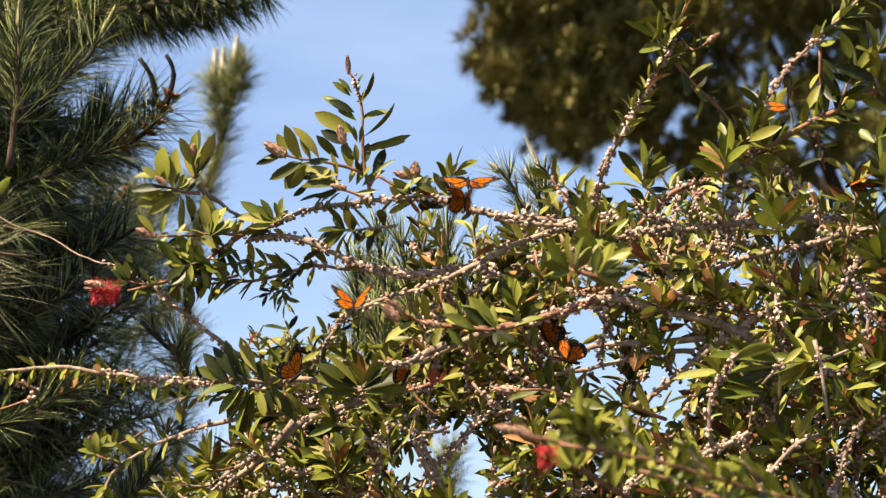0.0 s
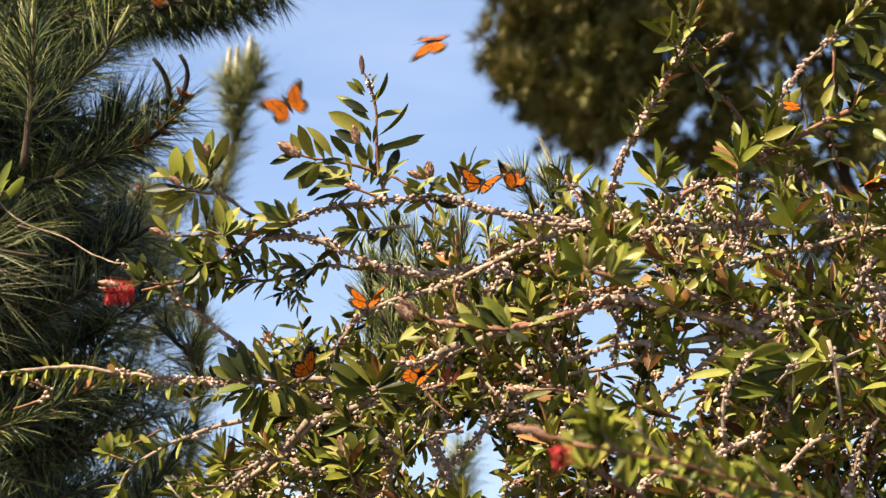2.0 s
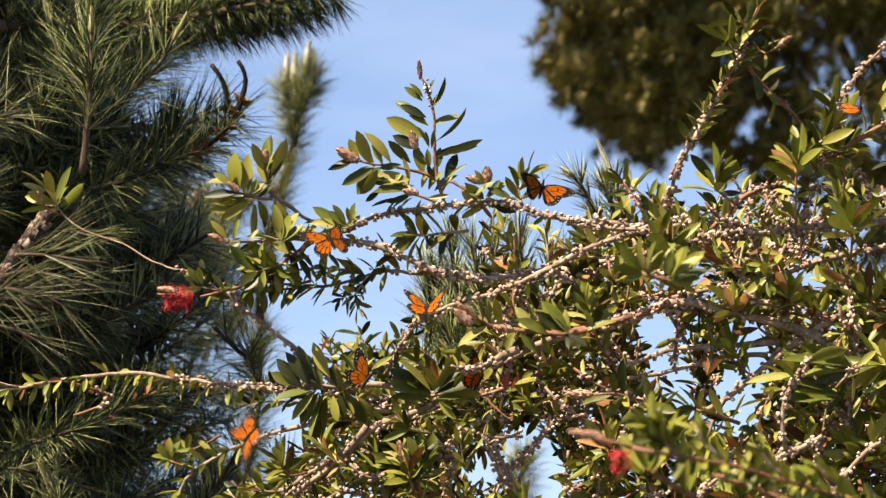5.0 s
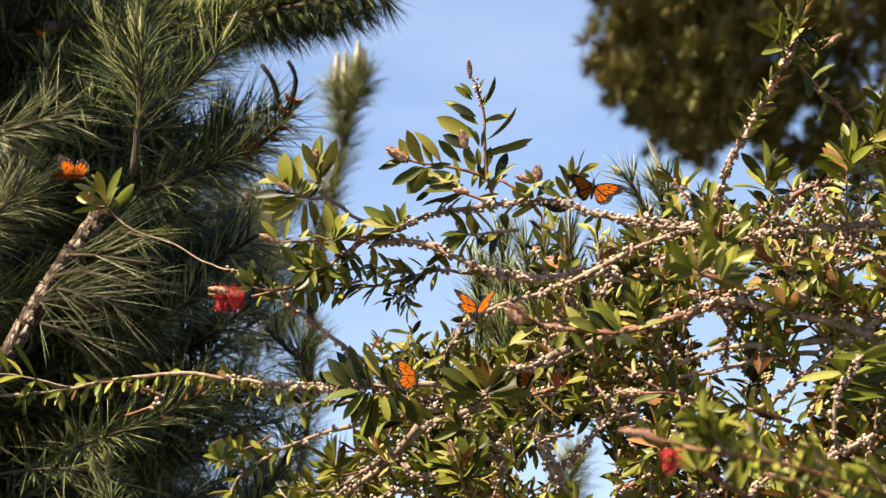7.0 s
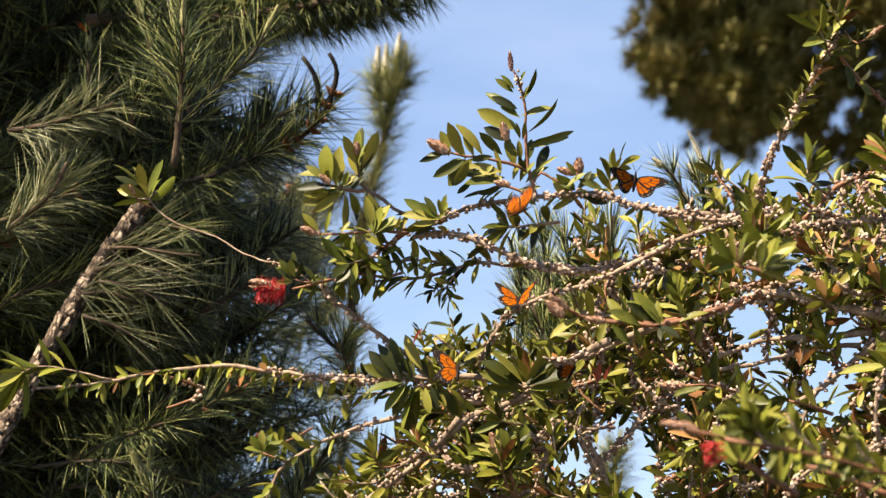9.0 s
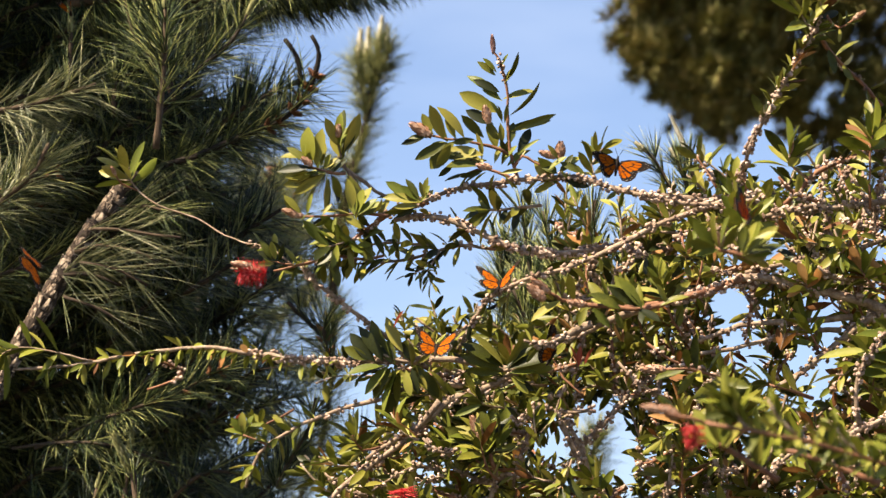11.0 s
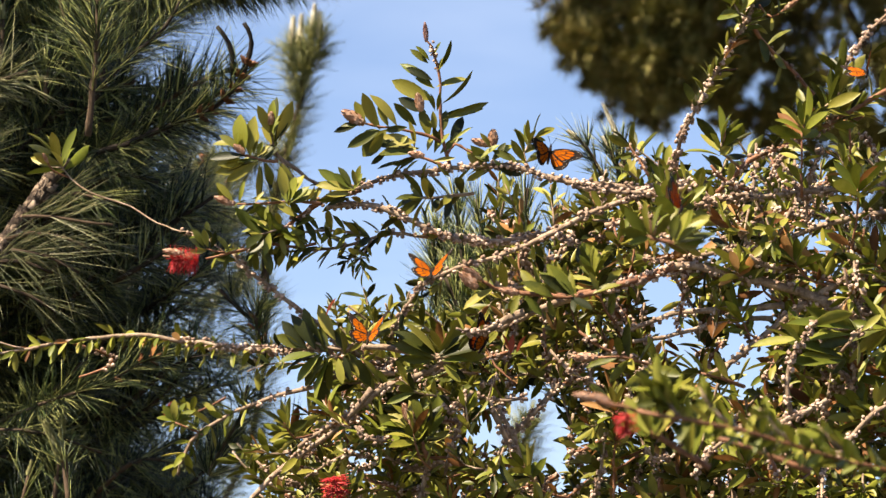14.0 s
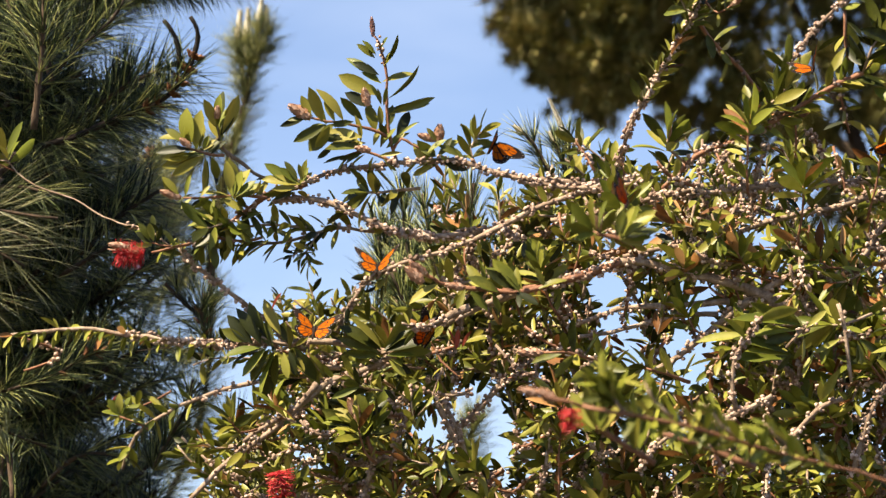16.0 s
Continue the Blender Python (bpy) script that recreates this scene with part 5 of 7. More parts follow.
branch([(0.526, 6.239, 2.967), (0.534, 6.213, 2.997), (0.544, 6.21, 3.011)], .003, .002, rosette=(10, .05), fresh=.5)
branch([(0.566, 6.234, 2.991), (0.504, 6.205, 2.985), (0.499, 6.204, 2.989)], .002, .0015, rosette=(9, .045), fresh=.5)
branch([(0.55, 6.272, 3.056), (0.585, 6.254, 3.099), (0.619, 6.234, 3.15), (0.658, 6.217, 3.183), (0.716, 6.187, 3.232), (0.756, 6.18, 3.271)], .0036, .0026, caps=(.1, .7, 190), leaves=(.55, 1, 120, .05, 50), fresh=.4)
branch([(0.668, 6.218, 3.178), (0.67, 6.228, 3.128), (0.678, 6.239, 3.069)], .003, .002, red=1, leaves=(.3, 1, 80, .06, 50))
branch([(0.554, 6.212, 3.001), (0.564, 6.203, 3.045), (0.559, 6.198, 3.07)], .003, .002, leaves=(.1, 1, 100, .055, 40))
branch([(0.696, 6.222, 3.055), (0.714, 6.193, 3.099), (0.744, 6.185, 3.138)], .003, .002, leaves=(.1, 1, 100, .065, 40))
branch([(0.776, 6.216, 3.084), (0.754, 6.187, 3.129), (0.772, 6.17, 3.165)], .003, .002, leaves=(.1, 1, 90, .065, 40), rosette=(6, .06))
branch([(0.756, 6.233, 2.996), (0.767, 6.201, 3.004), (0.772, 6.2, 3.009)], .003, .002, rosette=(8, .05), young=1)
branch([(0.656, 6.225, 3.04), (0.669, 6.262, 3.003), (0.68, 6.28, 2.965)], .0025, .002, red=1, caps=(.1, .9, 60), leaves=(.3, 1, 50, .045, 60))
# level branches on the far right
branch([(0.869, 6.353, 2.903), (0.794, 6.335, 2.892), (0.723, 6.316, 2.885), (0.64, 6.298, 2.874), (0.559, 6.288, 2.869), (0.467, 6.28, 2.858), (0.366, 6.262, 2.849), (0.296, 6.262, 2.847)], .007, .0045, caps=(.02, 1, 120), leaves=(.3, 1, 40, .05, 60), fresh=.5)
branch([(0.856, 6.26, 2.859), (0.736, 6.262, 2.849), (0.656, 6.266, 2.829), (0.596, 6.267, 2.819), (0.516, 6.272, 2.798), (0.446, 6.278, 2.765), (0.366, 6.279, 2.76), (0.276, 6.283, 2.741)], .0065, .004, caps=(.1, 1, 110), leaves=(.4, 1, 45, .05, 60), fresh=.5)
branch([(0.843, 6.167, 2.81), (0.764, 6.169, 2.8), (0.724, 6.173, 2.781), (0.7, 6.181, 2.742), (0.685, 6.188, 2.704)], .006, .004, caps=(0, 1, 150))
branch([(0.53, 6.295, 2.938), (0.52, 6.303, 2.898), (0.51, 6.313, 2.849), (0.515, 6.322, 2.799)], .004, .003, caps=(0, 1, 130))
branch([(0.614, 6.319, 2.974), (0.634, 6.325, 2.944), (0.644, 6.329, 2.924)], .003, .002, red=1, caps=(0, 1, 130))
branch([(0.473, 6.344, 2.948), (0.448, 6.35, 2.918), (0.443, 6.358, 2.878)], .003, .002, caps=(0, 1, 130))
branch([(0.226, 6.254, 2.888), (0.207, 6.267, 2.927), (0.192, 6.263, 2.946)], .003, .002, red=1, rosette=(9, .045), fresh=.5, caps=(.2, 1, 60))
branch([(0.386, 6.251, 2.903), (0.354, 6.207, 2.919), (0.353, 6.194, 2.936)], .003, .002, rosette=(12, .055), fresh=.6, tip=.025)
# pale stick with long curved leaves
branch([(0.625, 6.002, 2.612), (0.639, 6.011, 2.566), (0.644, 6.018, 2.528), (0.649, 6.028, 2.481)], .004, .003, caps=(.2, .5, 60))
# large pale leaves and beaded sticks on the sunny side
branch([(0.433, 5.739, 2.393), (0.429, 5.73, 2.442), (0.436, 5.722, 2.482), (0.457, 5.695, 2.515), (0.466, 5.691, 2.537)], .004, .003, caps=(0, 1, 110), leaves=(.6, 1, 30, .065, 50), fresh=.8)
branch([(0.426, 6.121, 2.422), (0.469, 6.117, 2.441), (0.522, 6.111, 2.469)], .005, .004, caps=(0, 1, 130))
branch([(0.529, 6.104, 2.352), (0.568, 6.093, 2.408), (0.606, 6.085, 2.446), (0.64, 6.083, 2.46)], .0055, .004, caps=(0, 1, 120))
branch([(0.659, 6.106, 2.338), (0.669, 6.095, 2.394), (0.688, 6.086, 2.441), (0.717, 6.077, 2.489)], .0055, .004, caps=(0, 1, 120))
branch([(0.296, 6.156, 2.344), (0.316, 6.149, 2.382), (0.345, 6.145, 2.401)], .0045, .0035, caps=(0, 1, 120))
branch([(0.435, 6.057, 2.332), (0.42, 6.048, 2.378), (0.425, 6.038, 2.425)], .0045, .0035, red=1, caps=(0, 1, 110))
branch([(0.355, 6.119, 2.534), (0.334, 6.107, 2.493), (0.329, 6.112, 2.465)], .003, .002, rosette=(9, .055), fresh=.9)
branch([(0.694, 6.104, 2.61), (0.643, 6.088, 2.588), (0.614, 6.088, 2.588)], .003, .002, rosette=(9, .055), fresh=.8, leaves=(.2, 1, 50, .05, 45))
branch([(0.719, 6.131, 2.733), (0.738, 6.143, 2.676), (0.728, 6.154, 2.618), (0.738, 6.167, 2.551)], .005, .004, caps=(0, 1, 120), leaves=(.3, 1, 25, .055, 60), fresh=.9)
branch([(0.219, 6.119, 2.534), (0.19, 6.127, 2.496), (0.18, 6.136, 2.448)], .004, .003, caps=(0, 1, 120))
# out-of-focus branch before the rest
branch([(0.568, 4.222, 2.077), (0.475, 4.216, 2.106), (0.391, 4.162, 2.121), (0.308, 4.108, 2.135), (0.234, 4.055, 2.146), (0.174, 4.004, 2.15), (0.13, 4.002, 2.157)], .0022, .0026, red=1, leaves=(.3, .9, 110, .034, 45), fresh=.9)
branch([(0.174, 4.004, 2.15), (0.162, 4.001, 2.166), (0.149, 3.997, 2.184)], .003, .002, leaves=(.2, 1, 260, .03, 35), rosette=(8, .032), fresh=.9)
branch([(0.234, 4.055, 2.149), (0.215, 4.051, 2.167), (0.202, 4.046, 2.192)], .003, .002, leaves=(.2, 1, 110, .03, 35), fresh=.9)
branch([(0.308, 4.108, 2.135), (0.289, 4.105, 2.154), (0.273, 4.101, 2.173)], .003, .002, leaves=(.2, 1, 110, .03, 35), fresh=.9)
branch([(0.391, 4.162, 2.121), (0.364, 4.158, 2.142), (0.345, 4.155, 2.158)], .003, .002, leaves=(.2, 1, 110, .03, 35), fresh=.9)
branch([(0.13, 4.002, 2.157), (0.099, 4.001, 2.166), (0.086, 4, 2.169)], .0025, .002, red=1, tip=.03)
# blurred shoots with orange tips in the body
branch([(0.263, 6.025, 2.495), (0.212, 5.922, 2.499), (0.164, 5.87, 2.503), (0.126, 5.87, 2.505)], .004, .002, red=1, tip=.045, leaves=(.2, .9, 60, .05, 60))
branch([(0.377, 6.028, 2.481), (0.336, 5.975, 2.488), (0.289, 5.974, 2.497)], .004, .002, red=1, rosette=(8, .05), leaves=(.2, .9, 60, .05, 60))

# flowers
def flower_on(place, way, length, reach, seed, amount=220, droop=0.3):
    brush_flower(np.array(place) - BASE, np.array(way, float), length, reach, shrub, amount, droop, seed)


flower_on((-0.568, 6.253, 2.737), (-1, 0, 0.1), 0.046, 0.025, 1, 300, 0.5)
brush_flower(np.array((-0.576, 6.253, 2.737)) - BASE, np.array((-1, 0, 0.15)), 0.045, 0.012, shrub, 90, -0.9, 6, BUD)
flower_on((-0.313, 6.12, 2.293), (-0.1, -0.2, 0.9), 0.045, 0.024, 2, 300)
flower_on((0.77, 6.245, 2.673), (-0.8, 0, -0.5), 0.035, 0.018, 3, 160, 0.6)
flower_on((0.122, 4.06, 2.138), (-0.2, -0.3, 1), 0.024, 0.013, 4, 130)
bud(np.array((-0.597, 6.236, 2.747)) - BASE, (-1, 0, 0.15), 0.035, BUD, shrub)
for place, way in (((-0.342, 6.239, 2.635), (0.5, 0, 1)), ((-0.64, 6.396, 2.474), (0.4, 0, 1)), ((-0.018, 6.238, 2.566), (0.1, -0.2, 1)), ((-0.008, 6.236, 2.568), (0.5, -0.2, 1)), ((-0.02, 6.235, 2.572), (-0.4, -0.3, 1))):
    v, f = leaf_shape(0.05, 0.5, fat=0.14)
    part("new_leaf", v @ basis(way, 0.3).T * 0.036 + np.array(place) - BASE, f, RED_LEAF, shrub, "fresh red leaf")

# trunk and boughs under the crown
stem, stem_way = spline([(0, 0, 0), (0.05, 0.02, 0.5), (-0.02, 0.0, 1.1), (0.1, -0.1, 1.7), (0.2, -0.35, 2.3), (0.35, -0.6, 2.55)], 0.05)
part("trunk", *tube(stem, stem_way, np.linspace(0.06, 0.024, len(stem)), 10, 0.1), BARK, shrub)
for i in range(9):
    a, up = i * 2.4, 0.7 + 0.16 * i
    k = int(len(stem) * (0.3 + 0.07 * i))
    out = np.array((math.cos(a) * 0.8 - 0.35, math.sin(a) * 0.35 - 0.2, 0.35))
    branch([stem[k] + BASE, stem[k] + BASE + out * 0.5, stem[k] + BASE + out * 0.9 + np.array((0, 0, 0.15))], 0.016, 0.006, leaves=(0.4, 1, 60, 0.05, 60), caps=(0.3, 0.9, 60))

# the crowded body: short side twigs wherever there is no window of sky
WINDOWS = [(0.252, 2.678, 0.033), (0.402, 2.672, 0.032), (0.288, 2.591, 0.024), (0.381, 2.564, 0.043), (0.031, 2.436, 0.055), (0.313, 2.763, 0.018), (-0.059, 2.439, 0.025), (0.517, 2.784, 0.03), (-0.43, 2.5, 0.06), (0.236, 2.555, 0.016), (0.64, 2.82, 0.04), (-0.44, 2.56, 0.09)]


def in_window(x, z, margin):
    return any(math.hypot(x - wx, z - wz) < wr + margin for wx, wz, wr in WINDOWS)


rnd = random.Random(5)
made = 0
while made < 600:
    x, z, deep = rnd.uniform(-0.42, 0.9), rnd.uniform(2.28, 2.95), rnd.uniform(0.05, 0.5)
    if rnd.random() > (0.86 if x < 0.3 else 0.7):
        deep = -0.12
    if z > 2.9 - 0.1 * abs(x - 0.5) or (x < -0.05 and z > 2.56 - 0.1 * (x + 0.05)) or (x < 0.12 and z > 2.82):
        continue
    a = rnd.uniform(0, 6.283)
    ln = rnd.uniform(0.07, 0.18)
    w = np.array((-abs(math.cos(a)) * 0.8 + 0.2, rnd.uniform(-0.6, 0.3), math.sin(a) * (0.7 if x > -0.05 else 0.25)))
    if any(in_window(x + w[0] * ln * f, z + w[2] * ln * f, 0.002) for f in (0, 0.35, 0.7, 1.0)):
        continue
    made += 1
    y = 6.27 - (z - 2.84) * 0.19 + deep
    x *= 1 + deep / 6.27
    z = 1.6 + (z - 1.6) * (1 + deep / 6.27) - 0.01
    p = np.array((x, y, z))
    kind = rnd.random()
    fresh = rnd.random() * 0.75 + 0.25 * (x > 0.2) + 0.25 * (x > 0.4)
    dry = 0.09 + 0.07 * (x > 0.15)
    big = 1.0 + 0.1 * (x > 0.2)
    if kind < 0.46:
        branch([p, p + w * ln * 0.6, p + w * ln + np.array((0, 0, 0.02))], 0.0035, 0.0025, red=rnd.random() < 0.35, caps=(0, 1, 100), leaves=(0.3, 1, 28, 0.032 * big, 60), fresh=fresh, dry=dry)
    elif kind < 0.72:
        branch([p, p + w * ln * 0.6, p + w * ln + np.array((0, 0, 0.02))], 0.0025, 0.0015, leaves=(0.1, 1, 95, rnd.uniform(0.03, 0.042) * big, 40), fresh=fresh, dry=dry)
    else:
        branch([p, p + w * ln * 0.5, p + w * ln * 0.8 + np.array((0, 0, 0.03))], 0.0025, 0.0018, red=1, leaves=(0.2, 1, 50, 0.036 * big, 60), rosette=(13, rnd.uniform(0.038, 0.052) * big), tip=0.022 if rnd.random() < 0.5 else None, fresh=fresh, dry=dry)
# the shaded far side of the shrub
filled = 0
while filled < 850:
    x, z, deep = rnd.uniform(-0.45, 1.0), rnd.uniform(2.2, 2.95), rnd.uniform(0.45, 1.0)
    if z > 2.9 - 0.1 * abs(x - 0.5) or (x < -0.05 and z > 2.6 - 0.15 * (x + 0.05)) or (x < 0.15 and z > 2.78):
        continue
    w = np.array((rnd.uniform(-0.8, 0.3), rnd.uniform(-0.5, 0.4), rnd.uniform(-0.4, 0.7)))
    if any(in_window(x + w[0] * f, z + w[2] * f, 0.014) for f in (0, 0.08, 0.15)):
        continue
    filled += 1
    k = (6.27 + deep) / 6.27
    p = np.array((x * k, 6.27 - (z - 2.84) * 0.19 + deep, 1.6 + (z - 1.6) * k))
    branch([p, p + w * 0.08, p + w * 0.15], 0.003, 0.002, leaves=(0, 1, 100, rnd.uniform(0.034, 0.046), 60), fresh=0.2)


rest_leaves.made("foliage", LEAF, shrub)
rest_young.made("young_foliage", YOUNG, shrub)
rest_capsules.made("capsule_crust", CAPSULE, shrub, "pale grey woody seed capsules crusting the older wood")
rest_dry.made("dry_foliage", DRY_LEAF, shrub, "brown withered leaves")

# ---- pines ----
def needles_on(h, p, way, length, thick, bend, plain=False):
    """Long needles with three edges, sagging a little: arrays of places, ways, lengths and bends."""
    y = way / np.linalg.norm(way, axis=1)[:, None]
    s = np.cross(y, np.array((0.13, 0.21, 1.0)))
    s = s / np.maximum(np.linalg.norm(s, axis=1), 0.05)[:, None] * thick / 2
    u = np.cross(s, y)
    down, ln = np.array((0, 0, -1.0)), length[:, None]
    c = (bend * length)[:, None]
    mid, end = p + y * ln * 0.5 + down * c * 0.25, p + y * ln + down * c
    if plain:
        return h.many(np.stack([p + s, p - s, p + u, end], 1), [(0, 1, 3), (1, 2, 3), (2, 0, 3)])
    h.many(np.stack([p + s, p - s, p + u, mid + s, mid - s, mid + u, end], 1), [(0, 1, 4, 3), (1, 2, 5, 4), (2, 0, 3, 5), (3, 4, 6), (4, 5, 6), (5, 3, 6)])


def pine_candle(place, way, length, thick, mat, parent, name="candle"):
    h = Heap()
    rows = max(8, int(length / 0.008))
    b = basis(way, 0)
    for i in range(rows):
        t = i / rows
        r = thick * (1 - 0.55 * t)
        for k in range(6):
            a = 2 * math.pi * (k + 0.5 * (i % 2)) / 6
            c, s = math.cos(a), math.sin(a)
            l = length / rows * 2.0
            q = [(c * r - s * w * r, t * length + dl * l, s * r + c * w * r) for w, dl in ((-0.5, 0), (0.5, 0), (0, 1))]
            q.append((c * r * 1.5, t * length + l * 0.6, s * r * 1.5))
            h.add(np.array(q) @ b.T + place, [(0, 1, 3), (1, 2, 3), (2, 0, 3)])
    core, way2 = spline([place, place + b[:, 1] * length * 0.6, place + b[:, 1] * length], length / 5)
    v, f = tube(core, way2, np.linspace(thick * 0.9, thick * 0.3, len(core)), 6)
    h.add(np.array(v), f)
    return h.made(name, mat, parent, kind="part")


def pine_limb(tree, points, r0, r1, needles=None, candle=None, scaly=0, pale=0, thick=0.0017, cones=0, plain=False, lit_tone=0, dark=0):
    """A pine limb. needles: from, to, how many a metre, length, spread in degrees. candle: its length and thickness."""
    base = np.array(tree.location)
    pts, way = spline(np.array(points) - base, 0.025)
    n = len(pts)
    rad = np.linspace(r0, r1, n) * np.random.uniform(0.9, 1.12, n)
    v, f = tube(pts, way, rad, 9 if r0 > 0.008 else 6, 0.12)
    ob = part("branch", v, f, PINE_BARK if scaly else DARK_SHOOT if dark else PINE_TWIG, tree)
    length = 0.025 * n
    if scaly:
        h = Heap()
        for i in range(int(scaly * length)):
            k = random.randrange(n)
            s, u = side_of(way[k])
            g = random.uniform(0, 6.283)
            o, q = math.cos(g) * s + math.sin(g) * u, -math.sin(g) * s + math.cos(g) * u
            c = pts[k] + o * rad[k] * 0.95
            w, l = rad[k] * random.uniform(0.25, 0.5), rad[k] * random.uniform(0.7, 1.5)
            h.add(np.array([c - q * w, c + q * w, c + way[k] * l + o * rad[k] * 0.15 + q * w * 0.5, c + way[k] * l + o * rad[k] * 0.15 - q * w * 0.5, c + way[k] * l * 0.8 - o * 0.002]), [(0, 1, 2, 3), (3, 2, 4), (1, 4, 2), (0, 3, 4)])
        h.made("bark_crust", BARK_SCALE, ob)
    if needles:
        a, b, per, size, spread = needles
        h = Heap()
        m = int(per * length * (b - a)) * 2
        k = np.repeat(np.minimum(n - 1, (np.random.uniform(a, b, m // 2) * (n - 1)).astype(int)), 2)
        g, sp = np.repeat(np.random.uniform(0, 6.283, m // 2), 2), np.radians(np.repeat(np.maximum(4, np.random.normal(spread, 13, m // 2)), 2))
        sides = np.array([side_of(d) for d in way])
        o = np.cos(g)[:, None] * sides[k, 0] + np.sin(g)[:, None] * sides[k, 1]
        w = np.cos(sp)[:, None] * way[k] + np.sin(sp)[:, None] * o + np.random.normal(0, 0.06, (m, 3))
        needles_on(h, pts[k] + o * (rad[k] * 0.8)[:, None], w, size * np.random.uniform(0.6, 1.1, m), thick, np.random.uniform(0.02, 0.16, m), plain)
        # values above 0 pick needle copies with sunlight put into their colour
        h.made("needles", (NEEDLE, LIT_NEEDLE, PALE_NEEDLE)[lit_tone], ob)
    if candle:
        pine_candle(pts[-1], way[-1], candle[0], candle[1], WHITE_CANDLE if pale else CANDLE, ob)
    if cones:
        for i in range(cones):
            k = n - 1 - random.randrange(max(1, min(6, n)))
            s, u = side_of(way[k])
            g = random.uniform(0, 6.283)
            o = math.cos(g) * s + math.sin(g) * u
            pine_candle(pts[k] + o * rad[k], o + way[k] * 0.7, 0.017, 0.0036, CONE, ob, "pollen_cone")
    return ob


# near pine, whose boughs reach in from the side
pine = tagged(new("pine_tree"), "long-needled pine with scaly brown boughs and yellow candles", "tree")
pine.location = (-2.9, 9.6, -0.02)
pine_limb(pine, [(-1.288, 7.335, 2.567), (-1.207, 7.306, 2.715), (-1.124, 7.28, 2.851), (-1.046, 7.256, 2.976), (-0.976, 7.238, 3.067), (-0.941, 7.229, 3.112)], .020, .0155, scaly=1400)
pine_limb(pine, [(-0.85, 7.199, 3.27), (-0.866, 7.185, 3.34), (-0.876, 7.178, 3.377), (-0.872, 7.163, 3.453), (-0.866, 7.145, 3.544)], .006, .004, needles=(.1, 1, 557, 0.165, 38), candle=(.12, .006))
pine_limb(pine, [(-0.837, 7.194, 3.294), (-0.791, 7.185, 3.34), (-0.733, 7.176, 3.385), (-0.699, 7.165, 3.442)], .005, .003, needles=(.2, 1, 495, 0.165, 42), candle=(.06, .005))
pine_limb(pine, [(-0.85, 7.199, 3.27), (-0.884, 7.185, 3.34), (-0.93, 7.174, 3.396), (-0.953, 7.159, 3.476)], .005, .003, needles=(.2, 1, 220, 0.165, 42), candle=(.06, .005))
pine_limb(pine, [(-1.049, 7.768, 3.225), (-0.931, 7.422, 3.171), (-0.855, 7.272, 3.155), (-0.808, 7.269, 3.168), (-0.746, 7.264, 3.195), (-0.639, 7.256, 3.236), (-0.593, 7.248, 3.277), (-0.564, 7.238, 3.328)], .008, .005, needles=(.1, 1, 557, 0.143, 48), cones=90)
pine_limb(pine, [(-0.573, 7.243, 3.306), (-0.558, 7.234, 3.351), (-0.557, 7.227, 3.386), (-0.571, 7.222, 3.411)], .006, .0045, dark=1)
pine_limb(pine, [(-0.593, 7.243, 3.306), (-0.596, 7.234, 3.351), (-0.608, 7.228, 3.38), (-0.626, 7.224, 3.404)], .006, .0045, dark=1)
pine_limb(pine, [(-1.098, 7.359, 3.522), (-0.931, 7.357, 3.533), (-0.813, 7.359, 3.526), (-0.694, 7.357, 3.537), (-0.575, 7.353, 3.558), (-0.456, 7.349, 3.578), (-0.361, 7.344, 3.6)], .012, .007, needles=(.05, 1, 3600, .09, 68))
pine_limb(pine, [(-0.869, 7.43, 3.527), (-0.749, 7.428, 3.529), (-0.629, 7.424, 3.548), (-0.509, 7.42, 3.58)], .010, .006, needles=(.05, 1, 3200, .085, 62))
pine_limb(pine, [(-0.823, 7.453, 3.534), (-0.703, 7.448, 3.558), (-0.583, 7.444, 3.578), (-0.486, 7.439, 3.605)], .009, .006, needles=(.05, 1, 930, 0.11, 60))
pine_limb(pine, [(-0.639, 7.405, 3.518), (-0.543, 7.402, 3.532), (-0.459, 7.399, 3.551), (-0.399, 7.395, 3.571)], .007, .004, needles=(.05, 1, 2200, .075, 58))
# fans of needles on the thick bough
pine_limb(pine, [(-1.05, 7.209, 2.956), (-0.993, 7.207, 2.967), (-0.924, 7.209, 2.956), (-0.878, 7.213, 2.933)], .005, .003, needles=(0, 1, 135, .21, 36), thick=.0019, lit_tone=1)
pine_limb(pine, [(-1.073, 7.218, 2.91), (-1.016, 7.218, 2.91), (-0.958, 7.222, 2.888)], .005, .003, needles=(0, 1, 135, .21, 36), thick=.0019, lit_tone=1)
pine_limb(pine, [(-0.976, 7.24, 3.056), (-0.907, 7.24, 3.056), (-0.849, 7.244, 3.039)], .004, .003, needles=(0, 1, 437, 0.154, 30))
pine_limb(pine, [(-1.288, 7.24, 3.056), (-1.207, 7.236, 3.078), (-1.143, 7.23, 3.11), (-1.092, 7.227, 3.124)], .006, .004, needles=(.2, 1, 697, 0.165, 40), cones=8)
pine_limb(pine, [(-1.297, 7.542, 3.339), (-1.216, 7.538, 3.357), (-1.118, 7.535, 3.374), (-1.083, 7.534, 3.38)], .007, .005, needles=(0, 1, 300, 0.154, 45))
pine_limb(pine, [(-1.068, 7.194, 3.294), (-1.063, 7.181, 3.362), (-1.063, 7.172, 3.408)], .005, .004, needles=(0, 1, 220, 0.11, 30), candle=(.05, .006))
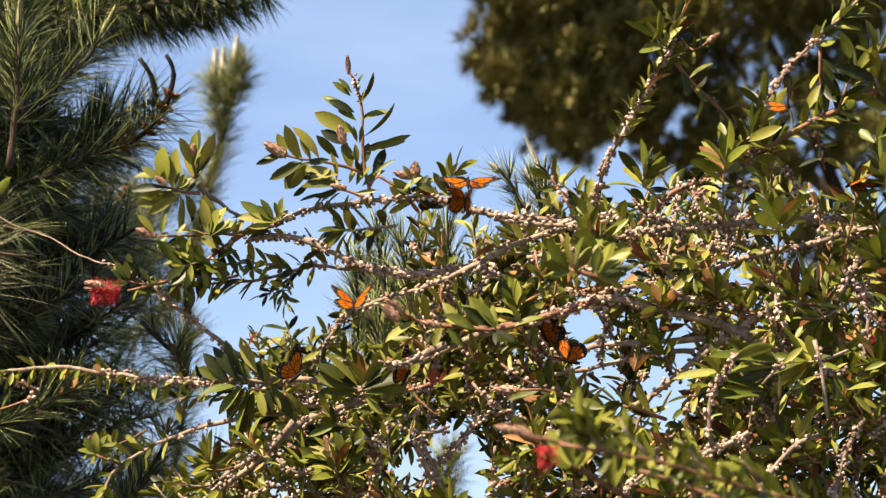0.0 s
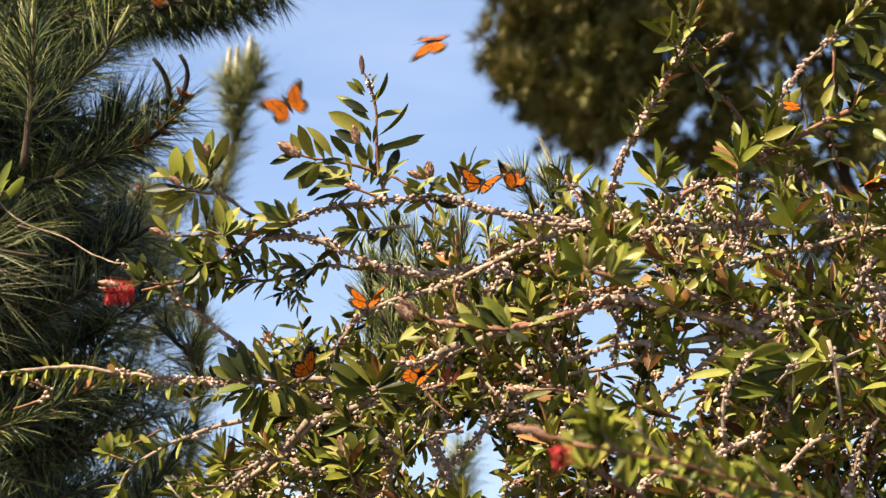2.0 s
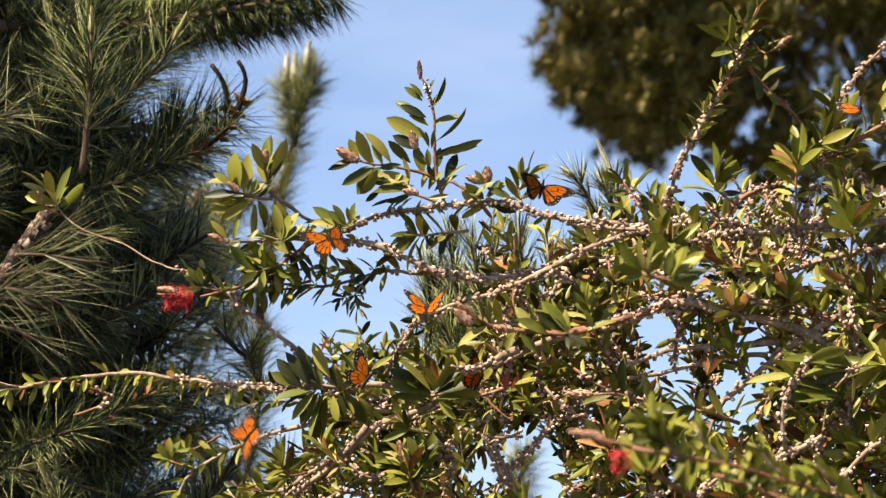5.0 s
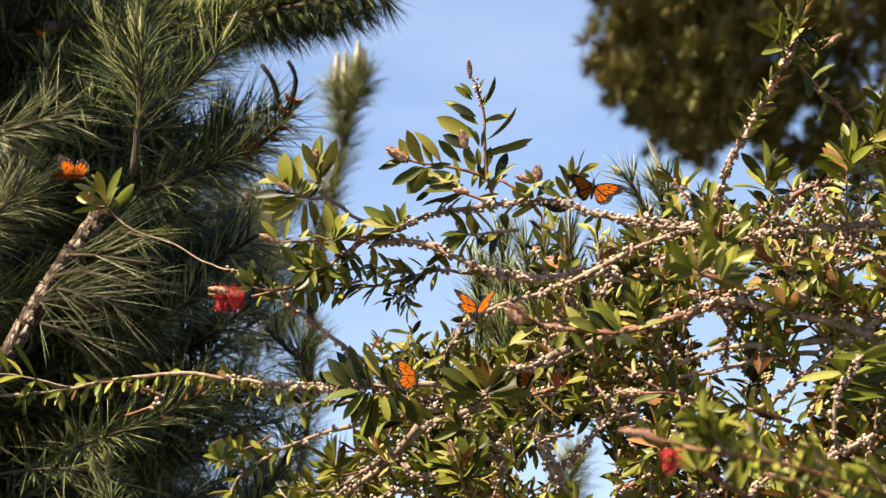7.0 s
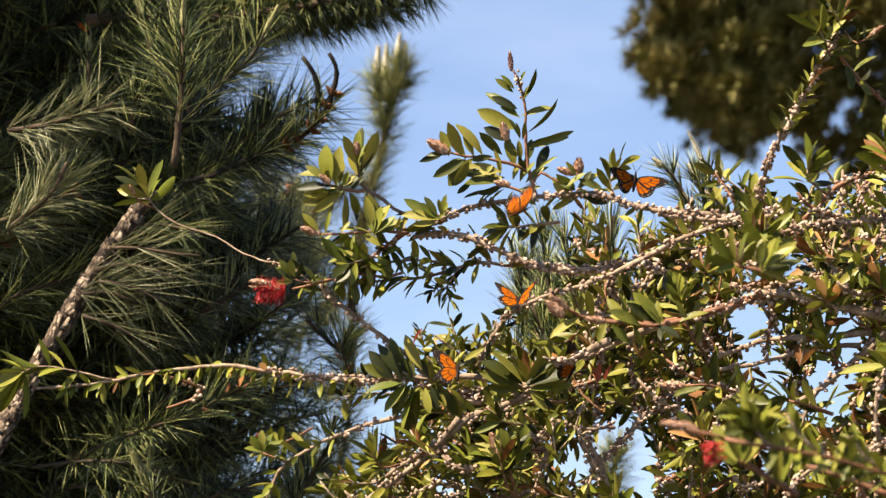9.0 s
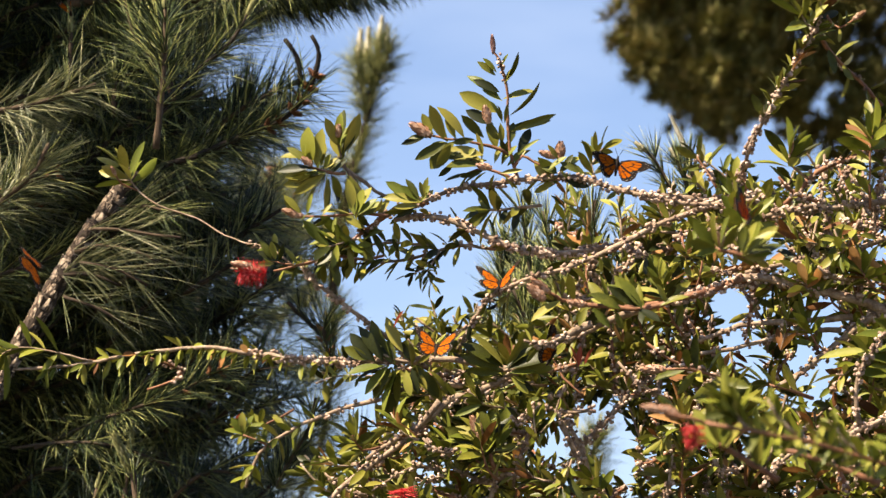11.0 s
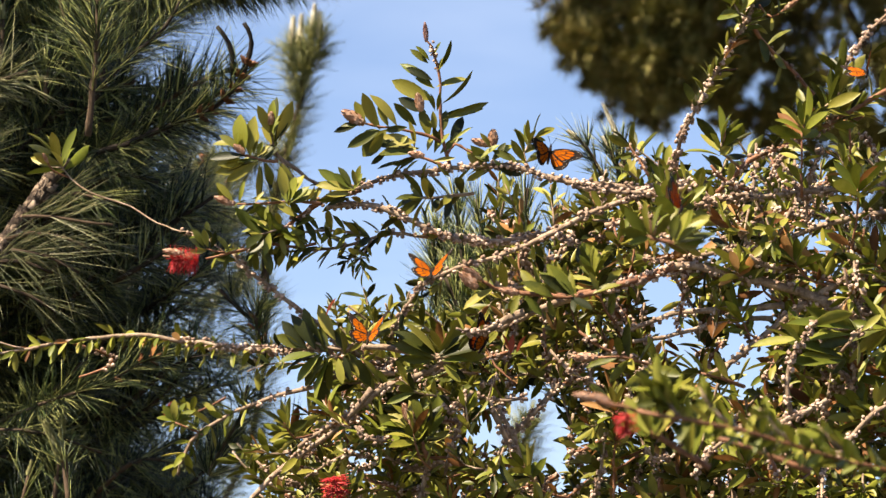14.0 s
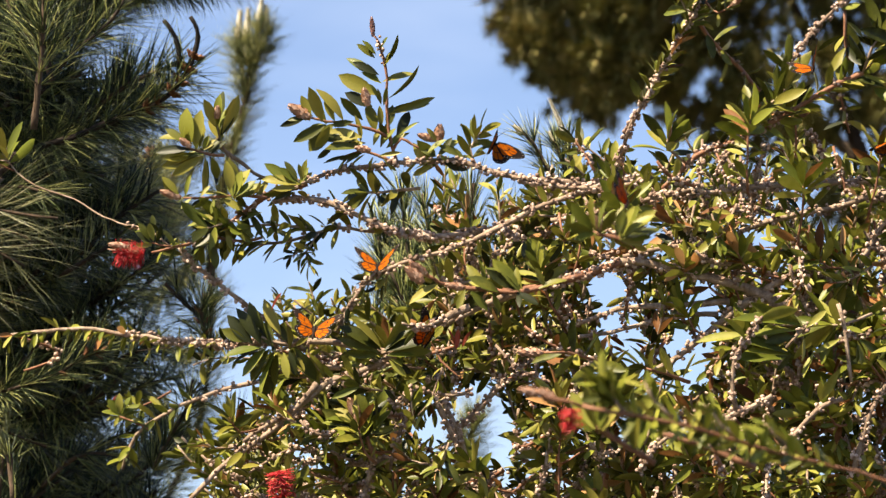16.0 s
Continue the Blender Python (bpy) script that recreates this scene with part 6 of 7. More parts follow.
pine_limb(pine, [(-0.974, 7.205, 3.237), (-0.974, 7.194, 3.294), (-0.974, 7.19, 3.317)], .005, .004, needles=(0, 1, 400, 0.11, 30), candle=(.03, .006))
pine_limb(pine, [(-1.318, 7.316, 3.19), (-1.212, 7.314, 3.202), (-1.13, 7.309, 3.225)], .006, .004, needles=(0, 1, 697, 0.165, 40))
pine_limb(pine, [(-1.294, 7.374, 2.891), (-1.224, 7.365, 2.937), (-1.142, 7.361, 2.96), (-1.071, 7.354, 2.995)], .006, .004, needles=(0, 1, 542, 0.165, 40))
pine_limb(pine, [(-1.009, 7.151, 2.991), (-0.952, 7.151, 2.991), (-0.883, 7.153, 2.98), (-0.826, 7.154, 2.974)], .004, .003, needles=(0, 1, 135, 0.20, 38), thick=.0019, lit_tone=1)
pine_limb(pine, [(-1.066, 7.177, 2.857), (-0.997, 7.181, 2.834), (-0.94, 7.188, 2.801)], .004, .003, needles=(0, 1, 135, 0.20, 38), thick=.0019, lit_tone=1)
pine_limb(pine, [(-1.031, 7.164, 2.924), (-0.963, 7.166, 2.913), (-0.894, 7.173, 2.879)], .004, .003, needles=(0, 1, 135, 0.20, 34), thick=.0019, lit_tone=1)
pine_limb(pine, [(-1.333, 7.369, 3.022), (-1.239, 7.362, 3.056), (-1.157, 7.356, 3.091)], .005, .003, needles=(.1, 1, 525, 0.16, 40), thick=.0018, cones=10, lit_tone=1)
pine_limb(pine, [(-1.333, 7.351, 3.114), (-1.239, 7.344, 3.149), (-1.157, 7.335, 3.195)], .005, .003, needles=(.1, 1, 525, 0.16, 40), thick=.0018)
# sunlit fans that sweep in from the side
pine_limb(pine, [(-1.168, 6.829, 3.162), (-1.101, 6.827, 3.172), (-1.024, 6.823, 3.193), (-0.959, 6.819, 3.214)], .006, .004, needles=(.05, 1, 520, .15, 38), thick=.0018, lit_tone=1)
pine_limb(pine, [(-1.169, 6.865, 2.973), (-1.113, 6.857, 3.016), (-1.074, 6.849, 3.053), (-1.052, 6.84, 3.102)], .006, .004, needles=(.1, 1, 520, .15, 42), thick=.0018, lit_tone=1)
pine_limb(pine, [(-0.851, 6.919, 3.106), (-0.842, 6.903, 3.194), (-0.833, 6.884, 3.292), (-0.831, 6.867, 3.38)], .007, .004, needles=(.35, 1, 700, .16, 58), thick=.0017, candle=(.05, .006))
# lower shoots
pine_limb(pine, [(-0.976, 7.373, 2.374), (-0.959, 7.362, 2.431), (-0.953, 7.351, 2.488), (-0.946, 7.34, 2.545)], .006, .005, needles=(0, 1, 240, 0.11, 32), candle=(.075, .007))
pine_limb(pine, [(-1.046, 7.373, 2.374), (-1.022, 7.359, 2.443), (-1.011, 7.351, 2.488)], .005, .004, needles=(0, 1, 240, 0.121, 32), candle=(.03, .005))
pine_limb(pine, [(-1.223, 7.881, 2.64), (-1.055, 7.475, 2.633), (-0.935, 7.27, 2.64), (-0.855, 7.266, 2.662), (-0.774, 7.257, 2.708), (-0.74, 7.255, 2.719)], .0035, .003, needles=(.45, 1, 581, 0.132, 36), cones=9)
pine_limb(pine, [(-1.281, 7.931, 2.646), (-1.133, 7.532, 2.605), (-1.022, 7.333, 2.579), (-0.953, 7.335, 2.567), (-0.895, 7.34, 2.545), (-0.861, 7.342, 2.533)], .0035, .003, needles=(.5, 1, 260, 0.121, 40))
pine_limb(pine, [(-0.86, 7.473, 2.909), (-0.801, 7.466, 2.944), (-0.753, 7.46, 2.973), (-0.723, 7.454, 3.004)], .006, .004, needles=(0, 1, 625, 0.11, 50))
pine_limb(pine, [(-0.543, 7.554, 2.753), (-0.555, 7.545, 2.8), (-0.561, 7.536, 2.847), (-0.549, 7.531, 2.87)], .005, .004, needles=(0, 1, 625, 0.11, 40), cones=6)
pine_limb(pine, [(-0.662, 7.599, 2.518), (-0.627, 7.586, 2.588), (-0.591, 7.574, 2.647), (-0.579, 7.563, 2.706)], .005, .004, needles=(0, 1, 625, 0.121, 40))
pine_limb(pine, [(-0.438, 7.672, 2.406), (-0.462, 7.656, 2.489), (-0.486, 7.64, 2.571), (-0.522, 7.626, 2.642)], .006, .004, needles=(0, 1, 525, 0.121, 40))
pine_limb(pine, [(-0.546, 7.59, 2.831), (-0.595, 7.583, 2.867), (-0.643, 7.573, 2.914)], .005, .004, needles=(0, 1, 525, 0.121, 40))
pine_limb(pine, [(-0.868, 6.894, 2.369), (-0.878, 6.894, 2.449), (-0.882, 6.891, 2.464)], .007, .006, needles=(0, 1, 160, .08, 34), candle=(.085, .0095))
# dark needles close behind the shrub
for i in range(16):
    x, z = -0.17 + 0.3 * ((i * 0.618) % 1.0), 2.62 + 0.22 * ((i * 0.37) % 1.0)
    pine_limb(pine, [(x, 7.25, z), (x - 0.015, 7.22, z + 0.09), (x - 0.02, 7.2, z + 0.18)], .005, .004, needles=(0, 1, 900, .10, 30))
# shoots that stand behind the shrub
pine_limb(pine, [(-0.027, 7.001, 2.713), (-0.054, 6.98, 2.822), (-0.073, 6.963, 2.909), (-0.088, 6.948, 2.986)], .006, .004, needles=(0, 1, 750, .10, 28))
pine_limb(pine, [(-0.094, 7.063, 2.655), (-0.105, 7.048, 2.732), (-0.13, 7.036, 2.798), (-0.15, 7.027, 2.842)], .006, .004, needles=(0, 1, 750, .10, 30))
pine_limb(pine, [(0.04, 6.993, 2.757), (0.018, 6.972, 2.866), (0.007, 6.955, 2.953), (0.012, 6.944, 3.007)], .006, .004, needles=(0, 1, 750, .10, 28))
pine_limb(pine, [(-0.05, 7.113, 2.663), (-0.044, 7.096, 2.751), (-0.038, 7.079, 2.84), (-0.036, 7.061, 2.928)], .006, .004, needles=(0, 1, 750, .10, 28))
pine_limb(pine, [(0.018, 7.109, 2.685), (-0.005, 7.096, 2.751), (-0.016, 7.079, 2.84), (-0.021, 7.066, 2.906)], .006, .004, needles=(0, 1, 750, .10, 28))
pine_limb(pine, [(-0.106, 7.079, 2.84), (-0.117, 7.066, 2.906), (-0.126, 7.053, 2.972), (-0.131, 7.044, 3.016)], .006, .004, needles=(0, 1, 600, .09, 26))
pine_limb(pine, [(0.086, 7.096, 2.751), (0.074, 7.079, 2.84), (0.069, 7.061, 2.928), (0.074, 7.048, 2.994)], .006, .004, needles=(0, 1, 600, .09, 26))
pine_limb(pine, [(0.223, 6.95, 2.975), (0.206, 6.938, 3.04), (0.198, 6.929, 3.086), (0.193, 6.926, 3.1)], .005, .004, needles=(0, .9, 525, .06, 25), candle=(.075, .0048), pale=1)
pine_limb(pine, [(0.195, 6.95, 2.975), (0.162, 6.94, 3.029), (0.129, 6.929, 3.084), (0.107, 6.925, 3.105)], .005, .004, needles=(0, .9, 542, 0.077, 30), candle=(.02, .005), pale=1)
pine_limb(pine, [(0.206, 6.95, 2.975), (0.195, 6.94, 3.029), (0.179, 6.931, 3.073), (0.171, 6.928, 3.089)], .005, .004, needles=(0, .9, 542, 0.077, 30), candle=(.02, .005), pale=1)
# second pine farther back
back_pine = tagged(new("pine_tree"), "young pine with pale upright candles behind the near pine", "tree")
back_pine.location = (-1.6, 14.2, -0.02)
pine_limb(back_pine, [(-0.952, 13.187, 3.909), (-0.92, 13.135, 4.177), (-0.868, 13.095, 4.382), (-0.815, 13.055, 4.588), (-0.801, 13.031, 4.712), (-0.797, 13.023, 4.753)], .02, .01, needles=(.2, 1, 1100, .13, 40), thick=.002, lit_tone=2)
pine_limb(back_pine, [(-0.822, 13.055, 4.588), (-0.851, 13.027, 4.732), (-0.851, 13.017, 4.784)], .008, .006, needles=(0, 1, 700, .13, 44), thick=.0028, candle=(.10, .011), pale=1, lit_tone=2)
pine_limb(back_pine, [(-0.794, 13.031, 4.712), (-0.78, 13.013, 4.804), (-0.776, 13.007, 4.831)], .008, .006, needles=(0, 1, 700, .13, 44), thick=.0028, candle=(.10, .011), pale=1, lit_tone=2)
pine_limb(back_pine, [(-0.794, 13.039, 4.67), (-0.746, 13.019, 4.773), (-0.742, 13.013, 4.804)], .008, .006, needles=(0, 1, 700, .13, 44), thick=.0028, candle=(.10, .011), pale=1, lit_tone=2)
pine_limb(back_pine, [(-0.805, 13.043, 4.65), (-0.818, 13.023, 4.753), (-0.818, 13.015, 4.79)], .008, .006, needles=(0, 1, 700, .13, 44), thick=.0028, candle=(.10, .011), pale=1, lit_tone=2)
pine_limb(back_pine, [(-0.868, 13.095, 4.382), (-0.973, 13.095, 4.382), (-1.077, 13.107, 4.321), (-1.161, 13.103, 4.341)], .012, .008, needles=(.1, 1, 1000, .14, 42), thick=.003, lit_tone=2)
pine_limb(back_pine, [(-0.92, 13.135, 4.177), (-1.057, 13.143, 4.135), (-1.182, 13.135, 4.177), (-1.245, 13.123, 4.238)], .012, .008, needles=(.1, 1, 1000, .14, 42), thick=.003, lit_tone=2)
pine_limb(back_pine, [(-0.931, 13.155, 4.074), (-1.077, 13.187, 3.909), (-1.161, 13.203, 3.827), (-1.224, 13.199, 3.847)], .012, .008, needles=(.1, 1, 1000, .14, 42), thick=.003, lit_tone=2)
pine_limb(back_pine, [(-1.14, 13.355, 3.045), (-1.015, 13.303, 3.312), (-0.952, 13.243, 3.621), (-0.952, 13.187, 3.909)], .012, .010, needles=(.1, 1, 700, .14, 50), thick=.0026, lit_tone=2)
pine_limb(back_pine, [(-1.015, 13.303, 3.312), (-1.14, 13.283, 3.415), (-1.224, 13.267, 3.498)], .012, .008, needles=(.1, 1, 1000, .14, 42), thick=.003, lit_tone=2)
pine_limb(back_pine, [(-0.952, 13.243, 3.621), (-1.098, 13.239, 3.642), (-1.224, 13.227, 3.703)], .012, .008, needles=(.1, 1, 1000, .14, 42), thick=.003, lit_tone=2)
pine_limb(back_pine, [(-0.05, 13.323, 3.209), (0.013, 13.299, 3.333), (0.034, 13.279, 3.436)], .012, .008, needles=(.1, 1, 1000, .14, 42), thick=.003, lit_tone=2)

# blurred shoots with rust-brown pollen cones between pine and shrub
pine_limb(back_pine, [(-0.962, 10.925, 3.601), (-0.97, 10.903, 3.721), (-0.978, 10.883, 3.824), (-0.983, 10.868, 3.901)], .012, .007, needles=(.1, .95, 800, .13, 42), thick=.0026, cones=40, lit_tone=2)
pine_limb(back_pine, [(-1.056, 10.726, 3.6), (-1.035, 10.712, 3.671), (-1.021, 10.699, 3.741), (-1.014, 10.687, 3.802)], .012, .007, needles=(.05, 1, 900, .14, 46), thick=.0028, lit_tone=2)
pine_limb(back_pine, [(-1.045, 10.98, 3.576), (-1.024, 10.968, 3.642), (-1.009, 10.955, 3.708), (-1.002, 10.944, 3.765)], .012, .007, needles=(.05, 1, 900, .14, 46), thick=.0028, cones=12, lit_tone=2)
pine_limb(back_pine, [(-1.006, 11.229, 3.584), (-0.984, 11.215, 3.658), (-0.969, 11.201, 3.731), (-0.961, 11.189, 3.795)], .012, .007, needles=(.05, 1, 900, .14, 46), thick=.0028, lit_tone=2)
pine_limb(back_pine, [(-0.999, 11.45, 3.734), (-0.977, 11.437, 3.803), (-0.962, 11.424, 3.872), (-0.954, 11.413, 3.932)], .012, .007, needles=(.05, 1, 900, .14, 46), thick=.0028, cones=12, lit_tone=2)
pine_limb(back_pine, [(-1.169, 11.663, 3.927), (-1.146, 11.653, 3.985), (-1.131, 11.642, 4.042), (-1.123, 11.632, 4.092)], .012, .007, needles=(.05, 1, 900, .14, 46), thick=.0028, lit_tone=2)
pine_limb(back_pine, [(-1.079, 11.908, 3.956), (-1.055, 11.898, 4.008), (-1.04, 11.888, 4.06), (-1.032, 11.88, 4.105)], .012, .007, needles=(.05, 1, 900, .14, 46), thick=.0028, lit_tone=2)
pine_limb(back_pine, [(-1.179, 12.163, 3.927), (-1.155, 12.155, 3.974), (-1.139, 12.146, 4.021), (-1.131, 12.138, 4.061)], .012, .007, needles=(.05, 1, 900, .14, 46), thick=.0028, lit_tone=2)

# trunks, and the shaded inner boughs of the near pine
for tree, r in ((pine, 0.16), (back_pine, 0.07)):
    p, w = spline([(0, 0, 0), (0.03, 0.02, 1.2), (-0.04, 0, 2.6), (0.05, 0.05, 4.2)] + ([(0, 0, 6.5)] if tree is pine else []), 0.15)
    part("trunk", *tube(p, w, np.linspace(r, r * 0.35, len(p)), 12, 0.08), PINE_BARK, tree)
rnd = random.Random(9)
HOLLOW = (0.0899, 0.2027)


def inner_bough(x, y, z, reach, per, thick):
    a = np.array((x - reach, y + 0.25, z - 0.1))
    b = np.array((x, y, z))
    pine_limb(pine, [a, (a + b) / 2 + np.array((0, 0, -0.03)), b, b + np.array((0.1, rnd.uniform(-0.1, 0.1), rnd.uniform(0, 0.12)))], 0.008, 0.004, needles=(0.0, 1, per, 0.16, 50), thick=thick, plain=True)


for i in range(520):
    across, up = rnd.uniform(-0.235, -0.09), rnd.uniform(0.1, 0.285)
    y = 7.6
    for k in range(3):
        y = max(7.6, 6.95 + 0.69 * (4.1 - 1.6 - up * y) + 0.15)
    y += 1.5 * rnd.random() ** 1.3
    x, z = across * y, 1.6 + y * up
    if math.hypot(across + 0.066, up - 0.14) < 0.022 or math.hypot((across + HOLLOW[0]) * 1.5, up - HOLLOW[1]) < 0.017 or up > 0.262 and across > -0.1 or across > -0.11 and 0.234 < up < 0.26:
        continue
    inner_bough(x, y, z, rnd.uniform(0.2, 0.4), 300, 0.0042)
# unseen upper canopy, added with thickened needles to shade the inner boughs
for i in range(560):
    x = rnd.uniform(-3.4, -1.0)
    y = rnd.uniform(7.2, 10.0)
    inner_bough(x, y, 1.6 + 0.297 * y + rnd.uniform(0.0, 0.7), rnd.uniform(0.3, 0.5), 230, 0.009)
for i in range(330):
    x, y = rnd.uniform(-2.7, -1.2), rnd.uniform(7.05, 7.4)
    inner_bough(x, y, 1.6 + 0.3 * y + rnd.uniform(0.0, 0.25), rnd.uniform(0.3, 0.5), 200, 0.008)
for i in range(9):
    a, up = i * 2.3, 2.0 + 0.45 * i
    o = np.array((math.cos(a), math.sin(a) * 0.6, 0.1))
    s = np.array(pine.location) + np.array((0, 0, up))
    pine_limb(pine, [s, s + o * 0.7, s + o * 1.3 + np.array((0, 0, 0.2))], 0.04, 0.012, needles=(0.3, 1, 525, 0.16, 50), thick=0.002)


# ---- the far tree: a broad dark crown ----
far_tree = tagged(new("pine_tree"), "large dark pine with dense olive crown far behind", "tree")
far_tree.location = (4.9, 35.6, -0.02)
FAR_BASE = np.array(far_tree.location)
p, w = spline([(0, 0, 0), (0.1, 0, 4), (-0.1, 0, 8), (-0.2, 0, 11), (0, 0, 14)], 0.4)
part("trunk", *tube(p, w, np.linspace(0.22, 0.07, len(p)), 12, 0.06), PINE_BARK, far_tree)
rnd = random.Random(3)


def lobe(centre, size, tufts, blade, name="crown"):
    """A mass of needle tufts round short twigs, denser at its skin."""
    h = Heap()
    d = np.random.normal(0, 1, (tufts, 3))
    d = d / np.linalg.norm(d, axis=1)[:, None]
    r = np.random.uniform(0.2, 1.0, tufts) ** 0.5 * (1 + 0.16 * np.sin(5 * d[:, 0] + 7 * d[:, 2]) + 0.1 * np.sin(11 * d[:, 1] - 9 * d[:, 2]))
    knots = np.random.normal(0, 1, (max(8, tufts // 9), 3))
    knots = knots / np.linalg.norm(knots, axis=1)[:, None] * np.random.uniform(0.25, 1.0, (len(knots), 1)) ** 0.4
    near = knots[np.random.randint(0, len(knots), tufts)]
    r = r * 0 + 1
    c = np.repeat(np.array(centre) + near * np.array(size) + d * r[:, None] * np.random.uniform(0.02, 0.17, (tufts, 1)), 40, 0)
    o = np.repeat(d + np.array((0, 0, 0.35)), 40, 0) + np.random.normal(0, 0.75, (tufts * 40, 3))
    o = o / np.linalg.norm(o, axis=1)[:, None]
    s = np.cross(o, np.array((0.3, 0.2, 1.0)))
    s = s / np.maximum(np.linalg.norm(s, axis=1), 0.1)[:, None] * 0.011
    e = c + o * (blade * np.random.uniform(0.6, 1.1, tufts * 40))[:, None]
    h.many(np.stack([c - s, c + s, e], 1), [(0, 1, 2)])
    ob = h.made(name, FAR_NEEDLE, far_tree, kind="part")
    return ob


lobe((-3.80, -1.63, 10.29), (0.77, 0.90, 0.90), 1500, 0.17)
lobe((-3.94, -1.78, 11.05), (0.82, 0.90, 0.82), 800, 0.17)
lobe((-3.66, -1.50, 9.59), (0.52, 0.90, 0.38), 420, 0.16)
lobe((-2.95, -0.67, 10.60), (0.73, 0.90, 0.96), 1000, 0.18)
lobe((-2.05, -0.76, 11.04), (0.96, 0.90, 0.68), 900, 0.18)
lobe((-0.98, -0.77, 11.10), (0.85, 0.90, 0.51), 460, 0.18)
lobe((-2.56, -0.51, 9.77), (0.68, 0.90, 0.39), 330, 0.17)
lobe((-1.82, -0.42, 9.32), (0.85, 0.90, 0.25), 270, 0.17)
lobe((-1.31, -0.57, 10.10), (0.96, 0.90, 0.45), 300, 0.17)
lobe((-2.20, 0.02, 12.27), (2.43, 0.90, 0.75), 1300, 0.20)
lobe((-0.98, -0.27, 8.55), (0.45, 0.90, 0.23), 180, 0.17)
lobe((-0.64, -0.46, 9.49), (0.34, 0.90, 0.34), 180, 0.17)
for a, b, r in (((-0.1, 0, 7.0), (-1.95, -0.6, 11.2), 0.12), ((-0.1, 0, 8.4), (-3.6, -0.2, 10.8), 0.09), ((-0.1, 0, 9.0), (-2.6, -0.4, 12.0), 0.08), ((-0.1, 0, 9.4), (1.4, 0.3, 11.4), 0.08)):
    q, w = spline([a, (np.array(a) + np.array(b)) / 2 + np.array((0, 0, 0.15)), b], 0.2)
    part("limb", *tube(q, w, np.linspace(r, r * 0.4, len(q)), 8, 0.1), PINE_BARK, far_tree)


# ---- butterflies ----

FORE = [(2, 10), (12, 20), (26, 29), (38, 34), (47, 34.5), (50, 31), (46, 22), (40, 13), (33, 4), (26, 0), (12, 0), (2, 3)]
HIND = [(2, 4), (14, 3), (26, 2), (34, -4), (37, -12), (34, -20), (28, -26), (20, -29), (12, -27), (6, -18), (2, -6)]


def wing(name, outline, veins, parent, side):
    """A scalloped wing plate, 1 unit a millimetre: black veins and rim, orange cells proud of it on both faces, white spots in the rim."""
    root = Vector((1.5, 5.0 if name == "forewing" else 2.0))
    rim = [Vector(p) for p in outline]
    verts, faces, slots = [], [], []

    def reach(a):
        d = Vector((math.cos(a), math.sin(a)))
        best = 1.0
        for p, q in zip(rim, rim[1:] + rim[:1]):
            e = q - p
            det = d.x * -e.y + d.y * e.x
            if abs(det) > 1e-9:
                w = p - root
                t, u = (w.x * -e.y + w.y * e.x) / det, (d.x * w.y - d.y * w.x) / det
                if t > best and -0.01 <= u <= 1.01:
                    best = t
        return best

    def put(points, z, slot):
        k = len(verts)
        verts.extend([(side * p.x / 1000, p.y / 1000, z / 1000) for p in points])
        faces.append(tuple(range(k, k + len(points))))
        slots.append(slot)

    for z in (0.12, -0.12):
        put(rim, z, 0)
    for p, q in zip(rim, rim[1:] + rim[:1]):
        k = len(verts)
        verts.extend([(side * c.x / 1000, c.y / 1000, z / 1000) for c, z in ((p, 0.12), (q, 0.12), (q, -0.12), (p, -0.12))])
        faces.append((k, k + 1, k + 2, k + 3))
        slots.append(0)
    for a0, a1 in zip(veins, veins[1:]):
        a0, a1 = radians(a0), radians(a1)
        gap = (a1 - a0) * 0.11
        for z in (0.28, -0.28):
            for inner, outer in ((0.12, 0.44), (0.48, 0.80 if name == 'hindwing' or a0 < 0.3 else 0.72)):
                arc = [a0 + gap + (a1 - a0 - 2 * gap) * i / 4 for i in range(5)]
                put([root + Vector((math.cos(a), math.sin(a))) * reach(a) * inner for a in arc] + [root + Vector((math.cos(a), math.sin(a))) * reach(a) * outer * (0.97 if i in (0, 4) else 1) for i, a in reversed(list(enumerate(arc)))], z, 1)
            for f in (0.3, 0.7):
                a = a0 + (a1 - a0) * f
                c = root + Vector((math.cos(a), math.sin(a))) * reach(a) * 0.92
                put([c + Vector((math.cos(g), math.sin(g))) * 0.5 for g in (0, 1.05, 2.1, 3.14, 4.2, 5.25)], z, 2)
    return part(name, verts, faces, [BLACK, ORANGE, WHITE], parent, slots=slots, smooth=False)


def butterfly(label):
    ob = tagged(new("butterfly"), label, "butterfly", "monarch-patterned butterflies")
    p, w = spline([(0, -0.020, -0.001), (0, -0.008, 0), (0, 0.006, 0.001), (0, 0.016, 0.001)], 0.003)
    v, f = tube(p, w, [0.001 + 0.0022 * math.sin(math.pi * (0.1 + 0.85 * i / (len(p) - 1))) for i in range(len(p))], 8)
    part("body", v, f, BLACK, ob)
    for s in (1, -1):
        p, w = spline([(0.0008 * s, 0.016, 0.001), (0.004 * s, 0.022, 0.003), (0.008 * s, 0.029, 0.004)], 0.004)
        part("antenna", *tube(p, w, np.linspace(0.0003, 0.0005, len(p)), 4), BLACK, ob)
    wings = []
    for s in (1, -1):
        wings.append((wing("forewing", FORE, (-8, 8, 20, 30, 38, 47), ob, s), s))
        wings.append((wing("hindwing", HIND, (-88, -68, -50, -34, -18, 0), ob, s), s))
    return ob, wings


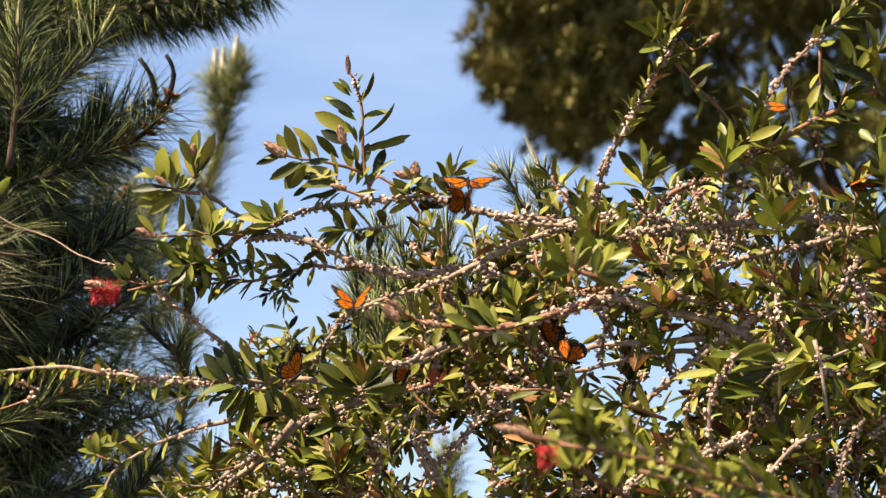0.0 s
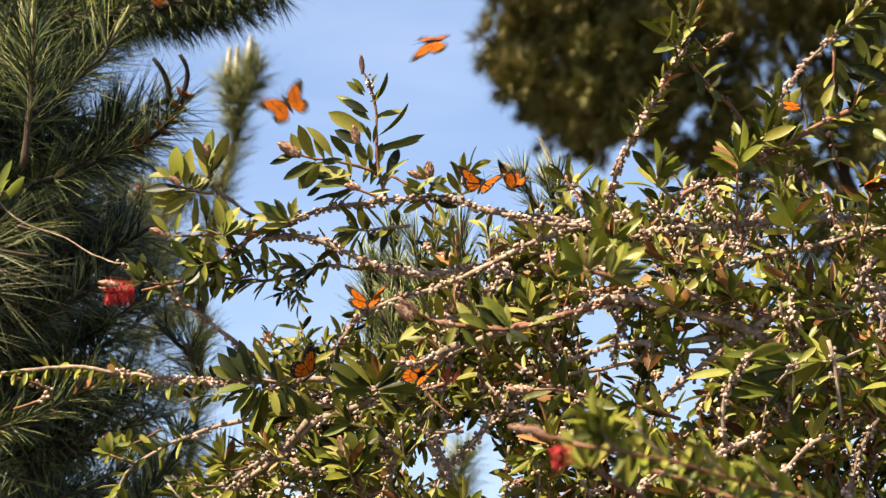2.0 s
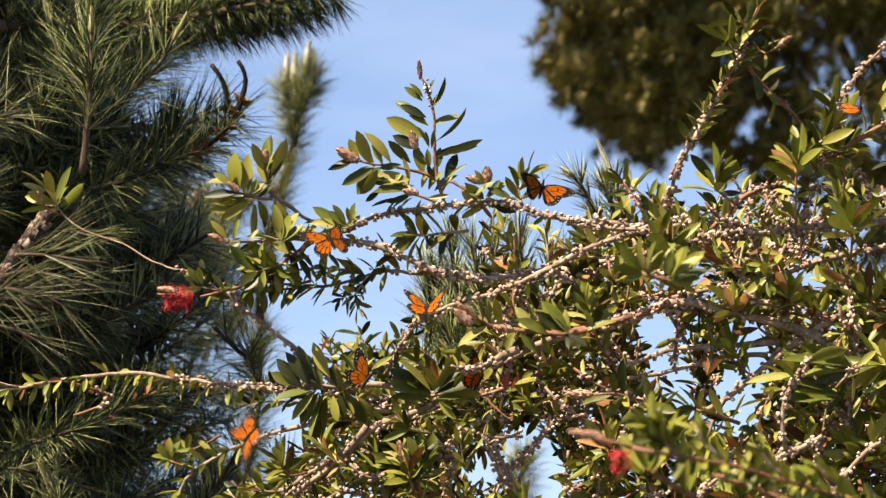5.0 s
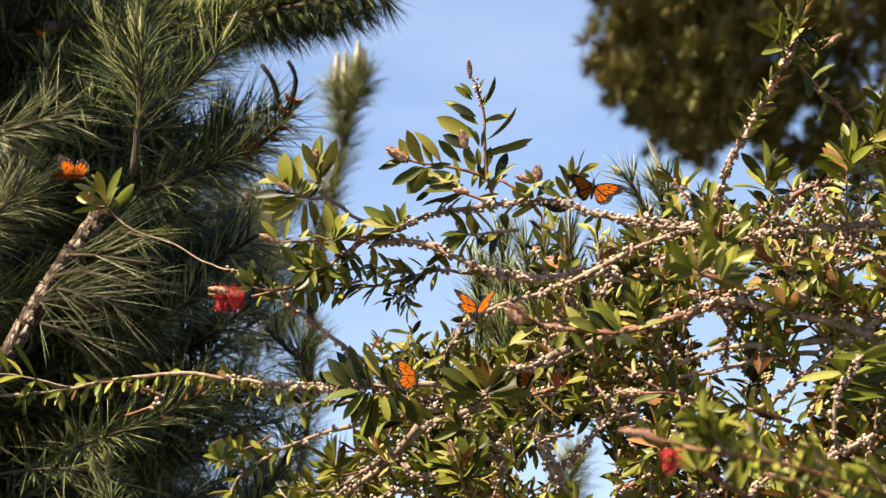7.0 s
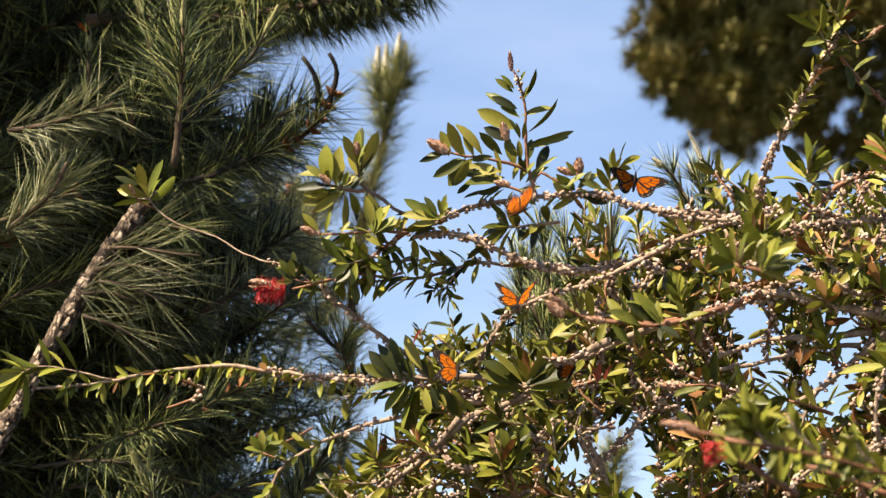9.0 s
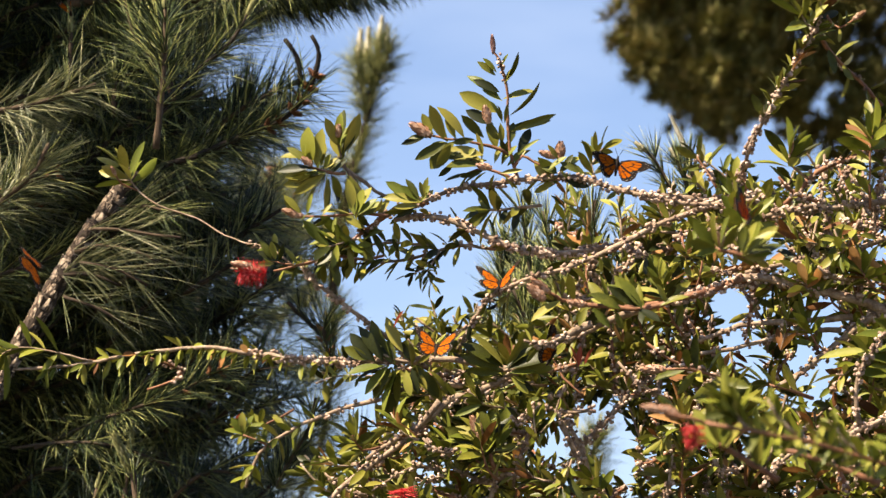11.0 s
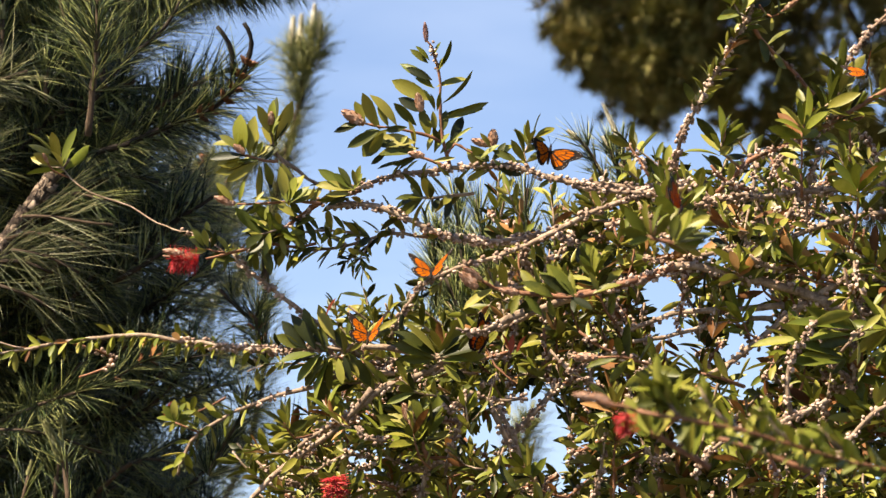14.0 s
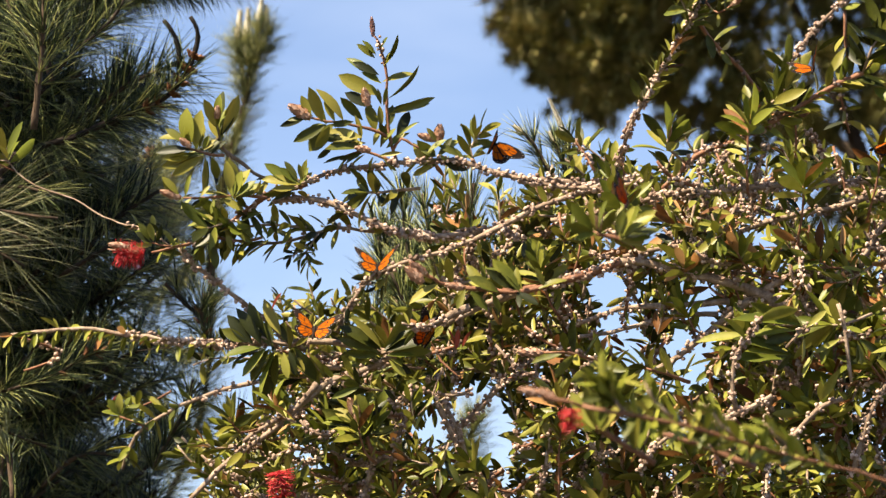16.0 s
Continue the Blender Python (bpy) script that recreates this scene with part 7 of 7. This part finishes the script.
def settled(place, head, back):
    """The pose of a butterfly that points its head and turns its back so."""
    y = Vector(head).normalized()
    x = y.cross(Vector(back)).normalized()
    m = Matrix((x, y, x.cross(y))).transposed().to_4x4()
    m.translation = place
    return m


def beat(wings, stretches, rest, phase, opening=(), swept=0):
    """Wings that beat during the stretches of time given, and else stand at rest degrees over level (right, left)."""
    rows = []
    for n in range(0, 481):
        t = n / 30
        air = any(a <= t <= b for a, b in stretches)
        if air:
            a = 28 + 50 * math.sin(6.283 * 7.3 * t + phase)
            rows.append((t, a, a))
        elif n in (0, 480) or any(abs(t - b - 0.1) < 0.02 or abs(t - a + 0.1) < 0.02 for a, b in stretches):
            rows.append((t, *rest))
    if opening:
        rows = [(t, r, l) for t, r, l in opening]
    for ob, s in wings:
        fore = ob.name.startswith("fore")
        walk(ob, [(t, pose(0, 0, 0.0005 if fore else 0, 0, -r if s > 0 else l, 0) @ pose(0, 0, 0, 0, 0, -s * swept if fore else 0)) for t, r, l in rows])


def flight(places, seed=0, bank=0.6, ends=None):
    """Poses along a fluttering path: the head leads, the back leans from side to side."""
    rnd, rows = random.Random(seed), []
    for i, (t, *p) in enumerate(places):
        a, b = Vector(places[max(0, i - 1)][1:]), Vector(places[min(len(places) - 1, i + 1)][1:])
        d = b - a
        d = d.normalized() if d.length > 0.02 else Vector((-0.6, 0.3, 0.4))
        d = (d + Vector((0, 0.35, 0.25))).normalized()
        rows.append((t, settled(p, d, (rnd.uniform(-bank, bank), -0.75 + rnd.uniform(-0.3, 0.3), 0.8))))
    if rows[-1][0] < 16:
        rows.append((16.0, rows[-1][1]))
    return rows


SUNNY = "orange and black butterfly with spread wings sunning on the bottlebrush"
sunning, sunning_wings = butterfly("orange and black butterfly with half-open wings on top of the shrub")
twig_sitter, twig_wings = butterfly("orange and black butterfly with wings in a V on a twig")
leaf_sitter, leaf_wings = butterfly("orange and black butterfly that opens its folded wings beside broad leaves")
high_sitter, high_wings = butterfly("orange butterfly among upper leaves, one wing lit and one shaded")
side_sitter, side_wings = butterfly("orange butterfly hanging on a leafy side twig")
low_sitter, low_wings = butterfly("orange butterfly half hidden among capsules")
rover, rover_wings = butterfly("orange and black butterfly that takes off and circles over the shrub")
wanderer, wanderer_wings = butterfly("orange and black butterfly that flutters past the pine")
diver, diver_wings = butterfly("orange and black butterfly that flies low past the pine")
climber, climber_wings = butterfly("orange and black butterfly that rises out of the shrub")


def motions():
    TUFT = settled((0.209, 4.62, 2.507), (0.2, 0.8, 0.35), (0.05, -0.45, 0.85))
    walk(sunning, [(0.0, settled((0.044, 6.206, 2.927), (0.0, 0.75, 0.65), (0, -0.65, 0.75))), (0.25, settled((0.04, 6.206, 2.926), (0.0, 0.75, 0.65), (0, -0.65, 0.75))), (0.4, settled((0.048, 6.204, 2.936), (0.5, 0.6, 0.6), (0.7, -0.2, 0.6))), (0.8, settled((0.043, 6.204, 2.935), (0.2, 0.7, 0.6), (0.1, -0.5, 0.9))), (1.3, settled((0.037, 6.204, 2.935), (0.1, 0.6, 0.7), (0.1, -0.7, 0.6))), (1.5, settled((0.041, 6.206, 2.93), (0.25, 0.6, 0.75), (0.1, -0.75, 0.6))), (3.5, settled((0.0456, 6.1, 2.903), (0.42, 0.1, 0.9), (0.35, -0.9, 0.2))), (6.0, settled((0.0466, 6.1, 2.900), (0.14, 0.08, 0.98), (0.12, -0.93, 0.3))), (12.5, settled((0.0496, 6.1, 2.897), (0.14, 0.08, 0.98), (0.12, -0.93, 0.3))), (14.0, settled((0.0496, 6.1, 2.897), (0.18, 0.08, 0.98), (0.12, -0.93, 0.3))), (16.0, settled((0.0456, 6.1, 2.905), (0.45, 0.1, 0.9), (0.35, -0.9, 0.2)))])
    beat(sunning_wings, [], (0, 0), 0, [(0.0, 4, 4), (0.3, 6, 6), (0.42, 82, 82), (0.7, 78, 78), (1.0, 35, 45), (1.5, 15, 20), (1.8, 60, 20), (2.2, 50, 15), (2.45, 75, 40), (2.7, 30, 15), (3.5, 10, 48), (4.0, 12, 46), (6.0, 8, 36), (12.5, 8, 36), (14.5, 12, 60), (16.0, 10, 76)], 30)
    walk(twig_sitter, [(0.0, settled((-0.156, 6.257, 2.716), (0.1, 0.7, 0.6), (0.25, -0.65, 0.65))), (16.0, settled((-0.157, 6.256, 2.715), (0.1, 0.7, 0.6), (0.25, -0.65, 0.65)))])
    beat(twig_wings, [], (0, 0), 0, [(0.0, 60, 6), (6.0, 56, 8), (11.0, 62, 4), (16.0, 58, 8)])
    spread, shut = settled((-0.267, 6.25, 2.6), (0.15, 0.62, 0.72), (-0.45, -0.7, 0.55)), settled((-0.262, 6.25, 2.592), (0.12, 0.3, 0.95), (-0.95, -0.1, 0.12))
    walk(leaf_sitter, [(0.0, settled((-0.258, 6.281, 2.591), (0.75, 0.25, 0.55), (-0.5, -0.3, 0.8))), (4.2, settled((-0.26, 6.278, 2.593), (0.75, 0.25, 0.55), (-0.5, -0.3, 0.8))), (6.2, shut), (7.15, shut), (7.4, spread), (8.2, spread), (8.45, shut), (9.2, shut), (10.0, spread), (14.0, spread), (14.6, shut), (15.3, shut), (15.6, spread), (16.0, spread)])
    beat(leaf_wings, [], (0, 0), 0, [(0.0, 88, 86), (4.2, 88, 86), (6.2, 88, 84), (7.15, 88, 84), (7.4, -2, 50), (8.2, -6, 52), (8.45, 86, 82), (9.2, 88, 84), (10.0, 10, 50), (11.2, 4, 52), (12.0, 30, 55), (12.6, 70, 60), (13.0, 8, 50), (14.0, 24, 54), (14.6, 86, 82), (15.3, 88, 84), (15.6, 0, 50), (16.0, -4, 52)])
    walk(high_sitter, [(0.0, settled((0.589, 6.005, 3.014), (0.2, 0.85, 0.5), (-0.15, -0.6, 0.8))), (16.0, settled((0.591, 6.012, 3.018), (0.2, 0.85, 0.5), (-0.15, -0.6, 0.8)))])
    beat(high_wings, [], (0, 0), 0, [(0.0, 80, 6), (9.0, 76, 8), (16.0, 80, 6)])
    walk(side_sitter, [(0.0, settled((0.705, 6.099, 2.901), (0.5, 0.75, 0.45), (0.6, -0.6, -0.2))), (16.0, settled((0.705, 6.105, 2.902), (0.5, 0.75, 0.45), (0.6, -0.6, -0.2)))])
    beat(side_wings, [], (0, 0), 0, [(0.0, 75, 70), (8.0, 70, 66), (16.0, 75, 70)])
    walk(low_sitter, [(0.0, settled((-0.064, 6.235, 2.584), (0.5, 0.3, 0.75), (-0.3, -0.7, 0.5))), (16.0, settled((-0.064, 6.235, 2.584), (0.5, 0.3, 0.75), (-0.3, -0.7, 0.5)))])
    beat(low_wings, [], (0, 0), 0, [(0.0, 88, 88), (0.6, 86, 86), (1.2, 60, 60), (2.0, 28, 34), (2.6, 55, 60), (4.2, 60, 62), (6.4, 86, 88), (9.0, 84, 86), (12.5, 86, 88), (15.0, 70, 72), (16.0, 66, 70)])
    walk(rover, flight([(0, 0.04, 6.232, 2.899), (0.1, 0.046, 6.213, 2.94), (0.2, 0.054, 6.184, 2.987), (0.4, 0.061, 6.165, 3.086), (0.6, 0.063, 6.206, 3.135), (0.8, 0.103, 6.21, 3.117), (1, 0.131, 6.198, 3.181), (1.2, 0.138, 6.237, 3.243), (1.5, 0.147, 6.225, 3.303), (1.8, 0.11, 6.188, 3.233), (2, -0.044, 6.149, 3.166), (2.2, -0.169, 6.156, 3.13), (2.4, -0.255, 6.16, 3.106), (2.6, -0.309, 6.165, 3.076), (2.8, -0.363, 6.146, 3.016), (3, -0.402, 6.137, 2.955), (3.3, -0.433, 6.152, 2.871), (3.5, -0.42, 6.165, 2.803), (3.8, -0.375, 6.182, 2.716), (4, -0.354, 6.185, 2.697), (4.2, -0.328, 6.186, 2.692), (4.7, -0.38, 6.006, 2.562), (5.3, -0.519, 6.046, 2.339), (6.2, -0.614, 6.206, 2.019)], 4))
    beat(rover_wings, [(0.0, 5.3)], (60, 60), 0.4)
    walk(wanderer, flight([(0, -0.012, 6.347, 2.933), (0.2, -0.013, 6.294, 2.947), (0.4, 0.01, 6.234, 2.993), (0.6, 0.057, 6.222, 3.052), (0.8, 0.054, 6.211, 3.109), (1, 0.049, 6.227, 3.029), (1.2, 0.061, 6.209, 2.966), (1.4, 0.084, 6.212, 2.949), (1.6, 0.094, 6.218, 2.92), (2.4, 0.092, 6.219, 2.916), (2.5, 0.056, 6.194, 2.936), (2.6, -0.012, 6.172, 2.998), (2.8, -0.054, 6.154, 3.09), (3, -0.124, 6.142, 3.149), (3.2, -0.231, 6.136, 3.175), (3.4, -0.352, 6.132, 3.08), (3.6, -0.417, 6.128, 2.99), (3.8, -0.45, 6.149, 2.88), (3.9, -0.434, 6.159, 2.827), (4.1, -0.393, 6.171, 2.766), (4.4, -0.341, 6.175, 2.748), (5.4, -0.321, 6.147, 2.885), (6.3, -0.552, 6.127, 2.928)]
         + [(6.5, -0.63, 6.118, 2.958), (6.7, -0.715, 6.117, 2.946), (6.9, -0.8, 6.115, 2.936), (7.1, -0.898, 6.116, 2.907), (7.3, -0.952, 6.117, 2.884), (7.5, -1.027, 6.116, 2.868), (7.7, -0.979, 6.122, 2.843), (7.9, -0.87, 6.028, 2.818), (8, -0.808, 5.983, 2.802), (8.1, -0.718, 5.937, 2.795), (8.2, -0.667, 5.936, 2.811), (8.3, -0.601, 5.886, 2.817), (8.4, -0.511, 5.891, 2.812), (8.5, -0.455, 5.848, 2.782), (8.7, -0.309, 5.811, 2.747), (9.2, -0.06, 5.665, 2.793), (9.8, 0.16, 5.0, 2.64)], 7)[:-1] + [(10.4, TUFT), (16.0, TUFT)])
    beat(wanderer_wings, [(0.15, 1.4), (2.4, 10.3)], (62, 60), 2.0)
    walk(diver, flight([(0, 0.218, 6.158, 2.599), (0.2, 0.188, 6.158, 2.598), (0.4, 0.155, 6.15, 2.636), (0.6, 0.108, 6.143, 2.674), (0.8, 0.071, 6.137, 2.703), (1, 0.03, 6.134, 2.72), (1.2, -0.044, 6.161, 2.736), (1.4, -0.165, 6.141, 2.838), (1.6, -0.281, 6.118, 2.953), (1.8, -0.414, 6.089, 3.102), (2, -0.53, 6.085, 3.225), (2.3, -0.739, 6.053, 3.38), (6, -1.184, 6.31, 3.493), (10.3, -1.187, 6.079, 3.034), (10.8, -1.037, 6.122, 2.843), (11, -0.969, 6.147, 2.737), (11.2, -0.898, 6.169, 2.639), (11.3, -0.874, 6.179, 2.596), (11.5, -0.785, 6.197, 2.522), (11.7, -0.696, 6.218, 2.435), (11.9, -0.599, 6.235, 2.365), (12.2, -0.469, 6.21, 2.249), (12.6, -0.414, 6.188, 2.108)], 11))
    beat(diver_wings, [(0.15, 12.6)], (40, 40), 3.5)
    walk(climber, flight([(0, 0.177, 6.316, 2.675), (0.4, 0.164, 6.294, 2.686), (0.6, 0.14, 6.19, 2.693), (0.8, 0.121, 6.161, 2.741), (1, 0.099, 6.157, 2.761), (1.2, 0.028, 6.148, 2.805), (1.4, -0.039, 6.139, 2.853), (1.6, -0.109, 6.132, 2.884), (1.8, -0.196, 6.122, 2.933), (2, -0.295, 6.101, 3.043), (2.2, -0.4, 6.071, 3.193), (2.5, -0.545, 6.056, 3.37), (3.5, -0.984, 6.6, 3.62), (4.5, -1.06, 7.15, 3.44)], 13))
    beat(climber_wings, [(0.4, 4.5)], (70, 70), 1.2)


motions()
